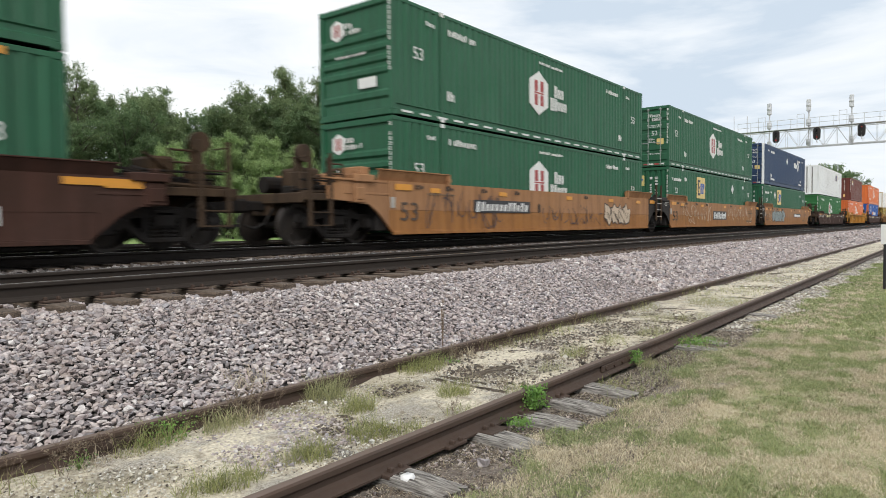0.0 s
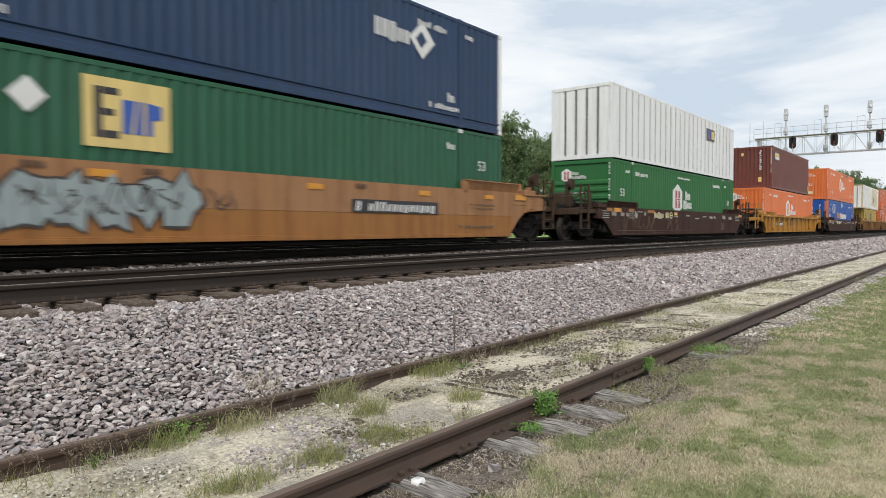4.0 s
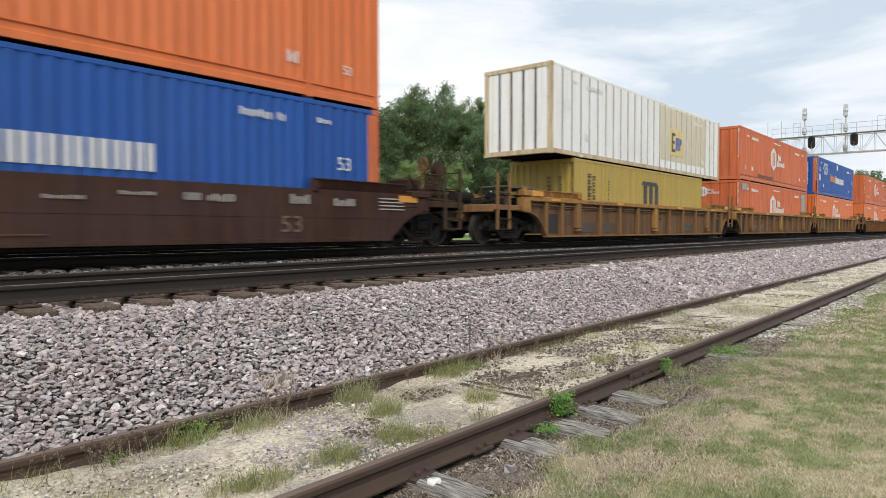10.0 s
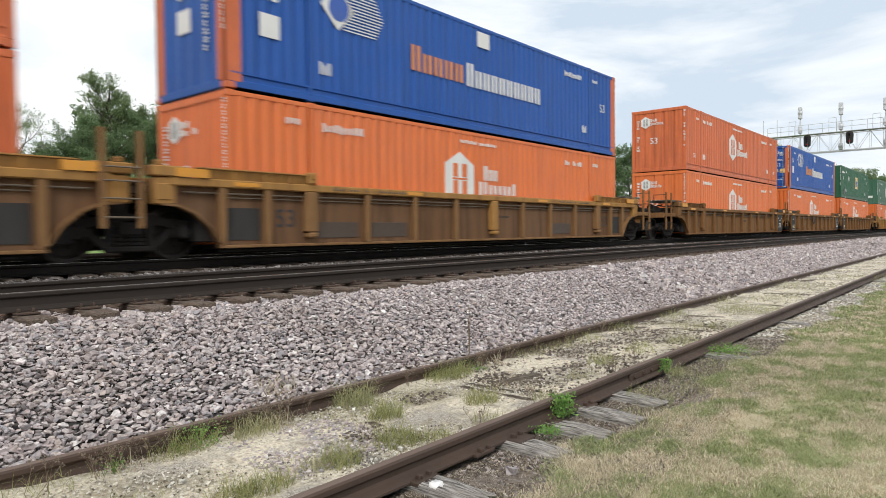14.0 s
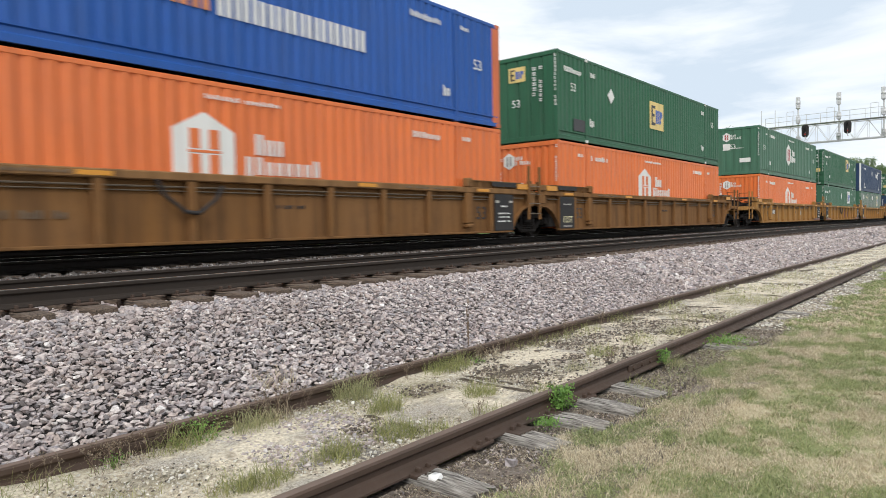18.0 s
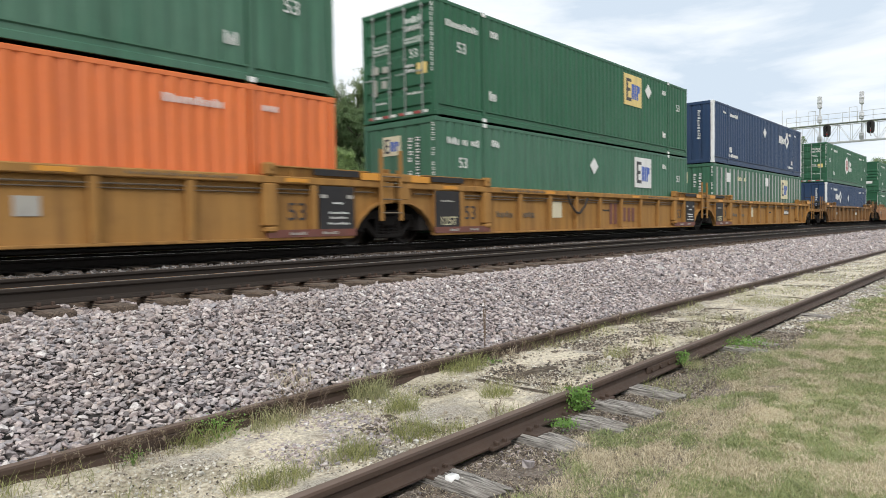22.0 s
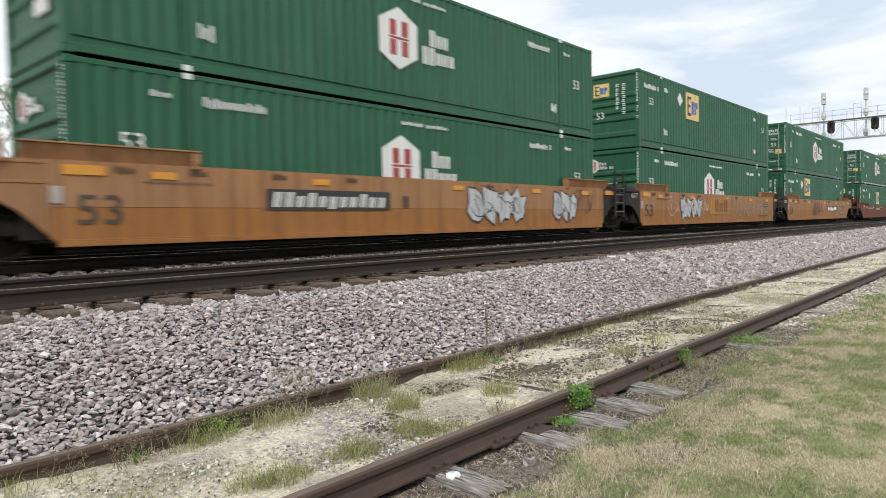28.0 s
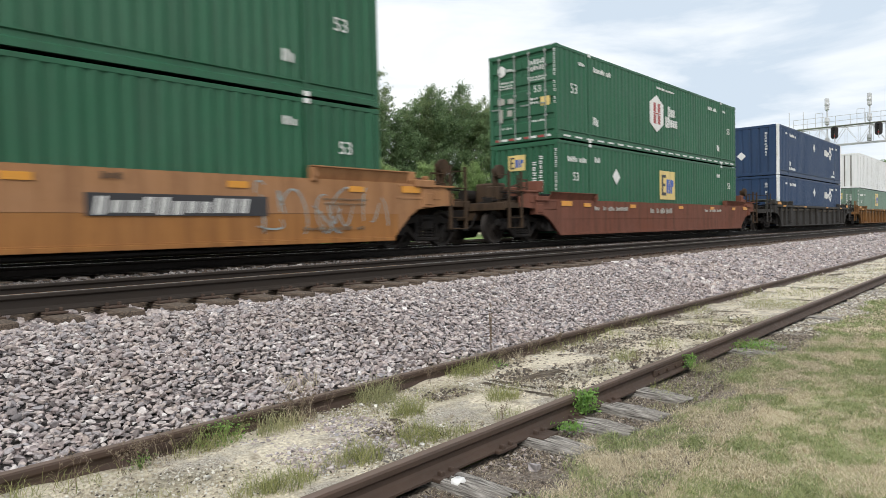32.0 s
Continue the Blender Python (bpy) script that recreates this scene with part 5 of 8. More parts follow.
def rib_post():
    return Shape().slab([(-0.05, 0.24), (0.05, 0.24), (0.075, 1.268), (-0.075, 1.268)], -1.50, -1.367)


def heavy_rib():
    """Broad bracket under the flange with a rounded foot."""
    return Shape().cbox(-0.15, 0.15, -1.535, -1.36, 0.46, 1.268, 0.02).cbox(-0.12, 0.12, -1.56, -1.36, 0.34, 0.45, 0.03)


def side_pipe():
    """Two air pipes in the recess under the flange."""
    return Shape().tube((-9.0, -1.43, 1.17), (9.0, -1.43, 1.17), 0.018, 6).tube((-8.2, -1.40, 1.10), (8.2, -1.40, 1.10), 0.012, 6)


def rib_lip():
    """Guide plates over the flange: a leaning plate with folds, and a bracket."""
    s = Shape().add([(x, y, z) for x in (-8.75, -6.2) for y, z in ((-1.44, 1.42), (-1.38, 1.42), (-1.49, 1.585), (-1.44, 1.60))],
                    [(0, 4, 6, 2), (1, 3, 7, 5), (0, 2, 3, 1), (4, 5, 7, 6), (2, 6, 7, 3), (0, 1, 5, 4)])
    for x in (-8.7, -8.05, -7.4, -6.8):
        s.cbox(x - 0.02, x + 0.02, -1.51, -1.42, 1.42, 1.59, 0.006)
    s.cbox(-8.8, -6.2, -1.525, -1.40, 1.588, 1.615, 0.006)
    return s.cbox(-6.40, -6.18, -1.56, -1.36, 1.42, 1.66, 0.03).tube((-6.29, -1.58, 1.58), (-6.29, -1.36, 1.58), 0.06, 8)


def end_post():
    """Box at the end of a side, over the truck, with its cap and a lashing lug."""
    s = Shape().cbox(-9.58, -9.20, -1.50, -1.24, 0.95, 1.40, 0.02).cbox(-9.62, -8.95, -1.54, -1.26, 1.42, 1.60, 0.02)
    s.cbox(-9.54, -9.30, -1.52, -1.49, 1.02, 1.30, 0.015)
    return s.cbox(-9.5, -9.38, -1.45, -1.3, 1.60, 1.70, 0.02)


def end_cap():
    """Round casting on the end of a side."""
    return Shape().rev([(0.0, -1.56), (0.13, -1.55), (0.17, -1.50), (0.17, -1.30)], -9.72, 1.40, 16)


def deck():
    s = Shape().cbox(-9.5, -8.45, -1.30, 1.30, 1.16, 1.30, 0.02)
    s.cbox(-8.75, -8.30, -1.35, 1.35, 0.30, 1.42, 0.02)
    for y in (-1.0, -0.35, 0.35, 1.0):
        s.box(-9.5, -8.8, y - 0.02, y + 0.02, 1.30, 1.36)
    return s


def platform():
    """Low end platform beyond the truck, with its sill."""
    s = Shape().cbox(-11.0, -9.5, -1.38, 1.38, 1.02, 1.08, 0.015)
    s.cbox(-11.0, -9.5, -1.43, -1.38, 0.98, 1.13, 0.012).cbox(-11.06, -10.98, -1.42, 1.42, 0.92, 1.14, 0.015)
    return s.cbox(-11.0, -9.6, -0.35, 0.35, 0.66, 1.0, 0.02)


def walkway():
    """Grating plate over the end, level with the guides, on brackets, with bright worn edges."""
    s = Shape().cbox(-10.15, -8.78, -1.32, -0.30, 1.655, 1.695, 0.008).cbox(-10.15, -8.78, -1.35, -1.32, 1.63, 1.70, 0.006)
    for i in range(9):
        y = -1.25 + 0.115 * i
        s.box(-10.1, -8.82, y, y + 0.03, 1.695, 1.712)
    for x in (-10.05, -9.45, -8.9):
        s.cbox(x - 0.03, x + 0.03, -1.28, -0.35, 1.60, 1.654, 0.006)
        s.cbox(x - 0.035, x + 0.035, -1.2, -1.13, 1.08, 1.60, 0.006)
    return s


def valve_gear():
    """Brake cylinder, reservoir, levers and pipes on the end platform."""
    s = Shape().tube((-10.7, 0.35, 1.38), (-9.8, 0.35, 1.38), 0.19, 14).tube((-9.9, -0.7, 1.28), (-9.6, -0.2, 1.45), 0.14, 12)
    s.tube((-10.9, -0.9, 1.2), (-9.0, -1.1, 1.4), 0.03, 6).tube((-10.7, -0.4, 1.3), (-8.9, -0.5, 1.55), 0.03, 6)
    s.cbox(-10.2, -9.9, -1.1, -0.75, 1.08, 1.34, 0.03).cbox(-10.85, -10.6, -0.9, -0.5, 1.08, 1.3, 0.02)
    s.tube((-10.9, -1.2, 1.42), (-9.3, -1.2, 1.42), 0.025, 6).tube((-10.6, -1.3, 1.3), (-9.5, -0.2, 1.3), 0.025, 6)
    s.cbox(-10.5, -9.6, -0.45, -0.05, 1.1, 1.2, 0.02)
    return s


def end_wing():
    """Side plate of a smooth car's end, carried out over the truck, with a window and a ledge."""
    s = Shape().slab([(-10.35, 1.02), (-9.46, 0.96), (-9.46, 1.44), (-10.0, 1.44), (-10.35, 1.30)], -1.46, -1.40)
    s.cbox(-10.38, -9.46, -1.50, -1.36, 1.44, 1.49, 0.008).cbox(-9.86, -9.62, -1.475, -1.45, 1.14, 1.34, 0.01)
    return s.cbox(-9.9, -9.5, -1.2, -0.5, 1.3, 1.62, 0.03).cbox(-9.2, -8.9, -1.30, -0.6, 1.47, 1.80, 0.02)


def brake_stand():
    """Upright stand with its chain box, pipes and rungs on the end platform."""
    s = Shape().cbox(-10.72, -10.42, -0.95, -0.55, 1.08, 1.62, 0.03).cbox(-10.66, -10.50, -0.85, -0.70, 1.62, 2.12, 0.02)
    s.tube((-10.58, -0.98, 2.02), (-10.58, -0.86, 2.02), 0.2, 16).tube((-10.2, -1.28, 1.08), (-10.2, -1.28, 1.92), 0.028, 6)
    s.tube((-9.75, -1.28, 1.08), (-9.75, -1.28, 1.82), 0.028, 6).tube((-10.2, -1.28, 1.80), (-9.75, -1.28, 1.80), 0.022, 6).tube((-10.2, -1.28, 1.58), (-9.75, -1.28, 1.58), 0.022, 6)
    s.tube((-10.55, -0.4, 1.3), (-9.5, -0.9, 1.75), 0.035, 6).tube((-10.9, -1.25, 1.15), (-9.6, -1.25, 1.2), 0.04, 6)
    return s.cbox(-10.3, -9.8, -0.6, 0.2, 1.1, 1.75, 0.05)


def floor_pan():
    s = Shape()
    for i in range(9):
        x = -8.0 + 2.0 * i
        s.box(x - 0.15, x + 0.15, -1.36, 1.36, 0.16, 0.225)
    return s.cbox(-8.2, 8.2, -0.35, 0.35, 0.05, 0.155, 0.01).cbox(-8.2, 8.2, -1.3, -1.1, 0.10, 0.158, 0.01).cbox(-8.2, 8.2, 1.1, 1.3, 0.10, 0.158, 0.01)


def coupler():
    s = Shape().cbox(-11.55, -10.9, -0.12, 0.12, 0.76, 0.98, 0.03)
    s.cbox(-11.75, -11.45, -0.18, 0.16, 0.72, 1.02, 0.05)
    return s


def air_hose():
    s = Shape()
    p = [(-11.0, -0.4, 0.82), (-11.25, -0.42, 0.5), (-11.5, -0.4, 0.38), (-11.75, -0.36, 0.46)]
    for a, b2 in zip(p, p[1:]):
        s.tube(a, b2, 0.03, 6)
    return s


def grab_post():
    """Upright hand post on the platform's corner, reaching down to the step."""
    return Shape().cbox(-0.045, 0.045, -1.47, -1.41, 0.42, 2.0, 0.01)


def step_rungs():
    s = Shape()
    for z in (0.44, 0.72, 1.45):
        s.cbox(-10.84, -10.26, -1.50, -1.41, z - 0.014, z + 0.014, 0.005)
    return s.tube((-10.85, -1.44, 1.9), (-10.85, -0.9, 1.9), 0.016, 6).tube((-10.85, -0.9, 1.1), (-10.85, -0.9, 1.9), 0.016, 6)


def joint_rungs():
    """Ladder rungs beside a shared truck."""
    s = Shape()
    for z in (0.72, 1.02, 1.30, 1.52):
        s.tube((-9.72, -1.58, z), (-9.12, -1.58, z), 0.016, 6)
    return s


def joint_gear():
    """Articulated connector and its levers between two cars."""
    s = Shape().cbox(-10.1, -9.4, -0.3, 0.3, 0.75, 1.15, 0.04).tube((-9.9, -1.15, 1.2), (-9.4, -1.15, 1.55), 0.035, 6)
    s.tube((-9.95, -0.9, 1.35), (-9.3, -1.1, 1.2), 0.03, 6).cbox(-9.95, -9.5, -1.2, -0.7, 0.98, 1.12, 0.02)
    return s.tube((-9.85, -1.3, 0.95), (-9.85, -1.3, 1.4), 0.03, 6)


def brake_wheel():
    s = Shape().rev([(0.20, -0.02), (0.24, -0.02), (0.24, 0.02), (0.20, 0.02), (0.20, -0.02)], 0, 0, 20)
    for k in range(5):
        a = k * math.pi * 0.4
        s.tube((0, 0, 0), (0.21 * math.cos(a), 0, 0.21 * math.sin(a)), 0.015, 5)
    s.tube((0, 0, -0.02), (0, 0, -0.95), 0.03, 6)
    return s


def side_frame():
    """Cast frame of a truck: two pedestals, a sagging belly, a spring window."""
    s = Shape()
    s.slab([(-1.18, 0.52), (-1.12, 0.68), (-0.62, 0.71), (-0.35, 0.80), (0.35, 0.80), (0.62, 0.71), (1.12, 0.68), (1.18, 0.52), (0.98, 0.50), (0.5, 0.60), (-0.5, 0.60), (-0.98, 0.50)], -1.10, -0.98)
    for sx in (-1, 1):
        s.slab([(sx * 0.98, 0.50), (sx * 0.80, 0.50), (sx * 0.40, 0.16), (sx * 0.34, 0.26), (sx * 0.70, 0.58)], -1.10, -0.98)
        s.slab([(sx * 0.30, 0.24), (sx * 0.40, 0.24), (sx * 0.40, 0.62), (sx * 0.30, 0.62)], -1.10, -0.98)
        s.cbox(sx * 0.89 - 0.14, sx * 0.89 + 0.14, -1.17, -0.98, 0.36, 0.62, 0.04)
        s.rev([(0.0, -1.24), (0.10, -1.24), (0.12, -1.2), (0.12, -1.1)], sx * 0.89, 0.48, 14)
    s.cbox(-0.42, 0.42, -1.12, -0.97, 0.15, 0.25, 0.025)
    s.cbox(-0.27, 0.27, -1.15, -1.08, 0.62, 0.76, 0.03)
    return s


def spring_group():
    """Three coil springs side by side in the window of the side frame."""
    s = Shape()
    for cx in (-0.18, 0.0, 0.18):
        prof = []
        for k in range(5):
            z = 0.25 + 0.07 * k
            prof += [(0.055, z), (0.082, z + 0.02), (0.082, z + 0.045), (0.055, z + 0.065)]
        n = 8
        m2 = len(prof)
        vs = [(cx + r * math.cos(6.2832 * i / n), -1.04 + r * math.sin(6.2832 * i / n), z) for i in range(n) for r, z in prof]
        s.add(vs, [(i * m2 + j, i * m2 + j + 1, ((i + 1) % n) * m2 + j + 1, ((i + 1) % n) * m2 + j) for i in range(n) for j in range(m2 - 1)])
    return s


def bolster():
    return Shape().cbox(-0.22, 0.22, -1.15, 1.15, 0.42, 0.72, 0.04).cbox(-0.16, 0.16, -0.25, 0.25, 0.7, 0.98, 0.03)


def wheel_set():
    """Two wheels on an axle, about y through the origin."""
    s = Shape()
    for sy in (-1, 1):
        prof = [(0.0, 0.80), (0.10, 0.80), (0.12, 0.74), (0.36, 0.69), (0.40, 0.785), (0.458, 0.785), (0.463, 0.70), (0.495, 0.665), (0.49, 0.645), (0.38, 0.65), (0.3, 0.62), (0.1, 0.60), (0.0, 0.60)]
        s.rev([(r, sy * y) for r, y in prof], 0, 0, 28)
        for k in range(3):
            a = k * 2.094
            s.tube((0.24 * math.cos(a), sy * 0.73, 0.24 * math.sin(a)), (0.24 * math.cos(a), sy * 0.76, 0.24 * math.sin(a)), 0.035, 6)
    s.tube((0, -1.02, 0), (0, 1.02, 0), 0.08, 10)
    return s


WHEELSETS = []


def truck(car, x):
    """A two-axle truck under a car, with turning wheelsets."""
    t = part("truck", painted("truck_bolster", bolster, GRIME), car, "grimy cast steel truck", (x, 0, 0))
    for sy in (0, 1):
        o = part("side_frame", painted("side_frame", side_frame, GRIME), t)
        o.rotation_euler = (0, 0, math.pi * sy)
        o = part("coil_spring", painted("coil_spring", spring_group, GRIME), t)
        o.rotation_euler = (0, 0, math.pi * sy)
    for k, wx in enumerate((-0.89, 0.89)):
        w = part("wheelset", painted("wheelset", wheel_set, WHEEL), t, "", (wx, 0, 0.463))
        WHEELSETS.append((w, k))


def scribble(w, h, seed, n=4):
    """Sprayed strokes, a few crossing arcs to a character, as flat ribbons on a side."""
    r = random.Random(seed)
    s = Shape()
    for i in range(n):
        cx = -w / 2 + w * (i + 0.5) / n
        for _ in range(r.choice((2, 3, 3, 4))):
            ax, az = 0.5 * w / n * r.uniform(0.35, 1.1), 0.5 * h * r.uniform(0.5, 1.0)
            px, pz, fx, fz = r.uniform(0, 6.28), r.uniform(0, 6.28), r.uniform(0.4, 1.5), r.uniform(0.7, 1.9)
            ox, oz = r.uniform(-0.15, 0.15) * w / n, r.uniform(-0.15, 0.15) * h
            span, k = r.uniform(1.6, 3.6), 14
            wd = r.uniform(0.008, 0.016) + 0.006 * h
            pts = [(cx + ox + ax * math.sin(px + fx * span * j / k), max(-h / 2, min(h / 2, oz + az * math.sin(pz + fz * span * j / k)))) for j in range(k + 1)]
            for j, ((x0, z0), (x1, z1)) in enumerate(zip(pts, pts[1:])):
                d = Vector((x1 - x0, z1 - z0))
                if d.length < 1e-4:
                    continue
                nrm = Vector((-d.y, d.x)).normalized() * wd * (0.6 + 0.4 * math.sin(math.pi * (j + 0.5) / k))
                s.add([(x0 + nrm.x, 0, z0 + nrm.y), (x0 - nrm.x, 0, z0 - nrm.y), (x1 - nrm.x, 0, z1 - nrm.y), (x1 + nrm.x, 0, z1 + nrm.y)], [(0, 1, 2, 3)])
    return s


def blob_letters(w, h, seed, n, grow):
    """Fat overlapping sprayed letters with pointed corners, as flat shapes."""
    r = random.Random(seed)
    s = Shape()
    for i in range(n):
        cx = -w / 2 + w * (i + 0.5) / n
        k = r.choice((9, 11, 13))
        a0 = r.uniform(0, 6.28)
        pts = []
        for j in range(k):
            a = 6.2832 * j / k
            q = (1.0 if j % 2 else 0.72) * r.uniform(0.7, 1.15)
            pts.append((cx + (0.74 * w / n * q + grow) * math.cos(a + 0.2 * math.sin(a0)), (0.5 * h * q + grow) * math.sin(a)))
        s.add([(cx, -0.0004 * i, 0.0)] + [(x, -0.0004 * i, z) for x, z in pts], [(0, 1 + j, 1 + (j + 1) % k) for j in range(k)])
    return s


def smark(car, name, me, x, z, y=-1.482, label=""):
    return part(name, me, car, label, (x, y, z))


def mirrored(build, k):
    """The shape of build(), turned to the other end of the car for k = 1."""
    src = build()
    return Shape().add([(-a if k else a, b2, d) for a, b2, d in src.v], src.f)


def well_car(x, style, mat, label, left=True, right=True, lip_mat=None, low_mat=None, web_mat=None, end_mat=None, panel=False, seed=1, tags=(), joined=False, brake=0, squat=1.0):
    """A container well car; left and right say at which ends it has a truck of its own; joined: its right truck also carries the next car."""
    c = tagged(new("well_car"), label, "rail car", "well cars of the freight train")
    c.location = (x, TRAIN_Y, TRAIN_Z)
    lip_mat = lip_mat or mat
    end_mat = end_mat or mat
    outer = (left, right and not joined)

    def twin(name, key, build, mt, k=0, both=True):
        for sy in ((0, 1) if both else (0,)):
            o = part(name, painted((key, k ^ sy), lambda: mirrored(build, k ^ sy), mt), c)
            o.rotation_euler = (0, 0, math.pi * sy)
            o.scale = (1, 1, squat)

    if style == "slab":
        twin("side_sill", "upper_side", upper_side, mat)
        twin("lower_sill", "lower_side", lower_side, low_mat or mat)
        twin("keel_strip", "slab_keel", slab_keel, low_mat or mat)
    else:
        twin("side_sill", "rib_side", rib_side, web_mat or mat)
        twin("keel_strip", "rib_keel", rib_keel, mat)
        twin("top_flange", "rib_flange", rib_flange, lip_mat)
        twin("air_pipe", "side_pipe", side_pipe, MARK_TARNISH)
        for sy in (0, 1):
            for px in (-8.3, -7.33, -4.71, -3.14, -1.57, *(() if web_mat else (0.0,)), 1.57, 3.14, 4.71, 7.33, 8.3):
                o = part("rib", painted("rib_post", rib_post, mat), c, "", (px, 0, 0))
                o.rotation_euler = (0, 0, math.pi * sy)
                o.scale = (1, 1, squat)
        for px in ((-6.29, 0.1, 6.29) if web_mat else (-6.29, 6.29)):
            o = part("bracket", painted("heavy_rib", heavy_rib, mat if px < 0 or px > 1 else lip_mat), c, "", (px, 0, 0))
            o.scale = (1, 1, squat)
    for k in (0, 1):
        own = outer[k]
        em = end_mat if own else (CHARCOAL if style == "slab" else mat)
        twin("end_box", "end_post", end_post, CHARCOAL if em is CHARCOAL else (lip_mat if style == "rib" else em), k)
        if style == "slab":
            twin("end_plate", "slab_end", slab_end, em, k)
        else:
            twin("wheel_arch", "arch_rim", arch_rim, mat, k)
        twin("guide_lip", style + "_lip", slab_lip if style == "slab" else rib_lip, lip_mat, k)
        part("end_deck", painted(("deck", k), lambda: mirrored(deck, k), GRIME), c)
        if (left, right)[k]:
            truck(c, -9.75 if k == 0 else 9.75)
        if own:
            for nm, fn, mt in (("coupler", coupler, GRIME), ("air_hose", air_hose, GRIME), ("platform", platform, end_mat if style == "rib" else GRIMY_BROWN), ("valve_gear", valve_gear, GRIME), ("step", step_rungs, GRIMY_BROWN)):
                part(nm, painted((nm, k), lambda: mirrored(fn, k), mt), c)
            for px in (-10.84, -10.26):
                part("hand_post", painted("grab_post", grab_post, end_mat if style == "rib" else GRIMY_BROWN), c, "", (-px if k else px, 0, 0))
            if style == "slab" and mat is not CAR_BROWN:
                part("end_wing", painted(("end_wing", k), lambda: mirrored(end_wing, k), em), c)
            if style == "slab":
                part("brake_stand", painted(("brake_stand", k), lambda: mirrored(brake_stand, k), GRIMY_BROWN), c)
            if mat is CAR_YELLOW:
                part("end_cap", painted(("end_cap", k), lambda: mirrored(end_cap, k), mat), c)
            if style == "rib":
                part("walkway", painted(("walkway", k), lambda: mirrored(walkway, k), GRIMY_STEEL), c)
        elif (left, right)[k]:
            part("joint_gear", painted(("joint_gear", k), lambda: mirrored(joint_gear, k), GRIME), c)
            part("ladder_rung", painted(("joint_rungs", k), lambda: mirrored(joint_rungs, k), MARK_TARNISH if seed > 17 or style == "rib" else MARK_GREY), c)
            for px in (-9.72, -9.12):
                o = part("hand_post", painted("grab_post", grab_post, mat if style == "rib" else (GRIMY_BROWN if seed < 10 else CHARCOAL)), c, "", (-px if k else px, -0.12, 0.12))
    part("floor_pan", painted("floor_pan", floor_pan, GRIME), c)
    if brake:
        o = part("brake_wheel", painted("brake_wheel", brake_wheel, CAR_TAN), c, "", (brake * 10.72, -0.25, 2.15))
        o.rotation_euler = (0, 0, radians(75))
    # stencils and reflectors along the near side
    y = -1.482 if style == "slab" else -1.374
    for px in ((-6.65, -3.4, 0.9, 4.4, 7.2) if style == "slab" and mat is not CAR_BROWN else ()):
        smark(c, "reflector", flat(0.42, 0.12, MARK_ORANGE), px, 1.32 * squat, y)
    if style == "rib":
        for px in (-7.8, -3.2, 2.6, 6.9):
            smark(c, "reflector", flat(0.55, 0.075, MARK_ORANGE), px, 1.345 * squat, -1.524)
        smark(c, "stencil_label", bars(0.7, 0.07, 9, seed, MARK_BLACK), 0.62, 0.85, -1.374)
        smark(c, "stencil_label", bars(2.3, 0.05, 26, seed, MARK_TARNISH), -4.6, 1.35, -1.524)
        smark(c, "stencil_label", bars(2.0, 0.05, 22, seed, MARK_TARNISH), 4.6, 1.35, -1.524)
    if panel:
        for k, px in ((0, -7.9), (1, 7.9)):
            if outer[k]:
                continue
            smark(c, "stencil_panel", flat(0.92, 1.02, BLACK_PANEL), px, 0.75, -1.506, "black panel with white stencils")
            if k:
                for zz, w in ((0.92, 0.3), (0.72, 0.6), (0.62, 0.5), (0.50, 0.66)):
                    smark(c, "stencil_label", bars(w, 0.045, 8, seed + 1, MARK_WHITE), px, zz, -1.516)
                for dx in (-0.34, 0.34):
                    smark(c, "stencil_label", flat(0.16, 0.07, MARK_GREY), px + dx, 1.05, -1.516)
            else:
                smark(c, "rating_stencil", numeral_mesh("125T", 0.30, MARK_CREAM), px + 0.02, 0.52, -1.516, "stencilled load rating 125T")
                smark(c, "stencil_label", bars(0.6, 0.05, 8, seed + 2, MARK_GREY), px, 0.32, -1.516)
                smark(c, "stencil_label", bars(0.5, 0.05, 6, seed + 1, MARK_GREY), px, 1.02, -1.516)
            smark(c, "end_guard", flat(1.2, 0.13, BLACK_PANEL), px, 1.53, -1.536, "black painted flange")
            if panel == 2:
                smark(c, "handling_patch", flat(2.2, 0.15, MARK_RUST), px + (0.6 if px < 0 else -0.6), 0.31, -1.518, "dull red patch")
                for dx in (-0.4, 0.4):
                    smark(c, "stencil_label", bars(0.4, 0.06, 6, seed, MARK_GREY), px + dx + (0.6 if px < 0 else -0.6), 0.31, -1.528)
    if style == "slab" and not left:
        smark(c, "rating_stencil", numeral_mesh("125 T", 0.22, MARK_WHITE), -8.92, 1.30, -1.482, "stencilled load rating 125 T")
    if style == "rib":
        smark(c, "size_numeral", numeral_mesh("53", 0.50, MARK_BLACK), 7.0, 0.72, -1.372, "stencilled numeral 53")
        smark(c, "size_numeral", numeral_mesh("53", 0.50, MARK_BLACK), -6.85, 0.72, -1.372, "stencilled numeral 53")
    smark(c, "reflector", flat(0.62, 0.15, MARK_ORANGE), 8.85, squat * (1.50 if style == "rib" else 1.36), -1.546 if style == "rib" else -1.486)
    smark(c, "reflector", flat(0.62, 0.15, MARK_ORANGE), -8.9 if style == "rib" else -7.9, squat * (1.50 if style == "rib" else 1.36), -1.546 if style == "rib" else -1.486)
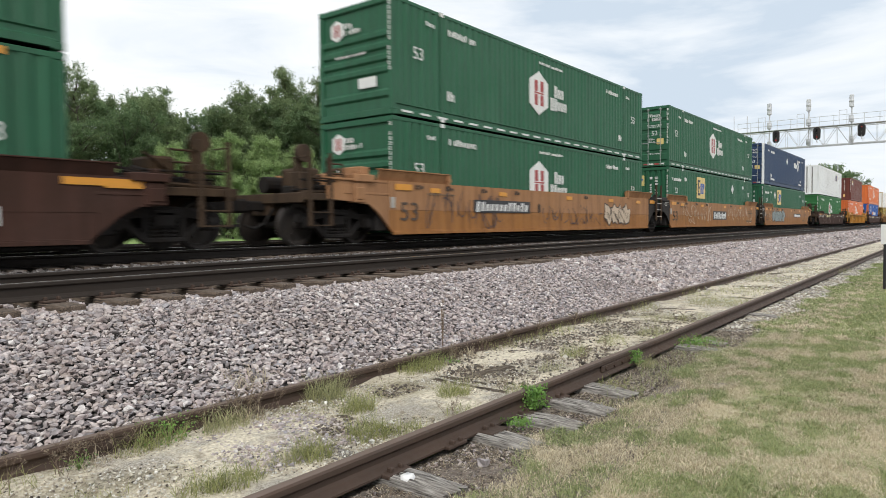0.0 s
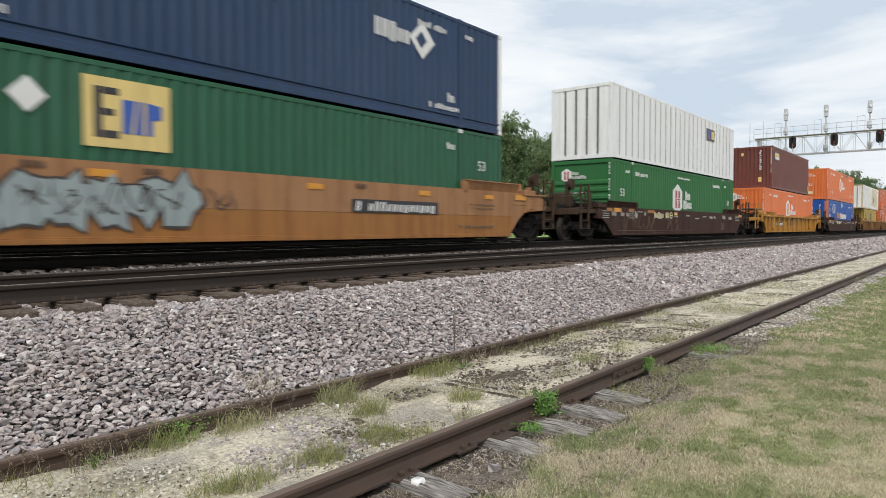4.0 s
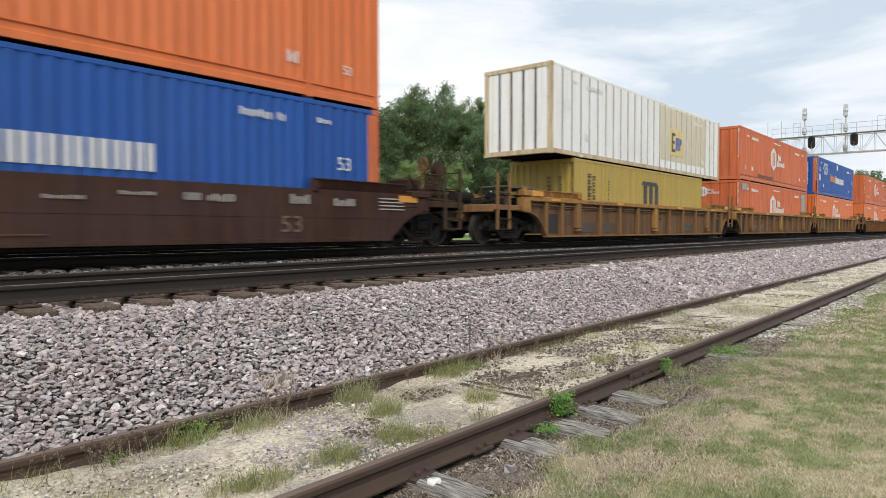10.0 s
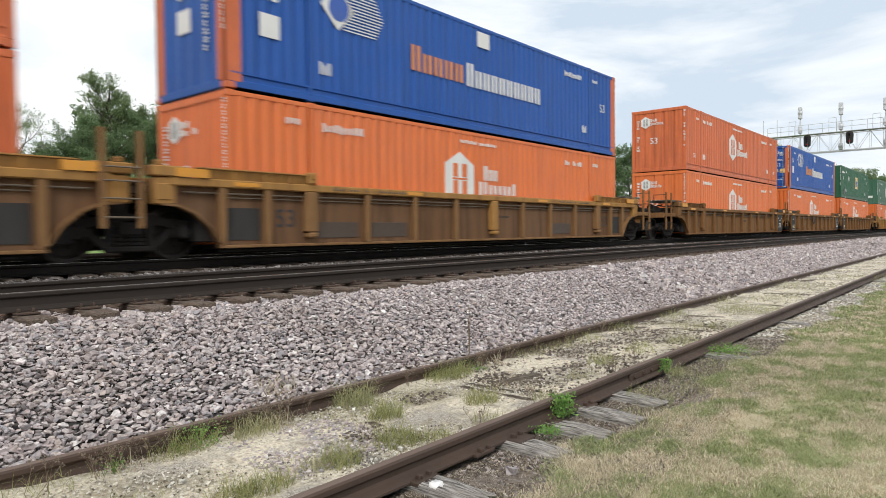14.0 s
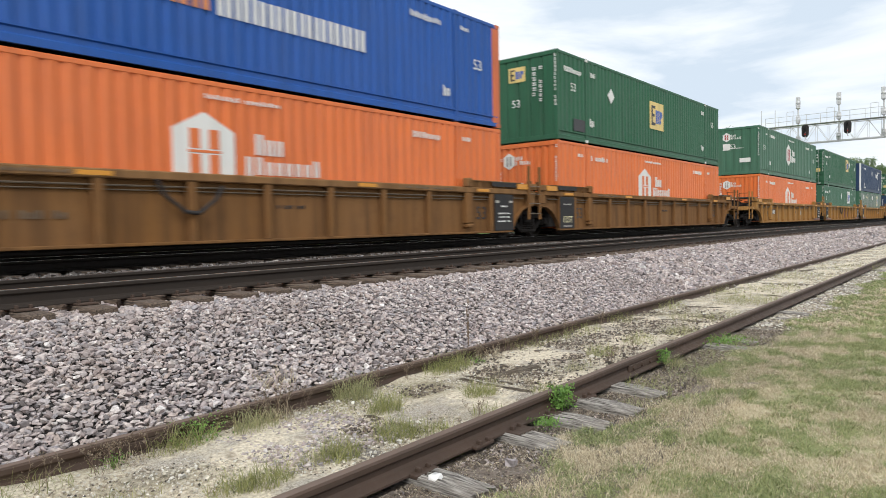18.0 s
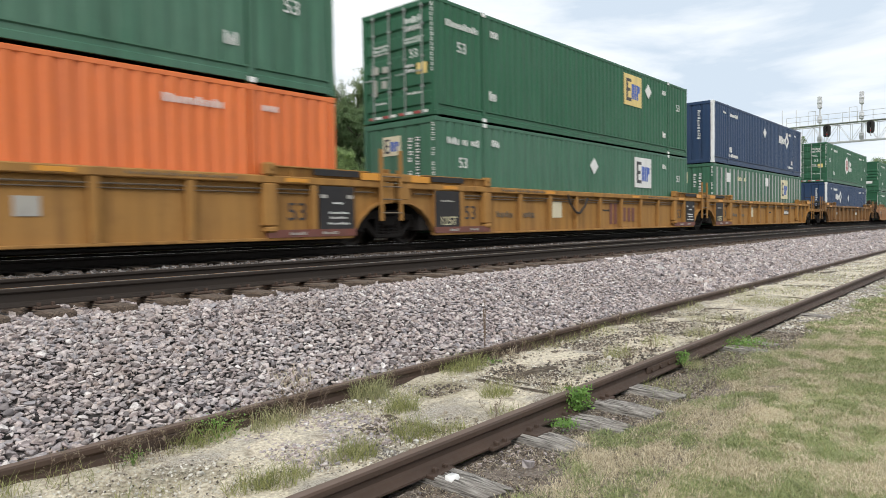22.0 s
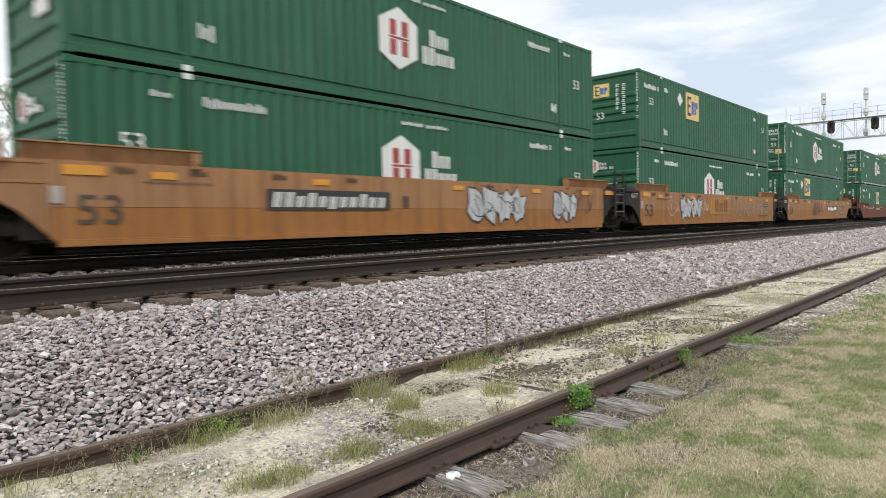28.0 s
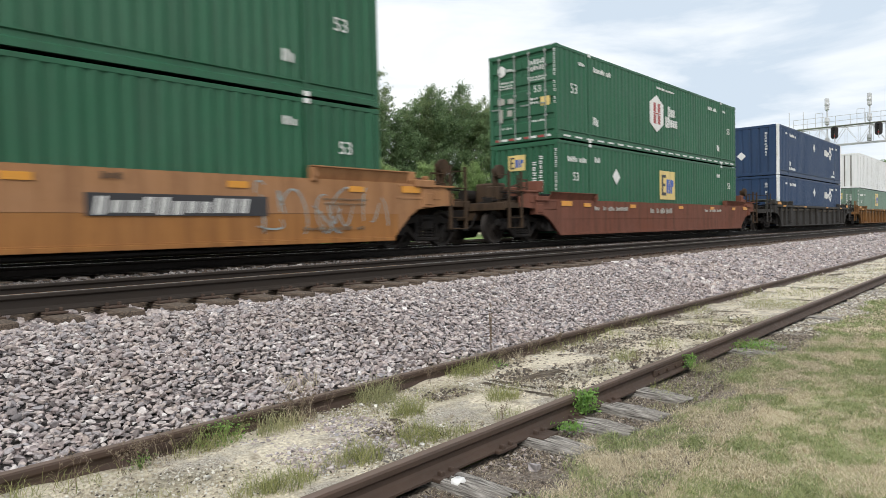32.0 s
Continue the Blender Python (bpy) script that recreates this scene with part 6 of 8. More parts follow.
    for t in tags:
        kind, px, pz, w, hh, mt = t
        pz *= squat
        if kind == "spray":
            smark(c, "spray_lettering", painted(("spray", w, hh, int(px * 7) + seed), lambda: scribble(w, hh, int(px * 7) + seed, max(2, int(w / 0.6))), mt), px, pz, y, "sprayed scribble")
        elif kind == "cable":
            cb = Shape()
            pts = [(-0.62, 0.30), (-0.5, 0.05), (-0.12, -0.24), (0.12, -0.26), (0.45, -0.02), (0.6, 0.22)]
            for (xa, za), (xb, zb) in zip(pts, pts[1:]):
                cb.tube((xa, 0, za), (xb, 0, zb), 0.035, 8)
            smark(c, "hanging_cable", painted("hanging_cable", lambda: cb, BLACK_PANEL), px, pz, -1.54, "slack black cable loop")
        elif kind == "piece":
            n = max(3, int(w / 0.55))
            smark(c, "spray_lettering", painted(("piece", w, hh, seed, 1), lambda: blob_letters(w, hh, seed, n, 0.055), SPRAY_BLACK), px, pz, y, "sprayed letters with dark outlines")
            smark(c, "spray_lettering", painted(("piece", w, hh, seed, 0), lambda: blob_letters(w, hh, seed, n, 0.0), mt), px, pz, y - 0.006, "sprayed silver letters")
            smark(c, "spray_lettering", painted(("strokes", w, hh, seed), lambda: scribble(w * 0.9, hh * 0.55, seed, n), SPRAY_BLACK), px, pz, y - 0.014, "thin dark sprayed strokes")
        elif kind == "num":
            o = smark(c, "size_numeral", numeral_mesh("53", hh, mt), px, pz, y, "stencilled numeral 53")
            o.scale = (1.32, 1, 1.12)
        elif kind == "chars":
            smark(c, "stencil_label", bars(w, hh, max(2, round(w / (0.92 * hh))), seed, mt, 0.2 if mt is MARK_WHITE and style == "slab" else 0.0), px, pz, y - 0.008, "bold white character bars")
        elif kind == "lines":
            for q in range(4):
                smark(c, "stencil_label", flat(w, 0.028, mt), px, pz - 0.12 + 0.08 * q, y)
        elif kind == "disc":
            smark(c, "stencil_label", painted(("disc", w), lambda: Shape().rev([(w * 0.36, -0.006), (w * 0.5, -0.006), (w * 0.5, 0.004)], 0, 0, 18).box(-w * 0.3, w * 0.3, -0.006, 0.004, -0.03, 0.03), mt), px, pz, y, "round stencilled emblem")
        elif kind == "bars":
            smark(c, "stencil_label", bars(w, hh * 0.8, max(3, int(w / 0.11)), seed, mt), px, pz, y - 0.006)
        else:
            smark(c, "stencil_label", flat(w, hh, mt), px, pz, y)
    return c


MOVERS = []


def unit(x, car, top, bottom, top_x=None, bottom_x=None):
    """One car with its two containers, given as keyword sets."""
    MOVERS.append(well_car(x, **car))
    MOVERS.append(container(x if bottom_x is None else bottom_x, 0, **bottom))
    MOVERS.append(container(x if top_x is None else top_x, 1, **top))


def slab_car(mat, label, left=True, right=True, seed=1, **kw):
    return dict(style="slab", mat=mat, label=label, left=left, right=right, seed=seed, **kw)


def rib_car(mat, label, left=True, right=True, seed=1, **kw):
    return dict(style="rib", mat=mat, label=label, left=left, right=right, seed=seed, **kw)


def green_hub(seed, end="ribs", mat=None, **kw):
    return dict(mat=mat or GREEN, label="dark green corrugated container with a white hexagon emblem", end=end, marks="hub", seed=seed, **kw)


def green_emp(seed, end="doors", mat=None, logo=(0, 2.05), placards=(), **kw):
    return dict(mat=mat or GREEN, label="green corrugated container with a square emblem and diamond placards", end=end, marks="emp", seed=seed, logo=logo, placards=placards, **kw)


def orange_hub(seed, end="vert", mat=None, **kw):
    return dict(mat=mat or ORANGE, label="orange corrugated container with a white hexagon emblem", end=end, marks="hub_plain", seed=seed, **kw)


def navy_umax(seed, end="doors", logo=(3.8, 2.0), placards=((0.0, 2.1),)):
    return dict(mat=NAVY, label="navy blue corrugated container with white corner posts", end=end, marks="umax", seed=seed, post_mat=WHITE, logo=logo, placards=placards)


def blue_pacer(seed, end="plain"):
    return dict(mat=BLUE, label="blue corrugated container with orange corner posts and block lettering", end=end, marks="pacer", seed=seed, post_mat=ORANGE_OLD)


OR_LABEL = "sun-faded orange well car with smooth sides and sprayed scribbles"
BR_LABEL = "dark brown well car with smooth sides and white stencils"
GO_LABEL = "dusty gold well car with ribbed sides and black stencil panels"
RU_LABEL = "rusty brown well car with ribbed sides"
NUM = ("num", -7.68, 0.74, 0, 0.58, MARK_SOOT)


DARK_BOXES = [("flat", px, 0.62, 0.74, 0.6, CAR_GREY) for px in (-7.82, 7.82)] + [("flat", px, 0.50, 1.15, 0.33, MARK_SOOT) for px in (-5.5, -3.93, 3.93)]


def name_plate(x, z, w, h):
    """Bold white character bars on a black plate."""
    return (("flat", x, z, w, h, MARK_BLACK), ("chars", x, z, w - 0.22, h * 0.72, MARK_WHITE))


FEC_MARKS = (("chars", -3.35, 1.21, 1.75, 0.25, MARK_CREAM), ("disc", -2.2, 1.21, 0.3, 0, MARK_CREAM), ("flat", -4.55, 1.36, 0.75, 0.13, MARK_DULL), ("flat", -8.6, 1.36, 0.5, 0.13, MARK_DULL), ("flat", -6.6, 1.38, 0.5, 0.12, MARK_DULL), ("flat", -1.62, 1.3, 0.34, 0.13, MARK_YELLOW),
             ("lines", -9.0, 1.15, 0.7, 0, MARK_GREY), ("lines", -6.55, 1.16, 0.5, 0, MARK_GREY), ("bars", -8.2, 1.2, 0.4, 0.22, MARK_GREY), ("bars", -7.45, 1.2, 0.3, 0.2, MARK_GREY), ("bars", -6.98, 1.18, 0.26, 0.2, MARK_GREY), ("bars", -6.12, 1.2, 0.26, 0.34, MARK_GREY), ("bars", -5.7, 1.33, 0.55, 0.06, MARK_GREY),
             ("disc", -5.2, 1.24, 0.18, 0, MARK_GREY), ("bars", -1.6, 1.16, 0.5, 0.07, MARK_GREY), ("bars", 0.0, 1.24, 0.5, 0.09, MARK_GREY), ("bars", 1.34, 1.1, 0.6, 0.08, MARK_GREY), ("bars", 2.45, 1.22, 0.6, 0.08, MARK_GREY), ("bars", 3.73, 1.2, 1.0, 0.16, MARK_GREY), ("bars", 5.7, 1.24, 0.5, 0.24, MARK_GREY),
             ("bars", 6.87, 1.2, 0.6, 0.2, MARK_GREY), ("lines", 8.3, 1.2, 0.8, 0, MARK_GREY), ("num", 5.5, 0.62, 0, 0.42, MARK_TARNISH), ("flat", -3.4, 0.42, 9.0, 0.012, MARK_TARNISH))


TOP_LABELS = tuple(("bars", px, 1.39, 0.34, 0.13, MARK_SOOT) for px in (-7.3, -6.05, -4.4, -2.6, 2.2))
PALE_DUST = (("bars", -6.4, 1.22, 1.2, 0.05, MARK_TARNISH), ("flat", -8.3, 0.98, 0.16, 0.26, MARK_GREY))


def end_plates():
    """The dark painted ends of a smooth car, with a pale tag."""
    return (*TOP_LABELS, *PALE_DUST, ("bars", 6.9, 1.1, 1.2, 0.05, MARK_TARNISH), ("bars", 6.9, 1.0, 1.1, 0.05, MARK_TARNISH), ("bars", 6.6, 0.5, 1.6, 0.09, MARK_TARNISH))


unit(-3.5, slab_car(CAR_BROWN, BR_LABEL, squat=0.84, seed=1, tags=(("flat", 6.9, 0.72, 0.28, 0.28, MARK_WHITE), ("bars", 5.6, 1.3, 1.4, 0.12, MARK_GREY), ("bars", 4.4, 0.95, 0.9, 0.1, MARK_GREY), ("flat", 8.4, 1.38, 1.0, 0.12, MARK_ORANGE), ("bars", 3.0, 1.3, 1.2, 0.14, MARK_GREY))), green_hub(1), green_hub(2, patches=((7.0, 2.78, 0.5, 0.12, MARK_ORANGE),)))
unit(20.15, slab_car(CAR_ORANGE, OR_LABEL, joined=True, low_mat=CAR_ORANGE_SHADE, left=True, right=True, seed=2, tags=(NUM, *TOP_LABELS, *PALE_DUST, ("spray", -5.2, 0.85, 3.6, 1.05, SPRAY_DARK), *name_plate(-3.38, 0.95, 3.1, 0.36), ("chars", -1.25, 0.95, 0.2, 0.24, MARK_SOOT), ("spray", 0.6, 0.75, 3.4, 0.7, SPRAY_DARK), ("spray", 3.0, 0.6, 2.4, 0.4, SPRAY_DARK), ("piece", 5.0, 0.78, 2.4, 0.85, SPRAY))), green_hub(3, dashed=True), green_hub(4))
unit(39.75, slab_car(CAR_ORANGE, OR_LABEL, joined=True, low_mat=CAR_ORANGE_SHADE, left=False, right=True, seed=3, tags=(NUM, *end_plates(), *name_plate(-0.1, 0.82, 2.65, 0.48), ("spray", -5.5, 1.05, 2.2, 0.75, SPRAY), ("spray", -5.2, 0.55, 1.1, 0.34, SPRAY), ("spray", -3.7, 0.85, 1.0, 0.5, SPRAY), ("spray", -2.4, 0.95, 1.5, 1.0, SPRAY), ("spray", 3.9, 0.95, 4.6, 0.8, SPRAY), ("spray", 6.6, 0.8, 1.6, 0.8, SPRAY))), green_hub(5, "doors", dashed=True), green_emp(6, "vert", logo=(-3.1, 2.05), placards=((3.2, 2.2),)))
unit(59.3, slab_car(CAR_ORANGE, OR_LABEL, low_mat=CAR_ORANGE_SHADE, left=False, right=True, seed=4, tags=(NUM, *end_plates(), *name_plate(3.42, 0.95, 3.0, 0.3), ("piece", -3.9, 0.88, 4.3, 1.05, SPRAY_BLUE), ("spray", -6.75, 0.85, 1.1, 0.8, SPRAY), ("spray", -1.5, 0.95, 0.9, 0.6, SPRAY_DARK))), navy_umax(7), green_emp(8, "vert", logo=(-2.9, 2.08), placards=((-4.4, 2.2),)))
unit(82.95, slab_car(CAR_BROWN, BR_LABEL, squat=0.84, seed=5, tags=(*FEC_MARKS, ("spray", -5.7, 0.72, 3.2, 0.8, SPRAY_RUST), ("spray", -2.0, 0.72, 1.7, 0.9, SPRAY_RUST))),
     dict(mat=WHITE, label="white panelled container with a small dark emblem", end="plain", marks="white", seed=9, smooth=True, posts=False, patches=((3.85, 2.12, 1.3, 0.62, MARK_TARNISH), (3.6, 2.12, 0.3, 0.5, MARK_BLUE), (4.1, 2.12, 0.4, 0.4, MARK_YELLOW))), green_hub(10, "ribs", GREEN_LEAF))
unit(106.25, rib_car(CAR_YELLOW, "yellow well car with ribbed sides and end platforms", squat=0.94, seed=6, tags=(*name_plate(-4.1, 0.8, 2.1, 0.3), ("bars", -0.66, 0.85, 0.5, 0.4, MARK_TARNISH), ("flat", 4.9, 0.85, 0.3, 0.26, MARK_GREY))),
     dict(mat=MAROON, label="maroon corrugated container with a small striped emblem", L=12.192, end="vert", posts=False, marks="maroon", seed=11, patches=((-4.86, 2.28, 1.3, 0.62, MARK_BLACK), (-4.86, 2.36, 1.2, 0.22, MARK_YELLOW), (-4.86, 2.12, 1.2, 0.2, MARK_WHITE), (5.75, 0.5, 0.22, 0.4, MARK_YELLOW))), orange_hub(12))
unit(129.93, slab_car(CAR_BROWN, BR_LABEL, squat=0.84, seed=7, brake=1, tags=FEC_MARKS), orange_hub(13, "vert", patches=((0.35, 2.72, 0.5, 0.2, MARK_TARNISH), (2.6, 2.72, 1.4, 0.2, MARK_TARNISH))), blue_pacer(14, "plain"))
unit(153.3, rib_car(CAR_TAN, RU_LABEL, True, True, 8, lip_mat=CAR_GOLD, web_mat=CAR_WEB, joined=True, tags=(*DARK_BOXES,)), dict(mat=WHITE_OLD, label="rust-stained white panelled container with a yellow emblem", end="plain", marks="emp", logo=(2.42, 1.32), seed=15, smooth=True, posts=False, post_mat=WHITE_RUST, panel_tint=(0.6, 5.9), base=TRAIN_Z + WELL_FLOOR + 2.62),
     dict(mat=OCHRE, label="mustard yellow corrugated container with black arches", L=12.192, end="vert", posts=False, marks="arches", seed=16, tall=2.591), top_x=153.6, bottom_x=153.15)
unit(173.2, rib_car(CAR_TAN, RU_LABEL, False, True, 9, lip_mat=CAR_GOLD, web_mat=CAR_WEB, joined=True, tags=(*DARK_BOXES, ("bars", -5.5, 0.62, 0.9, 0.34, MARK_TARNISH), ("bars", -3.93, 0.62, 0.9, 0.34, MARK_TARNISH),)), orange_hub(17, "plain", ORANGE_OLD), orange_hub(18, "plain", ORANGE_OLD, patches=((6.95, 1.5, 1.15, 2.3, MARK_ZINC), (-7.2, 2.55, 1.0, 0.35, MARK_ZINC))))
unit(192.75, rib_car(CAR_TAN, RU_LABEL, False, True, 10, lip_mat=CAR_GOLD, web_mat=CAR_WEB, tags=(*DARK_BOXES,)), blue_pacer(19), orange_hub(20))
unit(216.2, rib_car(CAR_RUST, RU_LABEL, True, True, 11, panel=1, joined=True), orange_hub(21, "plain", ORANGE_OLD), orange_hub(22, "plain"))
unit(235.7, rib_car(CAR_RUST, RU_LABEL, False, True, 12, panel=1, joined=True, lip_mat=CAR_TAN, tags=(("cable", -1.6, 0.98, 0, 0, None), ("bars", -4.0, 0.7, 0.9, 0.16, MARK_TARNISH))), blue_pacer(23, "doors"), orange_hub(24))
unit(255.1, rib_car(CAR_RUST, RU_LABEL, False, True, 13, panel=1), green_emp(25, "plain", logo=(0.07, 1.62), placards=((-4.2, 1.87),), patches=((-6.64, 0.56, 0.8, 0.4, MARK_BLACK),)), orange_hub(26))
unit(279.0, rib_car(CAR_GOLD, RU_LABEL, True, True, 14, panel=2, joined=True, lip_mat=CAR_GOLD, tags=(*name_plate(-5.5, 0.85, 1.4, 0.3), ("flat", 2.26, 0.8, 0.35, 0.3, MARK_GREY))), green_hub(27, "plain", GREEN_OLD, pitch=0.5), orange_hub(28))
unit(298.3, rib_car(CAR_GOLD, GO_LABEL, False, True, 15, panel=2, joined=True, tags=(("cable", -1.6, 1.0, 0, 0, None), ("chars", 1.84, 0.78, 2.1, 0.66, MARK_RUST), ("flat", -2.6, 0.85, 0.55, 0.5, MARK_BEIGE), ("bars", -5.4, 0.7, 0.9, 0.2, MARK_TARNISH), ("bars", -4.3, 0.7, 0.9, 0.2, MARK_TARNISH))), green_emp(29, "doors", logo=(2.87, 2.1), placards=((4.2, 2.25),)), green_emp(30, "plain", GREEN_OLD, logo=(3.7, 2.05), logo_back=MARK_WHITE, placards=((-0.1, 2.1),)))
unit(317.7, rib_car(CAR_GOLD, GO_LABEL, False, True, 16, panel=2, tags=(*name_plate(4.3, 0.85, 1.6, 0.26), ("flat", -2.6, 0.85, 0.5, 0.5, MARK_BEIGE), ("bars", -5.4, 0.7, 0.9, 0.2, MARK_TARNISH), ("bars", -4.3, 0.7, 0.9, 0.2, MARK_TARNISH), ("flat", 7.8, 0.7, 0.5, 0.45, MARK_SOOT))), navy_umax(31, "plain"), green_emp(32, "plain", GREEN_OLD, logo=(4.0, 2.0), logo_back=MARK_CREAM, placards=((-1.0, 1.0),), stripes=True))
unit(341.3, rib_car(CAR_TAN, RU_LABEL, seed=17, tags=(("chars", -5.25, 0.85, 1.35, 0.2, MARK_GREY), ("chars", 2.9, 0.85, 1.5, 0.2, MARK_WHITE))), green_hub(33, "doors"), navy_umax(34, "plain", logo=(-4.1, 1.9), placards=((-0.2, 1.84),)))
unit(364.32, slab_car(CAR_ORANGE, OR_LABEL, joined=True, low_mat=CAR_ORANGE_SHADE, left=True, right=True, seed=18, tags=(NUM, *TOP_LABELS, *PALE_DUST, *name_plate(-3.1, 0.96, 3.2, 0.40), ("chars", -1.0, 0.96, 0.22, 0.26, MARK_SOOT), ("piece", 2.5, 0.88, 2.5, 1.05, SPRAY_SILVER), ("piece", 5.95, 0.88, 1.3, 1.0, SPRAY_SILVER), ("spray", 7.2, 1.0, 1.4, 0.8, SPRAY_DARK))), green_hub(35, "ribs"), green_hub(36, "ribs"))
unit(384.0, slab_car(CAR_ORANGE, OR_LABEL, joined=True, low_mat=CAR_ORANGE_SHADE, left=False, right=True, seed=19, tags=(NUM, *end_plates(), ("spray", -5.3, 0.96, 1.2, 0.8, SPRAY), ("piece", -3.5, 0.9, 2.25, 1.0, SPRAY_SILVER), ("spray", -1.9, 0.95, 0.9, 0.7, SPRAY), ("flat", -0.1, 0.95, 2.5, 0.7, CAR_YELLOW), ("chars", 0.1, 0.98, 1.75, 0.55, MARK_RUST), ("spray", 3.2, 0.9, 2.6, 0.8, SPRAY_BLUE), ("spray", 6.0, 0.85, 2.6, 0.7, SPRAY_BLUE))), green_emp(37, "ribs", logo=(-2.9, 2.05), placards=((-4.25, 2.2),)), green_hub(38, "ribs"))
unit(403.85, slab_car(CAR_ORANGE, OR_LABEL, low_mat=CAR_ORANGE_SHADE, left=False, right=True, seed=20, tags=(NUM, *end_plates(), ("spray", -1.1, 0.88, 3.1, 1.0, SPRAY_BLACK), ("spray", -1.0, 0.88, 2.6, 0.8, SPRAY_BLACK), ("spray", 5.6, 0.85, 2.2, 1.1, SPRAY_BLUE), ("spray", 7.3, 0.9, 1.6, 1.0, SPRAY_BLUE), *name_plate(3.4, 0.93, 3.2, 0.36))), green_hub(39, "doors"), green_emp(40, "vert", logo=(-3.1, 2.08), placards=((-4.5, 2.2),)))
unit(427.4, slab_car(CAR_RED, "dusty red-brown well car with smooth sides", squat=0.84, seed=21, tags=(("bars", -5.0, 1.2, 2.4, 0.16, MARK_GREY), ("bars", -1.0, 1.15, 2.0, 0.24, MARK_GREY), ("bars", 4.5, 1.2, 2.0, 0.14, MARK_GREY))), green_hub(41, "doors", dashed=True), green_emp(42, "vert", logo=(0.0, 1.75), placards=((-4.3, 1.9),)))
unit(450.9, rib_car(CAR_GREY, "dark grey well car with ribbed sides", seed=22), navy_umax(43, "plain"), navy_umax(44, "plain"))
unit(474.0, rib_car(CAR_RUST, RU_LABEL, seed=23), dict(mat=WHITE, label="white panelled container on a rusty car", end="plain", marks="white", seed=45, smooth=True, posts=False), dict(mat=GREEN_PALE, label="pale green corrugated container on a rusty car", end="plain", marks="emp", seed=46))

# ---- signal bridge ----
GX = 92.0
bridge = tagged(new("signal_bridge"), "galvanised lattice signal bridge spanning the main tracks", "signal bridge")
bridge.location = (GX, 0, 0)
Y0, Y1 = -2.0, 22.4
for dx in (-0.6, 0.6):
    for z, r in ((10.4, 0.065), (12.55, 0.055)):
        solid("chord", Shape().cbox(dx - r, dx + r, Y0, Y1, z - r, z + r, 0.02), STEEL, bridge)
    n = 18
    for i in range(n):
        a, b2 = Y0 + (Y1 - Y0) * i / n, Y0 + (Y1 - Y0) * (i + 1) / n
        solid("lattice_bar", Shape().tube((dx, a, 10.4 if i % 2 else 12.55), (dx, b2, 12.55 if i % 2 else 10.4), 0.026, 6).tube((dx, a, 10.4), (dx, a, 12.55), 0.024, 6), STEEL, bridge)
wk = Shape().box(-1.3, -0.6, Y0, Y1, 12.58, 12.62)
solid("walkway", wk, STEEL, bridge)
hr = Shape()
for z in (13.15, 13.75):
    hr.tube((-1.3, Y0, z), (-1.3, Y1, z), 0.03, 6)
for i in range(17):
    y = Y0 + (Y1 - Y0) * i / 16
    hr.tube((-1.3, y, 12.6), (-1.3, y, 13.75), 0.03, 6)
solid("handrail", hr, STEEL, bridge)
for y in (-1.6, 22.0):
    for dx in (-0.6, 0.6):
        solid("column", Shape().cbox(dx - 0.14, dx + 0.14, y - 0.14, y + 0.14, -0.3, 12.6, 0.02), STEEL, bridge)
    for k in range(8):
        solid("column_brace", Shape().tube((-0.6, y, 0.3 + 1.5 * k), (0.6, y, 1.8 + 1.5 * k), 0.05, 6), STEEL, bridge)
for y, top in ((23.2, 15.0), (21.6, 14.9)):
    solid("whip_post", Shape().tube((0, y, 12.0), (0, y, top), 0.04, 6).tube((0, 21.5, 12.5), (0, 23.3, 12.5), 0.04, 6), STEEL, bridge)


def signal_head():
    s = Shape()
    n = 20
    pts = []
    for i in range(n):
        a = 2 * math.pi * i / n
        pts.append((0.50 * math.cos(a), 0.42 * math.sin(a) + (0.52 if math.sin(a) >= 0 else -0.52)))
    return Shape().slab([(x, z) for x, z in pts], -0.05, 0.05)


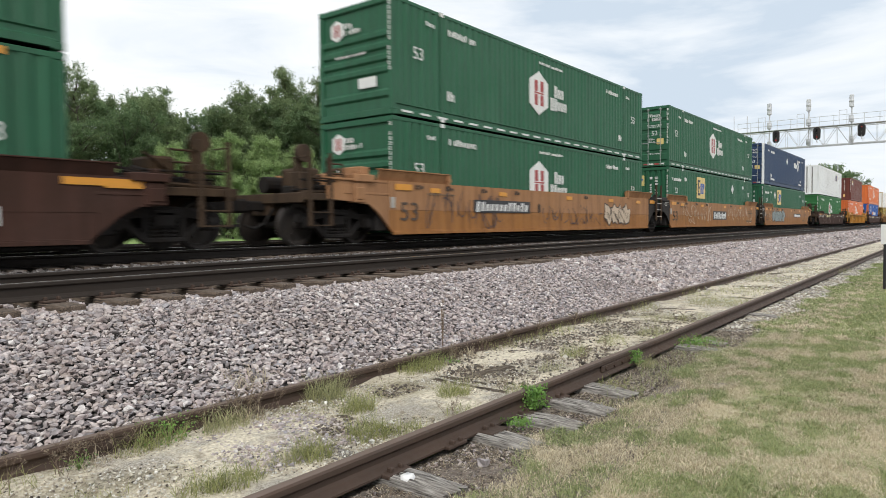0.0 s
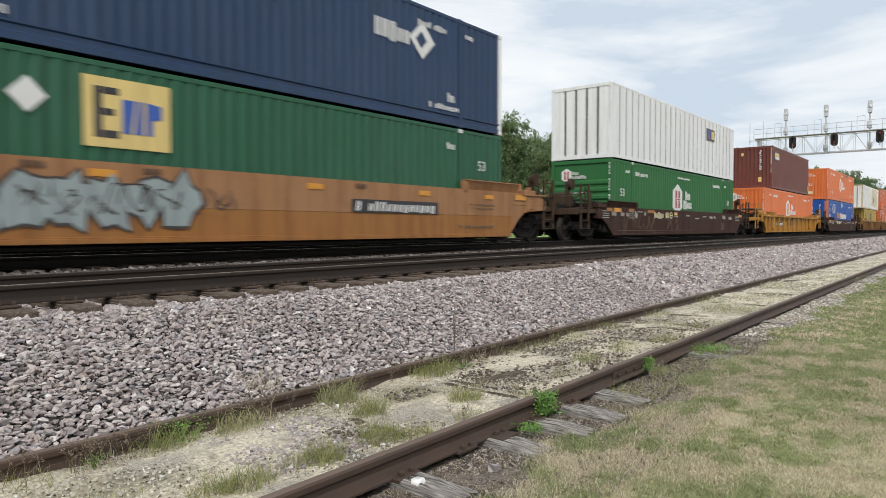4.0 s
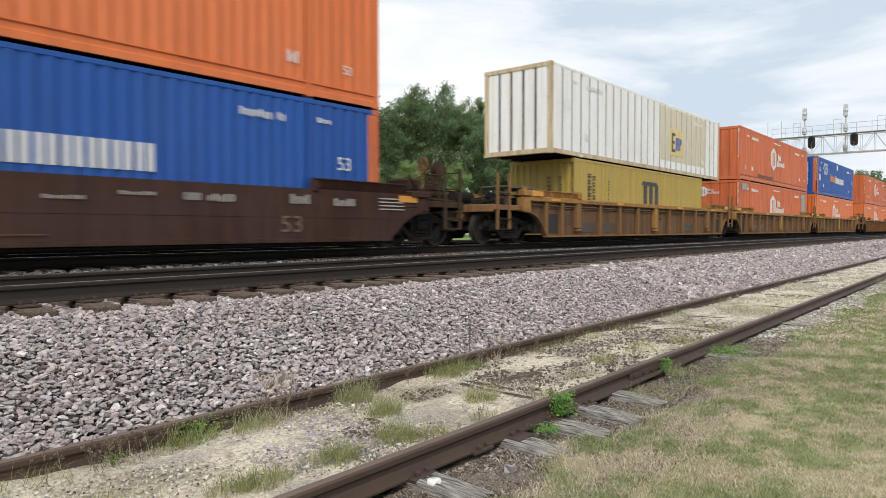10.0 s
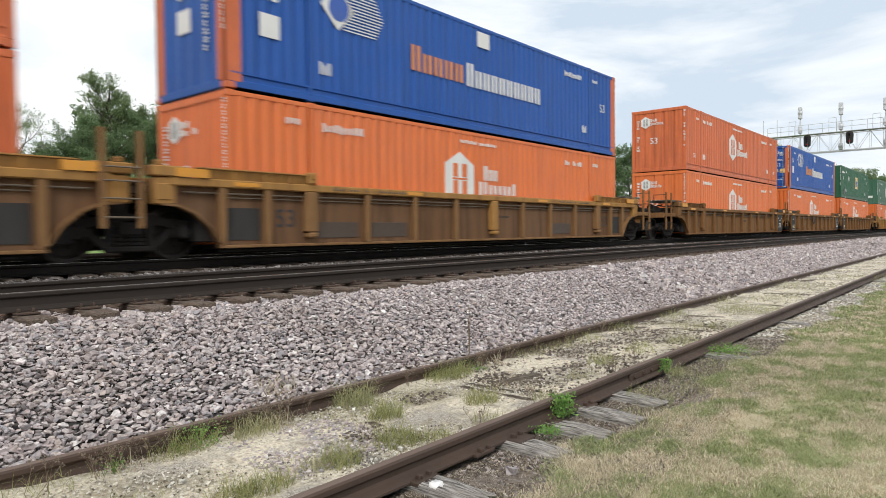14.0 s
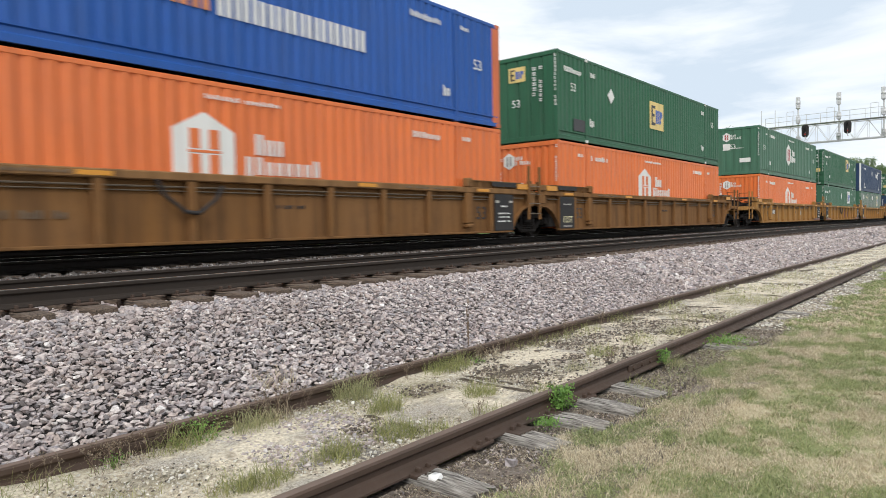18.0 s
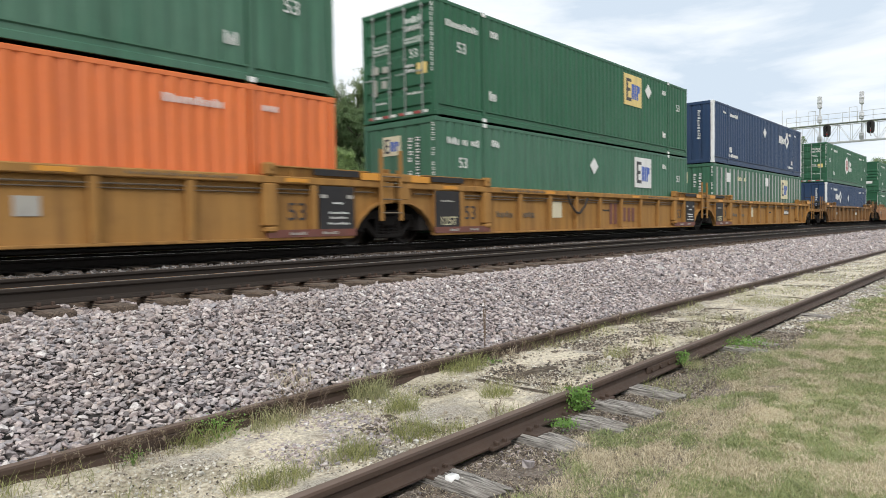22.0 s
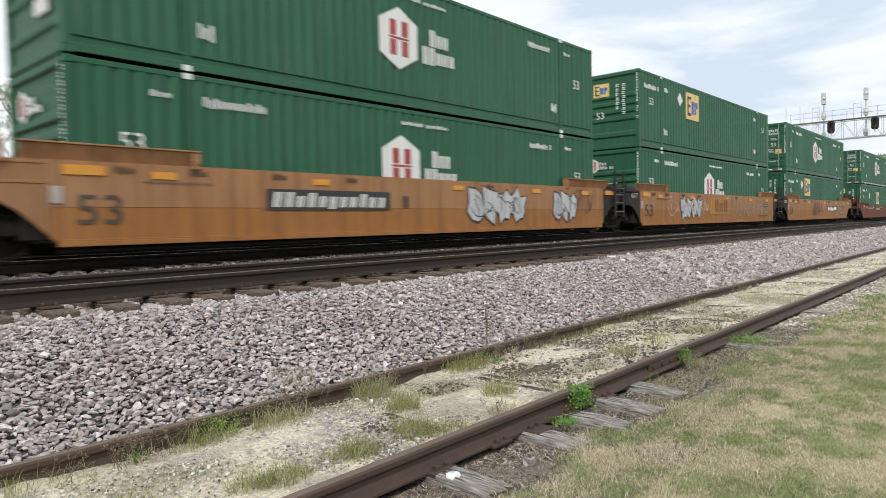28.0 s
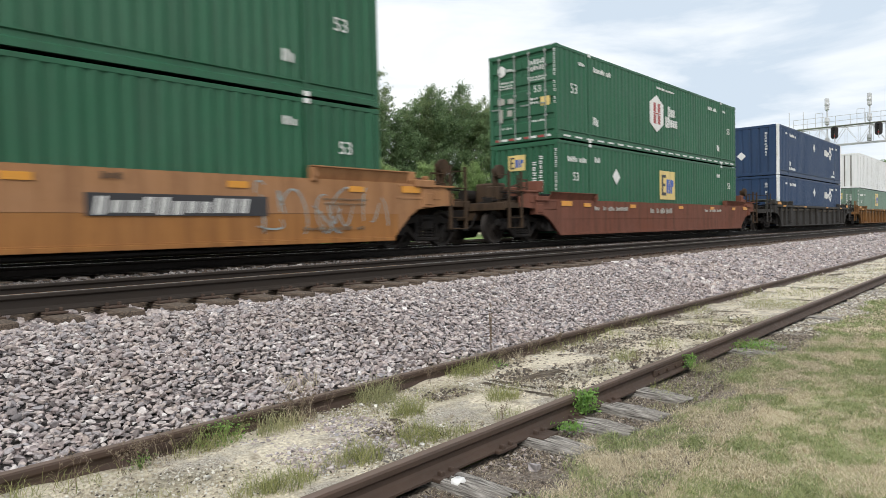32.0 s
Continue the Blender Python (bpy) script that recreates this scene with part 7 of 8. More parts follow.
for y in (9.2, 13.75, 18.2):
    h = tagged(new("railway_signal"), "black colour-light railway signal head", "railway signal", "signals on the bridge")
    h.location = (GX - 1.5, y - 0.3, 11.75)
    h.rotation_euler = (0, 0, radians(-90))
    h.scale = (0.8, 0.8, 0.8)
    solid("backboard", signal_head(), BLACK_PANEL, h)
    for k, z in enumerate((0.5, 0.0, -0.5)):
        solid("hood", Shape().rev([(0.16, -0.05), (0.18, -0.35), (0.15, -0.35), (0.14, -0.05)], 0, z, 14), BLACK_PANEL, h)
        solid("lens", Shape().rev([(0.0, -0.07), (0.09, -0.06)], 0, z, 14), RED_LIGHT if k == (2 if y > 10 else 0) else BLACK_PANEL, h)
    solid("bracket", Shape().tube((0, 0, -1.3), (0, 0, 0.2), 0.06, 6).tube((0, 0.9, -1.2), (0, 0, -1.2), 0.05, 6), STEEL, h)
    mst = tagged(new("signal_mast"), "galvanised signal mast with white round-backed lamp cases", "railway signal", "masts on the bridge")
    mst.location = (GX + 0.9, y + 0.95, 10.4)
    solid("pole", Shape().tube((0, 0, 0), (0, 0, 4.6), 0.09, 8).tube((-0.3, 0, 0.1), (0, 0, 0.1), 0.05, 6), STEEL, mst)
    for z, w, hh in ((5.2, 0.34, 0.75), (3.1, 0.34, 0.45), (0.65, 0.34, 0.42)):
        solid("lamp_case", Shape().rev([(0.0, -0.22), (w * 0.9, -0.2), (w, 0.0), (w * 0.8, 0.25), (0.0, 0.3)], 0, z, 14).cbox(-0.25, 0.25, -0.2, 0.25, z - hh, z + hh, 0.08), STEEL, mst)
    lp = Shape()
    for a, b2 in (((0, 0.2, 2.3), (0, 1.3, 2.3)), ((0, 1.3, 2.3), (0, 1.3, 4.2)), ((0, 0.5, 4.2), (0, 1.3, 4.2)), ((0, 0.5, 2.3), (0, 0.5, 4.2))):
        lp.tube(a, b2, 0.03, 6)
    solid("service_cage", lp, STEEL, mst)


# ---- trees ----
def grow(seed, rad, height, trunk, limbs, rise):
    """The skeleton of a tree: wood as (from, to, radius, radius) and leafy shoots as (from, to, fullness)."""
    r = random.Random(seed)
    wood, shoots = [], []
    r0 = 0.017 * height
    lean = Vector((r.uniform(-0.05, 0.05), r.uniform(-0.05, 0.05), 0))
    stem = [Vector((0.10 * math.sin(k * 1.3 + seed), 0.10 * math.cos(k * 1.7 + seed), height * 0.9 * k / 6)) + lean * (height * k / 6) for k in range(7)]
    for k in range(6):
        wood.append((stem[k], stem[k + 1], r0 * (1 - 0.15 * k), r0 * (0.85 - 0.15 * k)))
    for i in range(limbs):
        u = (i + r.uniform(0.1, 0.9)) / limbs
        z = trunk + (height * 0.9 - trunk) * u
        k = min(5, int(z / (height * 0.9) * 6))
        base = stem[k].lerp(stem[k + 1], z / (height * 0.9) * 6 - k)
        reach = rad * (0.42 + 0.62 * math.sin(math.pi * (0.18 + 0.74 * u)) ** 0.9) * r.uniform(0.62, 1.18)
        az = 2.4 * i + r.uniform(-0.5, 0.5)
        up = rise * (0.55 + 0.9 * u) * r.uniform(0.7, 1.3)
        d = Vector((math.cos(az), math.sin(az), up)).normalized()
        pts = [base]
        for _ in range(4):
            d = (d + Vector((r.gauss(0, 0.2), r.gauss(0, 0.2), 0.10 + r.gauss(0, 0.12)))).normalized()
            pts.append(pts[-1] + d * (reach * (0.25 + 0.05 * up)))
        full = r.choice((0.5, 0.8, 1.0, 1.0, 1.3))
        for j in range(4):
            wood.append((pts[j], pts[j + 1], r0 * (0.34 - 0.07 * j), r0 * (0.27 - 0.07 * j)))
            for _ in range(2 + j):
                p = pts[j].lerp(pts[j + 1], r.uniform(0.2, 1.0))
                e = (d + Vector((r.gauss(0, 0.75), r.gauss(0, 0.75), r.gauss(0.1, 0.5)))).normalized()
                q = p + e * (0.30 * rad * r.uniform(0.55, 1.3))
                wood.append((p, q, r0 * 0.07, r0 * 0.02))
                shoots.append((p, q, full * r.uniform(0.5, 1.3)))
                for _ in range(2):
                    m = p.lerp(q, r.uniform(0.35, 0.9))
                    e2 = (e + Vector((r.gauss(0, 0.7), r.gauss(0, 0.7), r.gauss(0.05, 0.45)))).normalized()
                    shoots.append((m, m + e2 * (0.17 * rad * r.uniform(0.5, 1.3)), full * r.uniform(0.4, 1.0)))
    return wood, shoots


def crown_mesh(name, seed, shoots, n, leaf, mat, loose):
    """Small leaves along every shoot, more of them towards its tip."""
    g = np.random.RandomState(seed)
    A, B = np.array([tuple(q[0]) for q in shoots]), np.array([tuple(q[1]) for q in shoots])
    wt = np.array([q[2] for q in shoots]) * np.linalg.norm(B - A, axis=1)
    pick = g.choice(len(shoots), n, p=wt / wt.sum())
    along = np.sqrt(g.uniform(0.03, 1.15, n))
    c = A[pick] + (B - A)[pick] * along[:, None] + g.normal(0, 1, (n, 3)) * np.array([1, 1, 0.75]) * loose * (0.5 + g.uniform(0, 1, (n, 1)) ** 2)
    s = leaf * g.uniform(0.55, 1.45, n)
    nrm = g.normal(0, 0.6, (n, 3)) + np.array([0, -0.1, 0.55])
    u = np.cross(nrm, g.normal(0, 1, (n, 3)))
    u /= np.linalg.norm(u, axis=1)[:, None]
    w = np.cross(nrm, u)
    w /= np.linalg.norm(w, axis=1)[:, None]
    V = np.stack([c - u * s[:, None], c + w * (0.55 * s)[:, None] + u * (0.1 * s)[:, None], c + u * (1.1 * s)[:, None] - w * (0.12 * s)[:, None]], 1).reshape(-1, 3)
    me_ob = stuff(name, V, np.arange(3 * n).reshape(n, 3), mat, "", "")
    me = me_ob.data
    bpy.data.objects.remove(me_ob)
    return me


def tree(seed, rad, height, trunk, n, leaf, mat, label, limbs=22, rise=0.7, loose=0.16):
    t = tagged(new("tree"), label, "tree", "trees behind the tracks")
    wood, shoots = grow(seed, rad, height, trunk, limbs, rise)
    part("crown", crown_mesh("crown", seed, shoots, n, leaf, mat, loose), t)
    s = Shape()
    for a, b2, ra, rb in wood:
        s.tube(a, b2, ra, 6 if ra > 0.05 else 4, rb)
    solid("trunk", s, BARK, t)
    return t


T_DARK = tree(1, 2.9, 9.6, 1.4, 46000, 0.082, LEAF, "full green deciduous tree", 26, 0.75)
T_TALL = tree(2, 2.2, 10.6, 2.2, 38000, 0.082, LEAF, "tall slender green deciduous tree", 24, 1.1)
T_LITE = tree(3, 2.4, 5.6, 0.25, 36000, 0.078, LEAF_LIGHT, "bright green young tree", 22, 1.0, 0.14)
T_DEEP = tree(4, 3.2, 8.2, 0.4, 50000, 0.086, LEAF_DARK, "dense dark green tree", 28, 0.7)
T_BARE = tree(6, 2.8, 8.2, 1.0, 9000, 0.062, LEAF, "half bare grey-green tree", 22, 0.8, 0.22)
T_FAR = tree(7, 3.3, 8.8, 0.4, 11000, 0.18, LEAF_DARK, "distant dark green tree", 26, 0.7, 0.2)
T_FAR_TALL = tree(8, 3.0, 10.0, 0.8, 10500, 0.18, LEAF, "distant tall green tree", 26, 0.9, 0.2)
BASES = {"b": T_BARE, "d": T_DARK, "t": T_TALL, "l": T_LITE, "p": T_DEEP, "f": T_FAR, "g": T_FAR_TALL}
used = set()


def plant(kind, x, y, s=1.0, rot=0.0):
    src = BASES[kind]
    s *= 1.06
    m = pose(x, y, 0.35, 0, 0, rot)
    if kind not in used:
        used.add(kind)
        src.matrix_basis = m
        src.scale = (s, s, s)
        return src
    o = copy_thing(src, m)
    o.scale = (s, s, s * (0.92 + 0.16 * ((x * 7.3) % 1.0)))
    return o


tr_rng = random.Random(21)
for kind, x, y, s in (("t", 20.3, 46, 0.98), ("t", 31.3, 45.5, 0.98), ("d", 35.3, 46, 1.08), ("d", 24.3, 46.5, 0.95), ("t", 27.3, 47, 0.9), ("p", 30.2, 46, 0.95), ("p", 18.0, 45, 0.8), ("p", 22.0, 44, 0.85), ("l", 22.5, 39, 0.8), ("l", 27.0, 40, 1.0), ("l", 29.5, 39, 0.95),
                      ("d", 33, 47, 0.92), ("p", 36, 45, 1.0), ("l", 32.5, 39, 0.9), ("l", 36.5, 39, 0.85), ("t", 38.2, 45.5, 1.12), ("d", 40.8, 46, 1.2), ("p", 39, 44, 1.1), ("p", 44, 45, 1.25), ("t", 47.5, 46, 1.15),
                      ("p", 51, 45, 1.5), ("d", 54.5, 46, 1.25), ("p", 58, 45, 1.35), ("t", 61.5, 46, 1.2), ("g", 65.5, 46, 1.25), ("f", 70, 47, 1.35), ("g", 75, 46, 1.15), ("f", 80, 47, 1.35), ("g", 86, 48, 1.25), ("g", 92, 49, 1.25), ("f", 98, 49, 1.35),
                      ("l", 42, 39.5, 0.85), ("l", 49, 40, 0.9), ("b", 13.2, 44, 0.95), ("b", 10.5, 46, 0.9), ("l", 16.2, 42, 0.55), ("p", 8, 52, 0.6), ("b", 5, 48, 0.85), ("d", 1, 52, 0.7), ("l", 14.5, 50, 0.7), ("d", -5, 52, 0.8),
                      ("f", 26, 51, 1.0), ("f", 34, 51, 1.05), ("g", 30, 52, 1.0), ("f", 22, 51, 0.95), ("f", 40, 51, 1.2), ("f", 17, 51, 0.7), ("l", 25.5, 37, 0.6), ("l", 31.0, 37, 0.62), ("l", 19.5, 41, 0.62)):
    plant(kind, x, y, s, tr_rng.uniform(0, 360))
for k in range(26):
    plant(tr_rng.choice("ffg"), 106 + 8 * k + tr_rng.uniform(-2, 2), 43 + tr_rng.uniform(-4, 5) - 0.045 * k * 8, 1.35 + 0.02 * k + tr_rng.uniform(-0.2, 0.2), tr_rng.uniform(0, 360))


# ---- grass, weeds and small things near the siding ----
def blades(n, x, y, z, h, w, lean, g):
    """Bent grass blades as narrow quads and tips; one island each."""
    a = g.uniform(0, 6.283, n)
    d = np.stack([np.cos(a), np.sin(a), 0 * a], 1)
    b = g.uniform(0, 6.283, n)
    side = np.stack([np.cos(b), np.sin(b), 0 * b], 1) * w[:, None] * 0.5
    base = np.stack([x, y, z], 1)
    mid = base + d * (lean * h * 0.35)[:, None] + np.array([0, 0, 1]) * (h * 0.6)[:, None]
    tip = base + d * (lean * h)[:, None] + np.array([0, 0, 1]) * (h * (1 - 0.25 * lean))[:, None]
    V = np.stack([base - side, base + side, mid + side * 0.8, mid - side * 0.8, tip], 1).reshape(-1, 3)
    k = 5 * np.arange(n)[:, None]
    T = np.concatenate([k + np.array([0, 1, 2]), k + np.array([0, 2, 3]), k + np.array([3, 2, 4])], 0)
    return V, T


def green_patch(x, y):
    """Where the turf is green rather than dry: waves in many directions."""
    g = np.random.RandomState(77)
    v = 0
    for i in range(16):
        k, a, p = g.uniform(3.0, 24.0), g.uniform(0, 6.28), g.uniform(0, 6.28)
        v = v + np.sin(k * (x * np.cos(a) + 1.4 * y * np.sin(a)) + p) / (1 + 0.12 * k)
    return 0.36 * v + 0.045 * (x - 7)


def turf_blades(name, n, x0, x1, y0, y1, h0, h1, w0, w1, seed, green, mat, label):
    g = np.random.RandomState(seed)
    x, y = g.uniform(x0, x1, n), g.uniform(y0, y1, n)
    keep = (green_patch(x, y) + g.normal(0, 0.3, n) > 0.0) == green
    edge = y < 1.93 + 0.12 * np.sin(2.1 * x) + 0.08 * np.sin(5.3 * x + 1) + g.normal(0, 0.05, n)
    keep &= edge
    x, y = x[keep], y[keep]
    m2 = len(x)
    clump = 0.55 + 0.9 * (0.5 + 0.5 * np.sin(17 * x + 3 * np.sin(11 * y)) * np.sin(19 * y + 2 * np.sin(13 * x))) ** 1.5
    V, T = blades(m2, x, y, np.where(y > 1.42, -0.158, -0.172), clump * g.uniform(h0, h1, m2), g.uniform(w0, w1, m2), g.uniform(0.3, 1.9, m2), g)
    return stuff(name, V, T, mat, label, "grass")


for green, mat, label in ((True, BLADE_GREEN, "short green summer grass"), (False, BLADE_DRY, "dry straw coloured grass")):
    turf_blades("grass", 230000, 1.6, 9.0, 0.22, 2.2, 0.012, 0.040, 0.0028, 0.0055, 31, green, mat, label)
    turf_blades("grass", 110000, 9.0, 26.0, 0.0, 2.2, 0.02, 0.05, 0.009, 0.018, 32, green, mat, label)
    turf_blades("grass", 40000, 26.0, 80.0, -3.0, 1.95, 0.05, 0.1, 0.03, 0.06, 33, green, mat, label)
for green, mat, label in ((True, BLADE_GREEN, "short green summer grass"), (False, BLADE_DRY, "dry straw coloured grass")):
    turf_blades("grass", 40000, -8.0, 1.6, 0.22, 1.95, 0.02, 0.05, 0.008, 0.016, 36, green, mat, label)
turf_blades("grass", 60000, 1.6, 14.0, 0.22, 2.2, 0.02, 0.055, 0.0025, 0.005, 34, True, BLADE, "mixed summer grass")


def litter(name, n, x0, x1, y0, y1, z, mat, label, seed):
    """Dead stalks lying on the dirt."""
    g = np.random.RandomState(seed)
    V, T = blades(n, g.uniform(x0, x1, n), g.uniform(y0, y1, n), np.full(n, z), g.uniform(0.008, 0.028, n), g.uniform(0.0016, 0.0036, n), g.uniform(1.2, 3.0, n), g)
    return stuff(name, V, T, mat, label, "dead grass")


litter("dead_grass", 22000, 1.2, 12.0, 1.7, 2.42, -0.18, BLADE_DRY, "dead straw litter over the dirt strip", 41)
litter("dead_grass", 5000, 1.0, 12.0, 2.55, 3.95, -0.125, BLADE_DRY, "scattered dead stalks on limestone grit", 42)


def chips(n, x0, x1, y0, y1, z, s0, s1, mat, label, seed):
    g = np.random.RandomState(seed)
    pos = np.stack([g.uniform(x0, x1, n), g.uniform(y0, y1, n), np.full(n, z)], 1)
    return scatter_rocks("gravel", pos, g.uniform(s0, s1, n), mat, label, seed)


chips(30000, 0.5, 12.0, 2.56, 3.95, -0.116, 0.003, 0.009, LIMESTONE, "pale limestone grit between the siding rails", 51)
chips(420, 0.5, 14.0, 2.56, 3.95, -0.112, 0.010, 0.024, LIMESTONE, "larger limestone chips between the siding rails", 52)
chips(5000, 1.0, 14.0, 1.95, 2.42, -0.185, 0.006, 0.020, BALLAST, "cinders and grey gravel beside the siding", 53)
chips(5000, 14.0, 45.0, 2.56, 3.95, -0.118, 0.012, 0.03, LIMESTONE, "pale limestone chips between the siding rails", 54)
chips(9000, 1.0, 10.0, 1.95, 2.42, -0.178, 0.005, 0.017, CINDER, "brown cinders beside the siding rail", 57)
chips(3500, 9.0, 30.0, 1.8, 2.42, -0.175, 0.012, 0.03, LIMESTONE, "pale gravel beside the siding rail", 55)
chips(1000, 0.8, 4.6, 2.56, 3.95, -0.114, 0.003, 0.008, CINDER, "dark cinders scattered on limestone grit", 56)
chips(900, 2.16, 3.1, 2.9, 3.75, -0.112, 0.006, 0.017, BALLAST, "grey gravel spilled over the siding ties", 58)
chips(1800, 4.6, 9.5, 2.56, 3.95, -0.112, 0.005, 0.018, CINDER, "dark rotten wood crumbs on limestone grit", 59)
for x, y, r, seed in ((4.9, 3.45, 0.22, 61), (5.7, 3.3, 0.25, 62), (6.4, 3.6, 0.3, 63), (7.3, 3.4, 0.35, 64), (8.3, 3.5, 0.4, 65), (9.6, 3.3, 0.5, 66), (3.0, 3.2, 0.16, 67), (3.95, 3.55, 0.2, 68)):
    chips(80, x - r, x + r, y - 0.7 * r, y + 0.7 * r, -0.111, 0.005, 0.017, CINDER, "heap of dark rotten wood crumbs in the siding", seed)
    litter("dead_grass", 420, x - 1.2 * r, x + 1.2 * r, y - 0.8 * r, y + 0.8 * r, -0.116, TWIG, "brown dead stalks gathered on the grit", seed + 10)
litter("dead_grass", 5000, 4.6, 9.5, 2.7, 3.95, -0.118, TWIG, "brown dead twigs and stalks on the grit", 43)
litter("dead_grass", 14000, 1.0, 9.0, 1.95, 2.42, -0.18, TWIG, "brown dead stalks over the dirt strip", 44)
litter("dead_grass", 2600, 1.0, 12.0, 3.72, 3.95, -0.12, TWIG, "brown dead stalks along the siding rail", 45)


def weed_clump(x, y, n, h, r, mat, label, seed, z=-0.13, w=0.0042, name="grass_tuft"):
    g = np.random.RandomState(seed)
    rr, a = r * np.sqrt(g.uniform(0, 1, n)), g.uniform(0, 6.283, n)
    V, T = blades(n, rr * np.cos(a) * 1.4, rr * np.sin(a), np.zeros(n), h * g.uniform(0.15, 1.0, n) ** 1.4 * 1.15, w * g.uniform(0.6, 1.2, n), g.uniform(0.1, 1.6, n), g)
    ob = stuff(name, V, T, mat, label, "grass tuft")
    ob["group"] = "tufts along the siding"
    ob.location = (x, y, z)
    return ob


k = 60
for x, y, n, h, r, dry in ((2.12, 3.86, 280, 0.20, 0.11, 0), (1.95, 3.84, 120, 0.15, 0.10, 0), (1.70, 3.86, 90, 0.15, 0.10, 1), (3.49, 3.86, 520, 0.23, 0.14, 0), (3.36, 3.40, 420, 0.19, 0.11, 0), (3.00, 2.93, 460, 0.18, 0.12, 0),
                           (2.52, 2.93, 380, 0.17, 0.10, 0), (2.40, 2.98, 200, 0.12, 0.09, 0), (2.00, 2.92, 420, 0.17, 0.12, 0), (1.84, 2.98, 240, 0.13, 0.10, 0), (4.10, 3.08, 420, 0.17, 0.11, 0), (8.91, 3.17, 220, 0.16, 0.25, 0), (11.4, 3.10, 700, 0.17, 0.5, 0),
                           (4.72, 3.88, 520, 0.21, 0.17, 0), (4.52, 3.86, 300, 0.17, 0.12, 0), (2.52, 3.78, 420, 0.19, 0.12, 0), (5.30, 3.90, 240, 0.17, 0.16, 1), (5.98, 3.90, 200, 0.17, 0.2, 1), (8.26, 3.90, 220, 0.18, 0.25, 0), (6.6, 3.90, 240, 0.16, 0.2, 1),
                           (1.13, 3.86, 130, 0.14, 0.16, 0), (1.34, 3.84, 100, 0.13, 0.14, 1), (2.75, 3.88, 200, 0.2, 0.13, 1), (5.4, 2.9, 120, 0.12, 0.14, 0), (6.09, 3.05, 240, 0.16, 0.14, 0), (6.95, 3.0, 300, 0.16, 0.18, 0), (7.2, 3.9, 260, 0.18, 0.25, 0), (7.76, 2.85, 300, 0.16, 0.2, 0),
                           (10.0, 3.9, 260, 0.17, 0.3, 0), (13.5, 3.2, 360, 0.2, 0.5, 0), (16.5, 3.3, 360, 0.22, 0.6, 0), (6.11, 2.30, 180, 0.12, 0.10, 0), (7.56, 2.25, 240, 0.10, 0.25, 0), (5.2, 2.25, 90, 0.09, 0.12, 0), (3.2, 2.78, 200, 0.12, 0.1, 0), (3.75, 2.75, 160, 0.11, 0.1, 1),
                           (4.6, 3.2, 90, 0.1, 0.12, 1), (1.45, 3.3, 90, 0.10, 0.12, 0), (20.0, 2.9, 360, 0.22, 0.8, 0), (4.5, 2.75, 180, 0.13, 0.12, 1), (0.8, 3.84, 200, 0.16, 0.2, 0), (9.3, 2.8, 260, 0.14, 0.3, 0), (12.5, 3.88, 260, 0.2, 0.4, 0)):
    k += 1
    weed_clump(x, y, n if not dry else int(0.7 * n), h, r, (BLADE_DRY if k % 2 else TUFT) if dry else (TUFT if k % 4 else BLADE), "dry seeding grass tuft by the siding rail" if dry else "green grass tuft growing in the siding", k, w=0.0036)

for x, y, n, h, r in ((4.75, 2.06, 260, 0.07, 0.16), (5.15, 2.12, 240, 0.08, 0.15), (5.6, 2.10, 340, 0.08, 0.22), (6.1, 2.14, 320, 0.08, 0.22), (6.6, 2.12, 320, 0.08, 0.25), (7.2, 2.18, 320, 0.09, 0.28), (7.9, 2.15, 320, 0.09, 0.3)):
    k += 1
    weed_clump(x, y, n, h, r, BLADE_GREEN if k % 2 else BLADE, "low green grass creeping over the dirt strip", k, -0.185, 0.0036)


def seed_weed(x, y, n, h, r, seed, z=-0.13):
    """Thin branching stalks with small brown seed heads."""
    g = np.random.RandomState(seed)
    t = tagged(new("seeding_weed"), "thin branching weed with brown seed heads by the rail", "weed", "seeding weeds along the siding")
    t.location = (x, y, z)
    st = Shape()
    heads = []
    for _ in range(n):
        a = Vector((g.normal(0, r * 0.4), g.normal(0, r * 0.2), 0))
        top = a + Vector((g.normal(0, 0.3 * h), g.normal(0, 0.15 * h), h * g.uniform(0.6, 1.0)))
        st.tube(a, top, 0.0018, 4, 0.001)
        for _ in range(4):
            p = a.lerp(top, g.uniform(0.5, 0.95))
            q = p + Vector((g.normal(0, 0.035), g.normal(0, 0.02), g.uniform(0.02, 0.05)))
            st.tube(p, q, 0.001, 3, 0.0006)
            heads.append(q)
        heads.append(top)
    tagged(solid("stalk", st, TWIG, t), kind="stuff")
    c = np.repeat(np.array([tuple(p) for p in heads]), 5, 0)
    c = c + g.normal(0, 0.006, c.shape)
    d = g.normal(0, 0.0045, (len(c), 3, 3))
    tagged(stuff("seed_head", (c[:, None, :] + d).reshape(-1, 3), np.arange(3 * len(c)).reshape(-1, 3), SEEDS, "", "", t), kind="stuff")


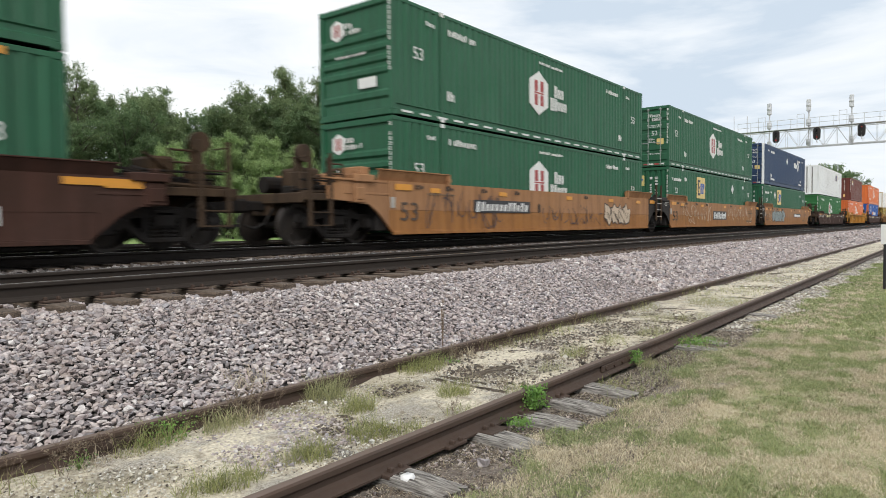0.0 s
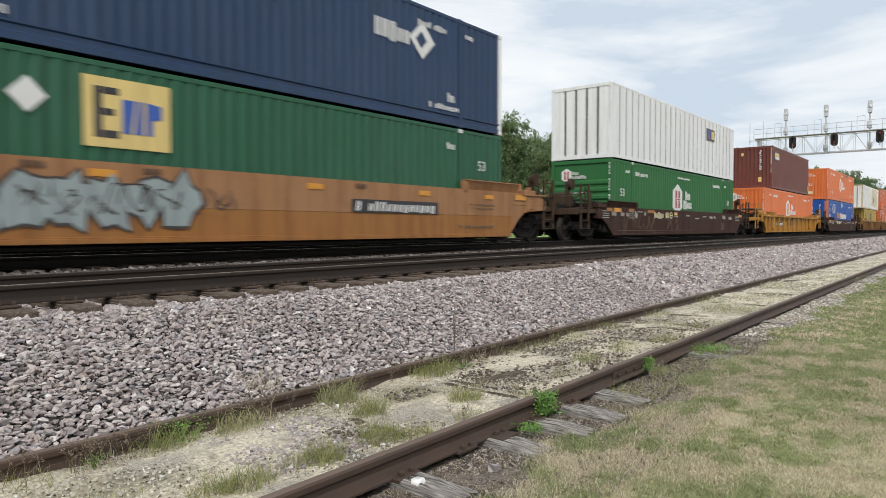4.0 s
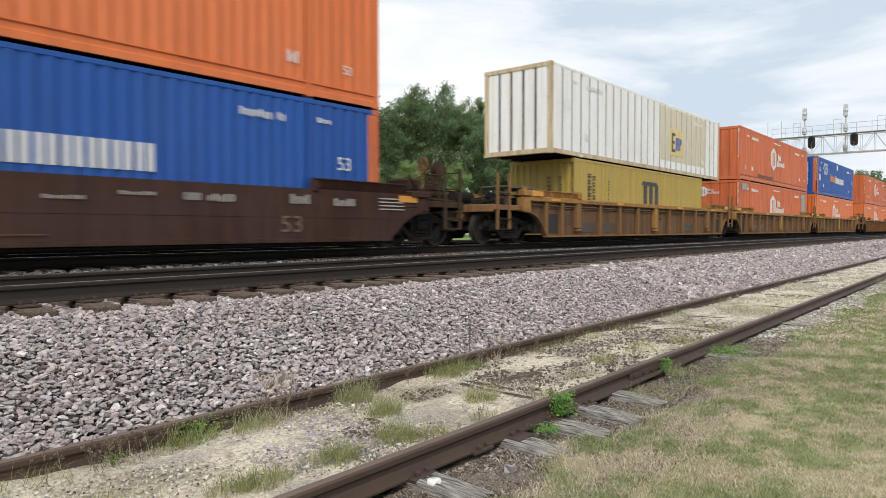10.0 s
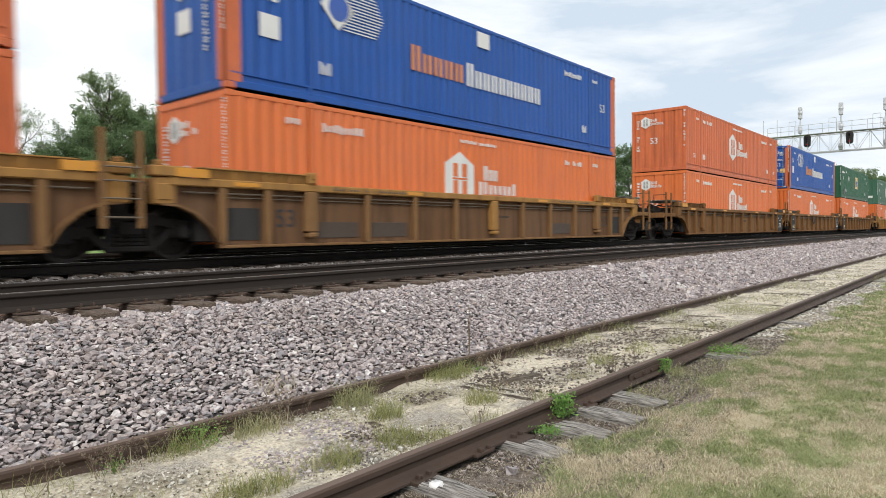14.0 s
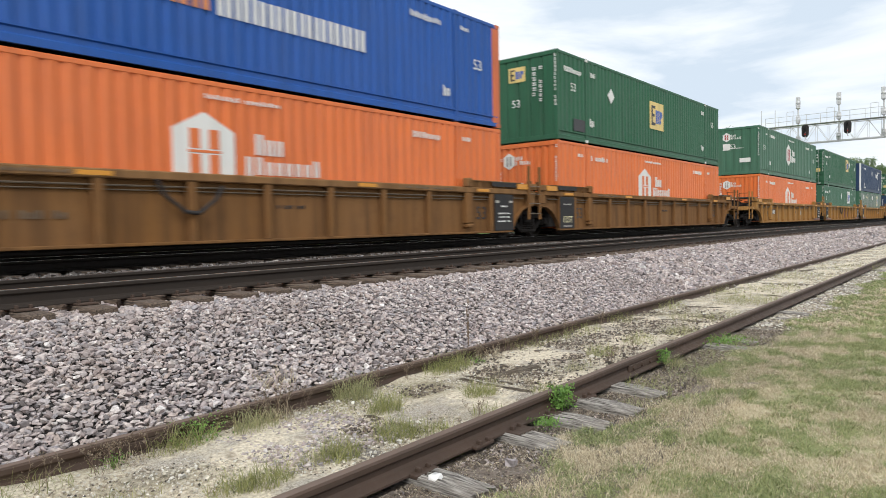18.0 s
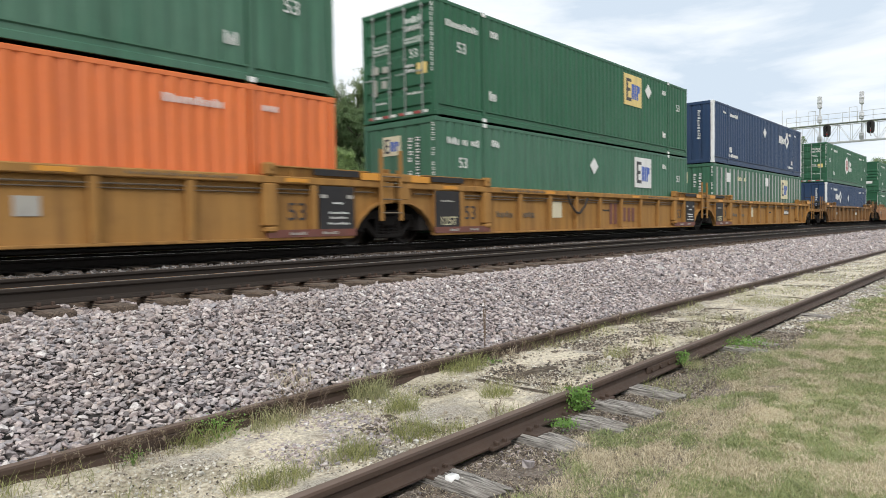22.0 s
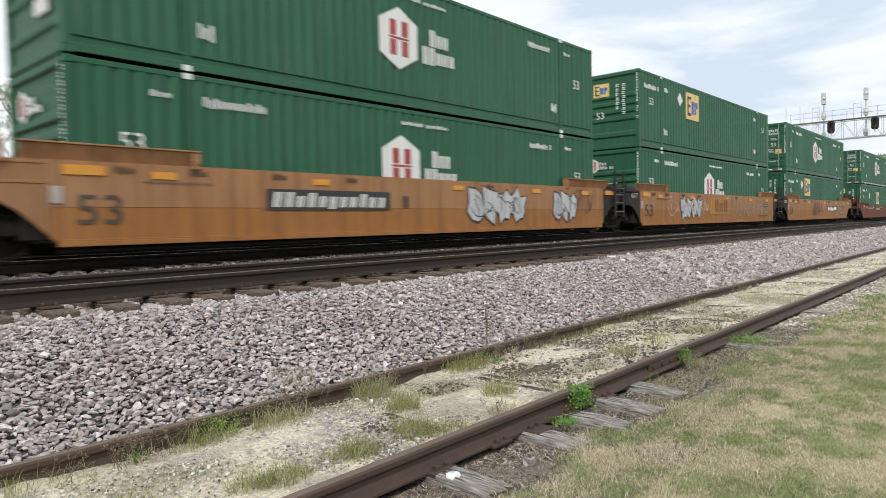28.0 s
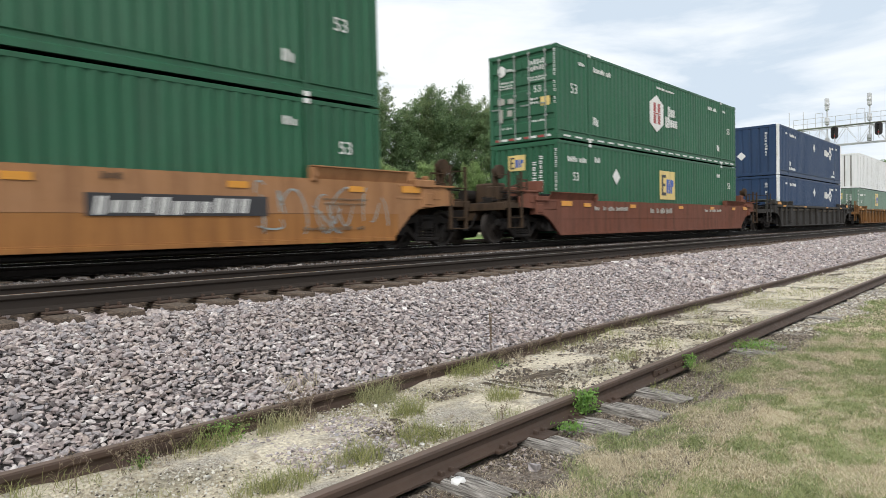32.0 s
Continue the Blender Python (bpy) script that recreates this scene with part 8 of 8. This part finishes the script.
for i, (x, y, n, h) in enumerate(((1.22, 3.80, 4, 0.20), (1.52, 3.80, 7, 0.19), (1.66, 3.84, 6, 0.20), (1.85, 3.82, 5, 0.2), (2.42, 3.84, 6, 0.22), (2.70, 3.86, 9, 0.26), (2.82, 3.86, 7, 0.24), (3.0, 3.88, 5, 0.2), (3.75, 3.88, 5, 0.2), (4.15, 3.88, 6, 0.2), (5.15, 3.88, 8, 0.2),
                               (5.6, 3.86, 8, 0.22), (6.2, 3.88, 8, 0.22), (6.9, 3.9, 8, 0.22), (7.8, 3.9, 9, 0.22), (3.62, 2.75, 4, 0.14), (4.35, 2.8, 5, 0.16), (5.8, 2.8, 5, 0.15), (6.4, 2.85, 6, 0.16))):
    seed_weed(x, y, n, h, 0.10, 200 + i)
weed_clump(3.15, 4.42, 130, 0.20, 0.14, BLADE_DRY, "dry grass tuft growing from the ballast", 101, z=-0.04)
weed_clump(2.96, 3.78, 1500, 0.035, 0.34, BLADE, "low mossy growth on limestone grit", 102, w=0.006, name="moss_patch")
weed_clump(3.9, 3.75, 900, 0.03, 0.3, BLADE, "low mossy growth on limestone grit", 103, w=0.01, name="moss_patch")


def leafy_weed(x, y, n, h, r, seed, z=-0.14, leaf=0.022, label="bright green leafy weed beside the rail", mat=None):
    g = np.random.RandomState(seed)
    t = tagged(new("leafy_weed"), label, "weed")
    t.location = (x, y, z)
    c = np.stack([g.normal(0, r * 0.5, n), g.normal(0, r * 0.4, n), h * g.uniform(0.15, 1.0, n)], 1)
    u = g.normal(0, 1, (n, 3))
    u /= np.linalg.norm(u, axis=1)[:, None]
    w2 = np.cross(u, g.normal(0, 1, (n, 3)) + np.array([0, 0, 1.5]))
    w2 /= np.linalg.norm(w2, axis=1)[:, None]
    s = leaf * g.uniform(0.6, 1.3, n)
    V = np.stack([c - u * s[:, None], c + w2 * (0.6 * s)[:, None], c + u * s[:, None], c - w2 * (0.6 * s)[:, None]], 1).reshape(-1, 3)
    stuff("leaves", V, np.arange(4 * n).reshape(n, 4), mat or WEED, "", "", t)
    st = Shape()
    for i in range(5):
        st.tube((0, 0, 0), (g.normal(0, r * 0.4), g.normal(0, r * 0.3), h * 0.8), 0.004, 5, 0.002)
    solid("stem", st, mat or WEED, t)


leafy_weed(4.18, 2.40, 620, 0.18, 0.10, 111, leaf=0.0125)
leafy_weed(3.80, 2.30, 240, 0.05, 0.12, 112, leaf=0.010)
leafy_weed(7.56, 2.30, 420, 0.06, 0.35, 113, leaf=0.014)
leafy_weed(6.11, 2.40, 260, 0.14, 0.08, 114, leaf=0.011)
leafy_weed(2.17, 3.86, 260, 0.17, 0.16, 115, leaf=0.0095)
leafy_weed(1.62, 3.84, 120, 0.10, 0.08, 117, leaf=0.008)
leafy_weed(5.05, 3.86, 140, 0.08, 0.12, 118, leaf=0.009)
leafy_weed(5.5, 4.28, 150, 0.50, 0.03, 116, -0.07, 0.009, "tall thin weed standing in the ballast", TWIG)

rk = tagged(new("white_rock"), "white chalky stone lying beside the siding rail", "stone")
rk.location = (2.62, 2.28, -0.155)
temps, rf = rock_templates(3, 9)
for i, (dx, dy, sc) in enumerate(((0, 0, 0.036), (0.05, -0.025, 0.02))):
    stuff("lump", temps[i] * np.array([sc * 1.2, sc, sc * 0.9]) + np.array([dx, dy, sc * 0.6]), rf, CHALK, "", "", rk, True)
for x, y, z, sc, nm, lb in ((12.4, 5.3, 0.29, 0.07, "white_rock", "white stone lying on the grey ballast"), (3.12, 2.13, -0.16, 0.035, "grey_stone", "pale grey stone in the dirt strip")):
    o = stuff(nm, temps[2] * sc, rf, CHALK if "white" in nm else BALLAST, lb, "stone")
    del o["kind"]
    o.location = (x, y, z)
for i, (x0, y0, x1, y1, w, z) in enumerate(((4.64, 3.36, 5.32, 3.26, 0.055, -0.092), (4.44, 3.64, 4.40, 2.72, 0.035, -0.104), (4.56, 3.62, 4.55, 3.02, 0.028, -0.108), (2.15, 3.66, 2.13, 2.84, 0.034, -0.112), (3.20, 3.48, 3.17, 2.78, 0.045, -0.110),
                                           (2.66, 3.48, 2.65, 3.02, 0.03, -0.112), (8.6, 3.86, 8.85, 2.80, 0.06, -0.104), (9.05, 3.8, 9.3, 2.8, 0.05, -0.104), (5.0, 3.25, 5.05, 2.75, 0.03, -0.112), (18.3, 3.72, 19.0, 3.55, 0.10, -0.09), (6.9, 3.8, 7.1, 3.0, 0.04, -0.11), (7.6, 3.75, 7.75, 2.9, 0.05, -0.108), (5.9, 3.7, 6.0, 3.0, 0.035, -0.112), (10.2, 3.8, 10.4, 2.8, 0.06, -0.106), (12.3, 3.8, 12.5, 2.8, 0.08, -0.106), (14.6, 3.8, 14.9, 2.8, 0.09, -0.106))):
    pb = tagged(new("loose_plank"), "grey weathered timber splinter lying in limestone grit", "timber", "split timbers in the siding")
    length = math.hypot(x1 - x0, y1 - y0)
    pb.location = ((x0 + x1) / 2, (y0 + y1) / 2, z)
    pb.rotation_euler = (0, 0, math.atan2(-(x1 - x0), y1 - y0))
    solid("board", old_tie(40 + i, 8, length, w), TIE_DARK, pb)

sign = tagged(new("track_sign"), "small white sign panel on a dark steel post", "sign")
sign.location = (16.1, 1.14, -0.17)
solid("post", Shape().cbox(-0.03, 0.03, -0.025, 0.025, 0.0, 1.30, 0.005), BLACK_PANEL, sign)
solid("panel", Shape().cbox(-0.055, -0.035, -0.10, 0.07, 0.92, 1.32, 0.005), MARK_WHITE, sign)


# ---- what moves ----
def motions():
    """The train runs towards -x and slows a little; its wheels turn."""
    def run(t):
        return 12.82 * t - 0.00825 * t * t

    for o in MOVERS:
        x, y, z = o.location
        walk(o, [(t, pose(x - run(t), y, z)) for t in range(0, 33, 4)])
    acts = {}
    for w, k in WHEELSETS:
        if k not in acts:
            x, y, z = w.location
            walk(w, [(i / 30, pose(x, y, z, 0, -math.degrees(run(i / 30) / 0.463), 0)) for i in range(961)])
            acts[k] = w.animation_data
        else:
            w.rotation_mode = "QUATERNION"
            ad = w.animation_data_create()
            ad.action = acts[k].action
            ad.action_slot = acts[k].action_slot


motions()
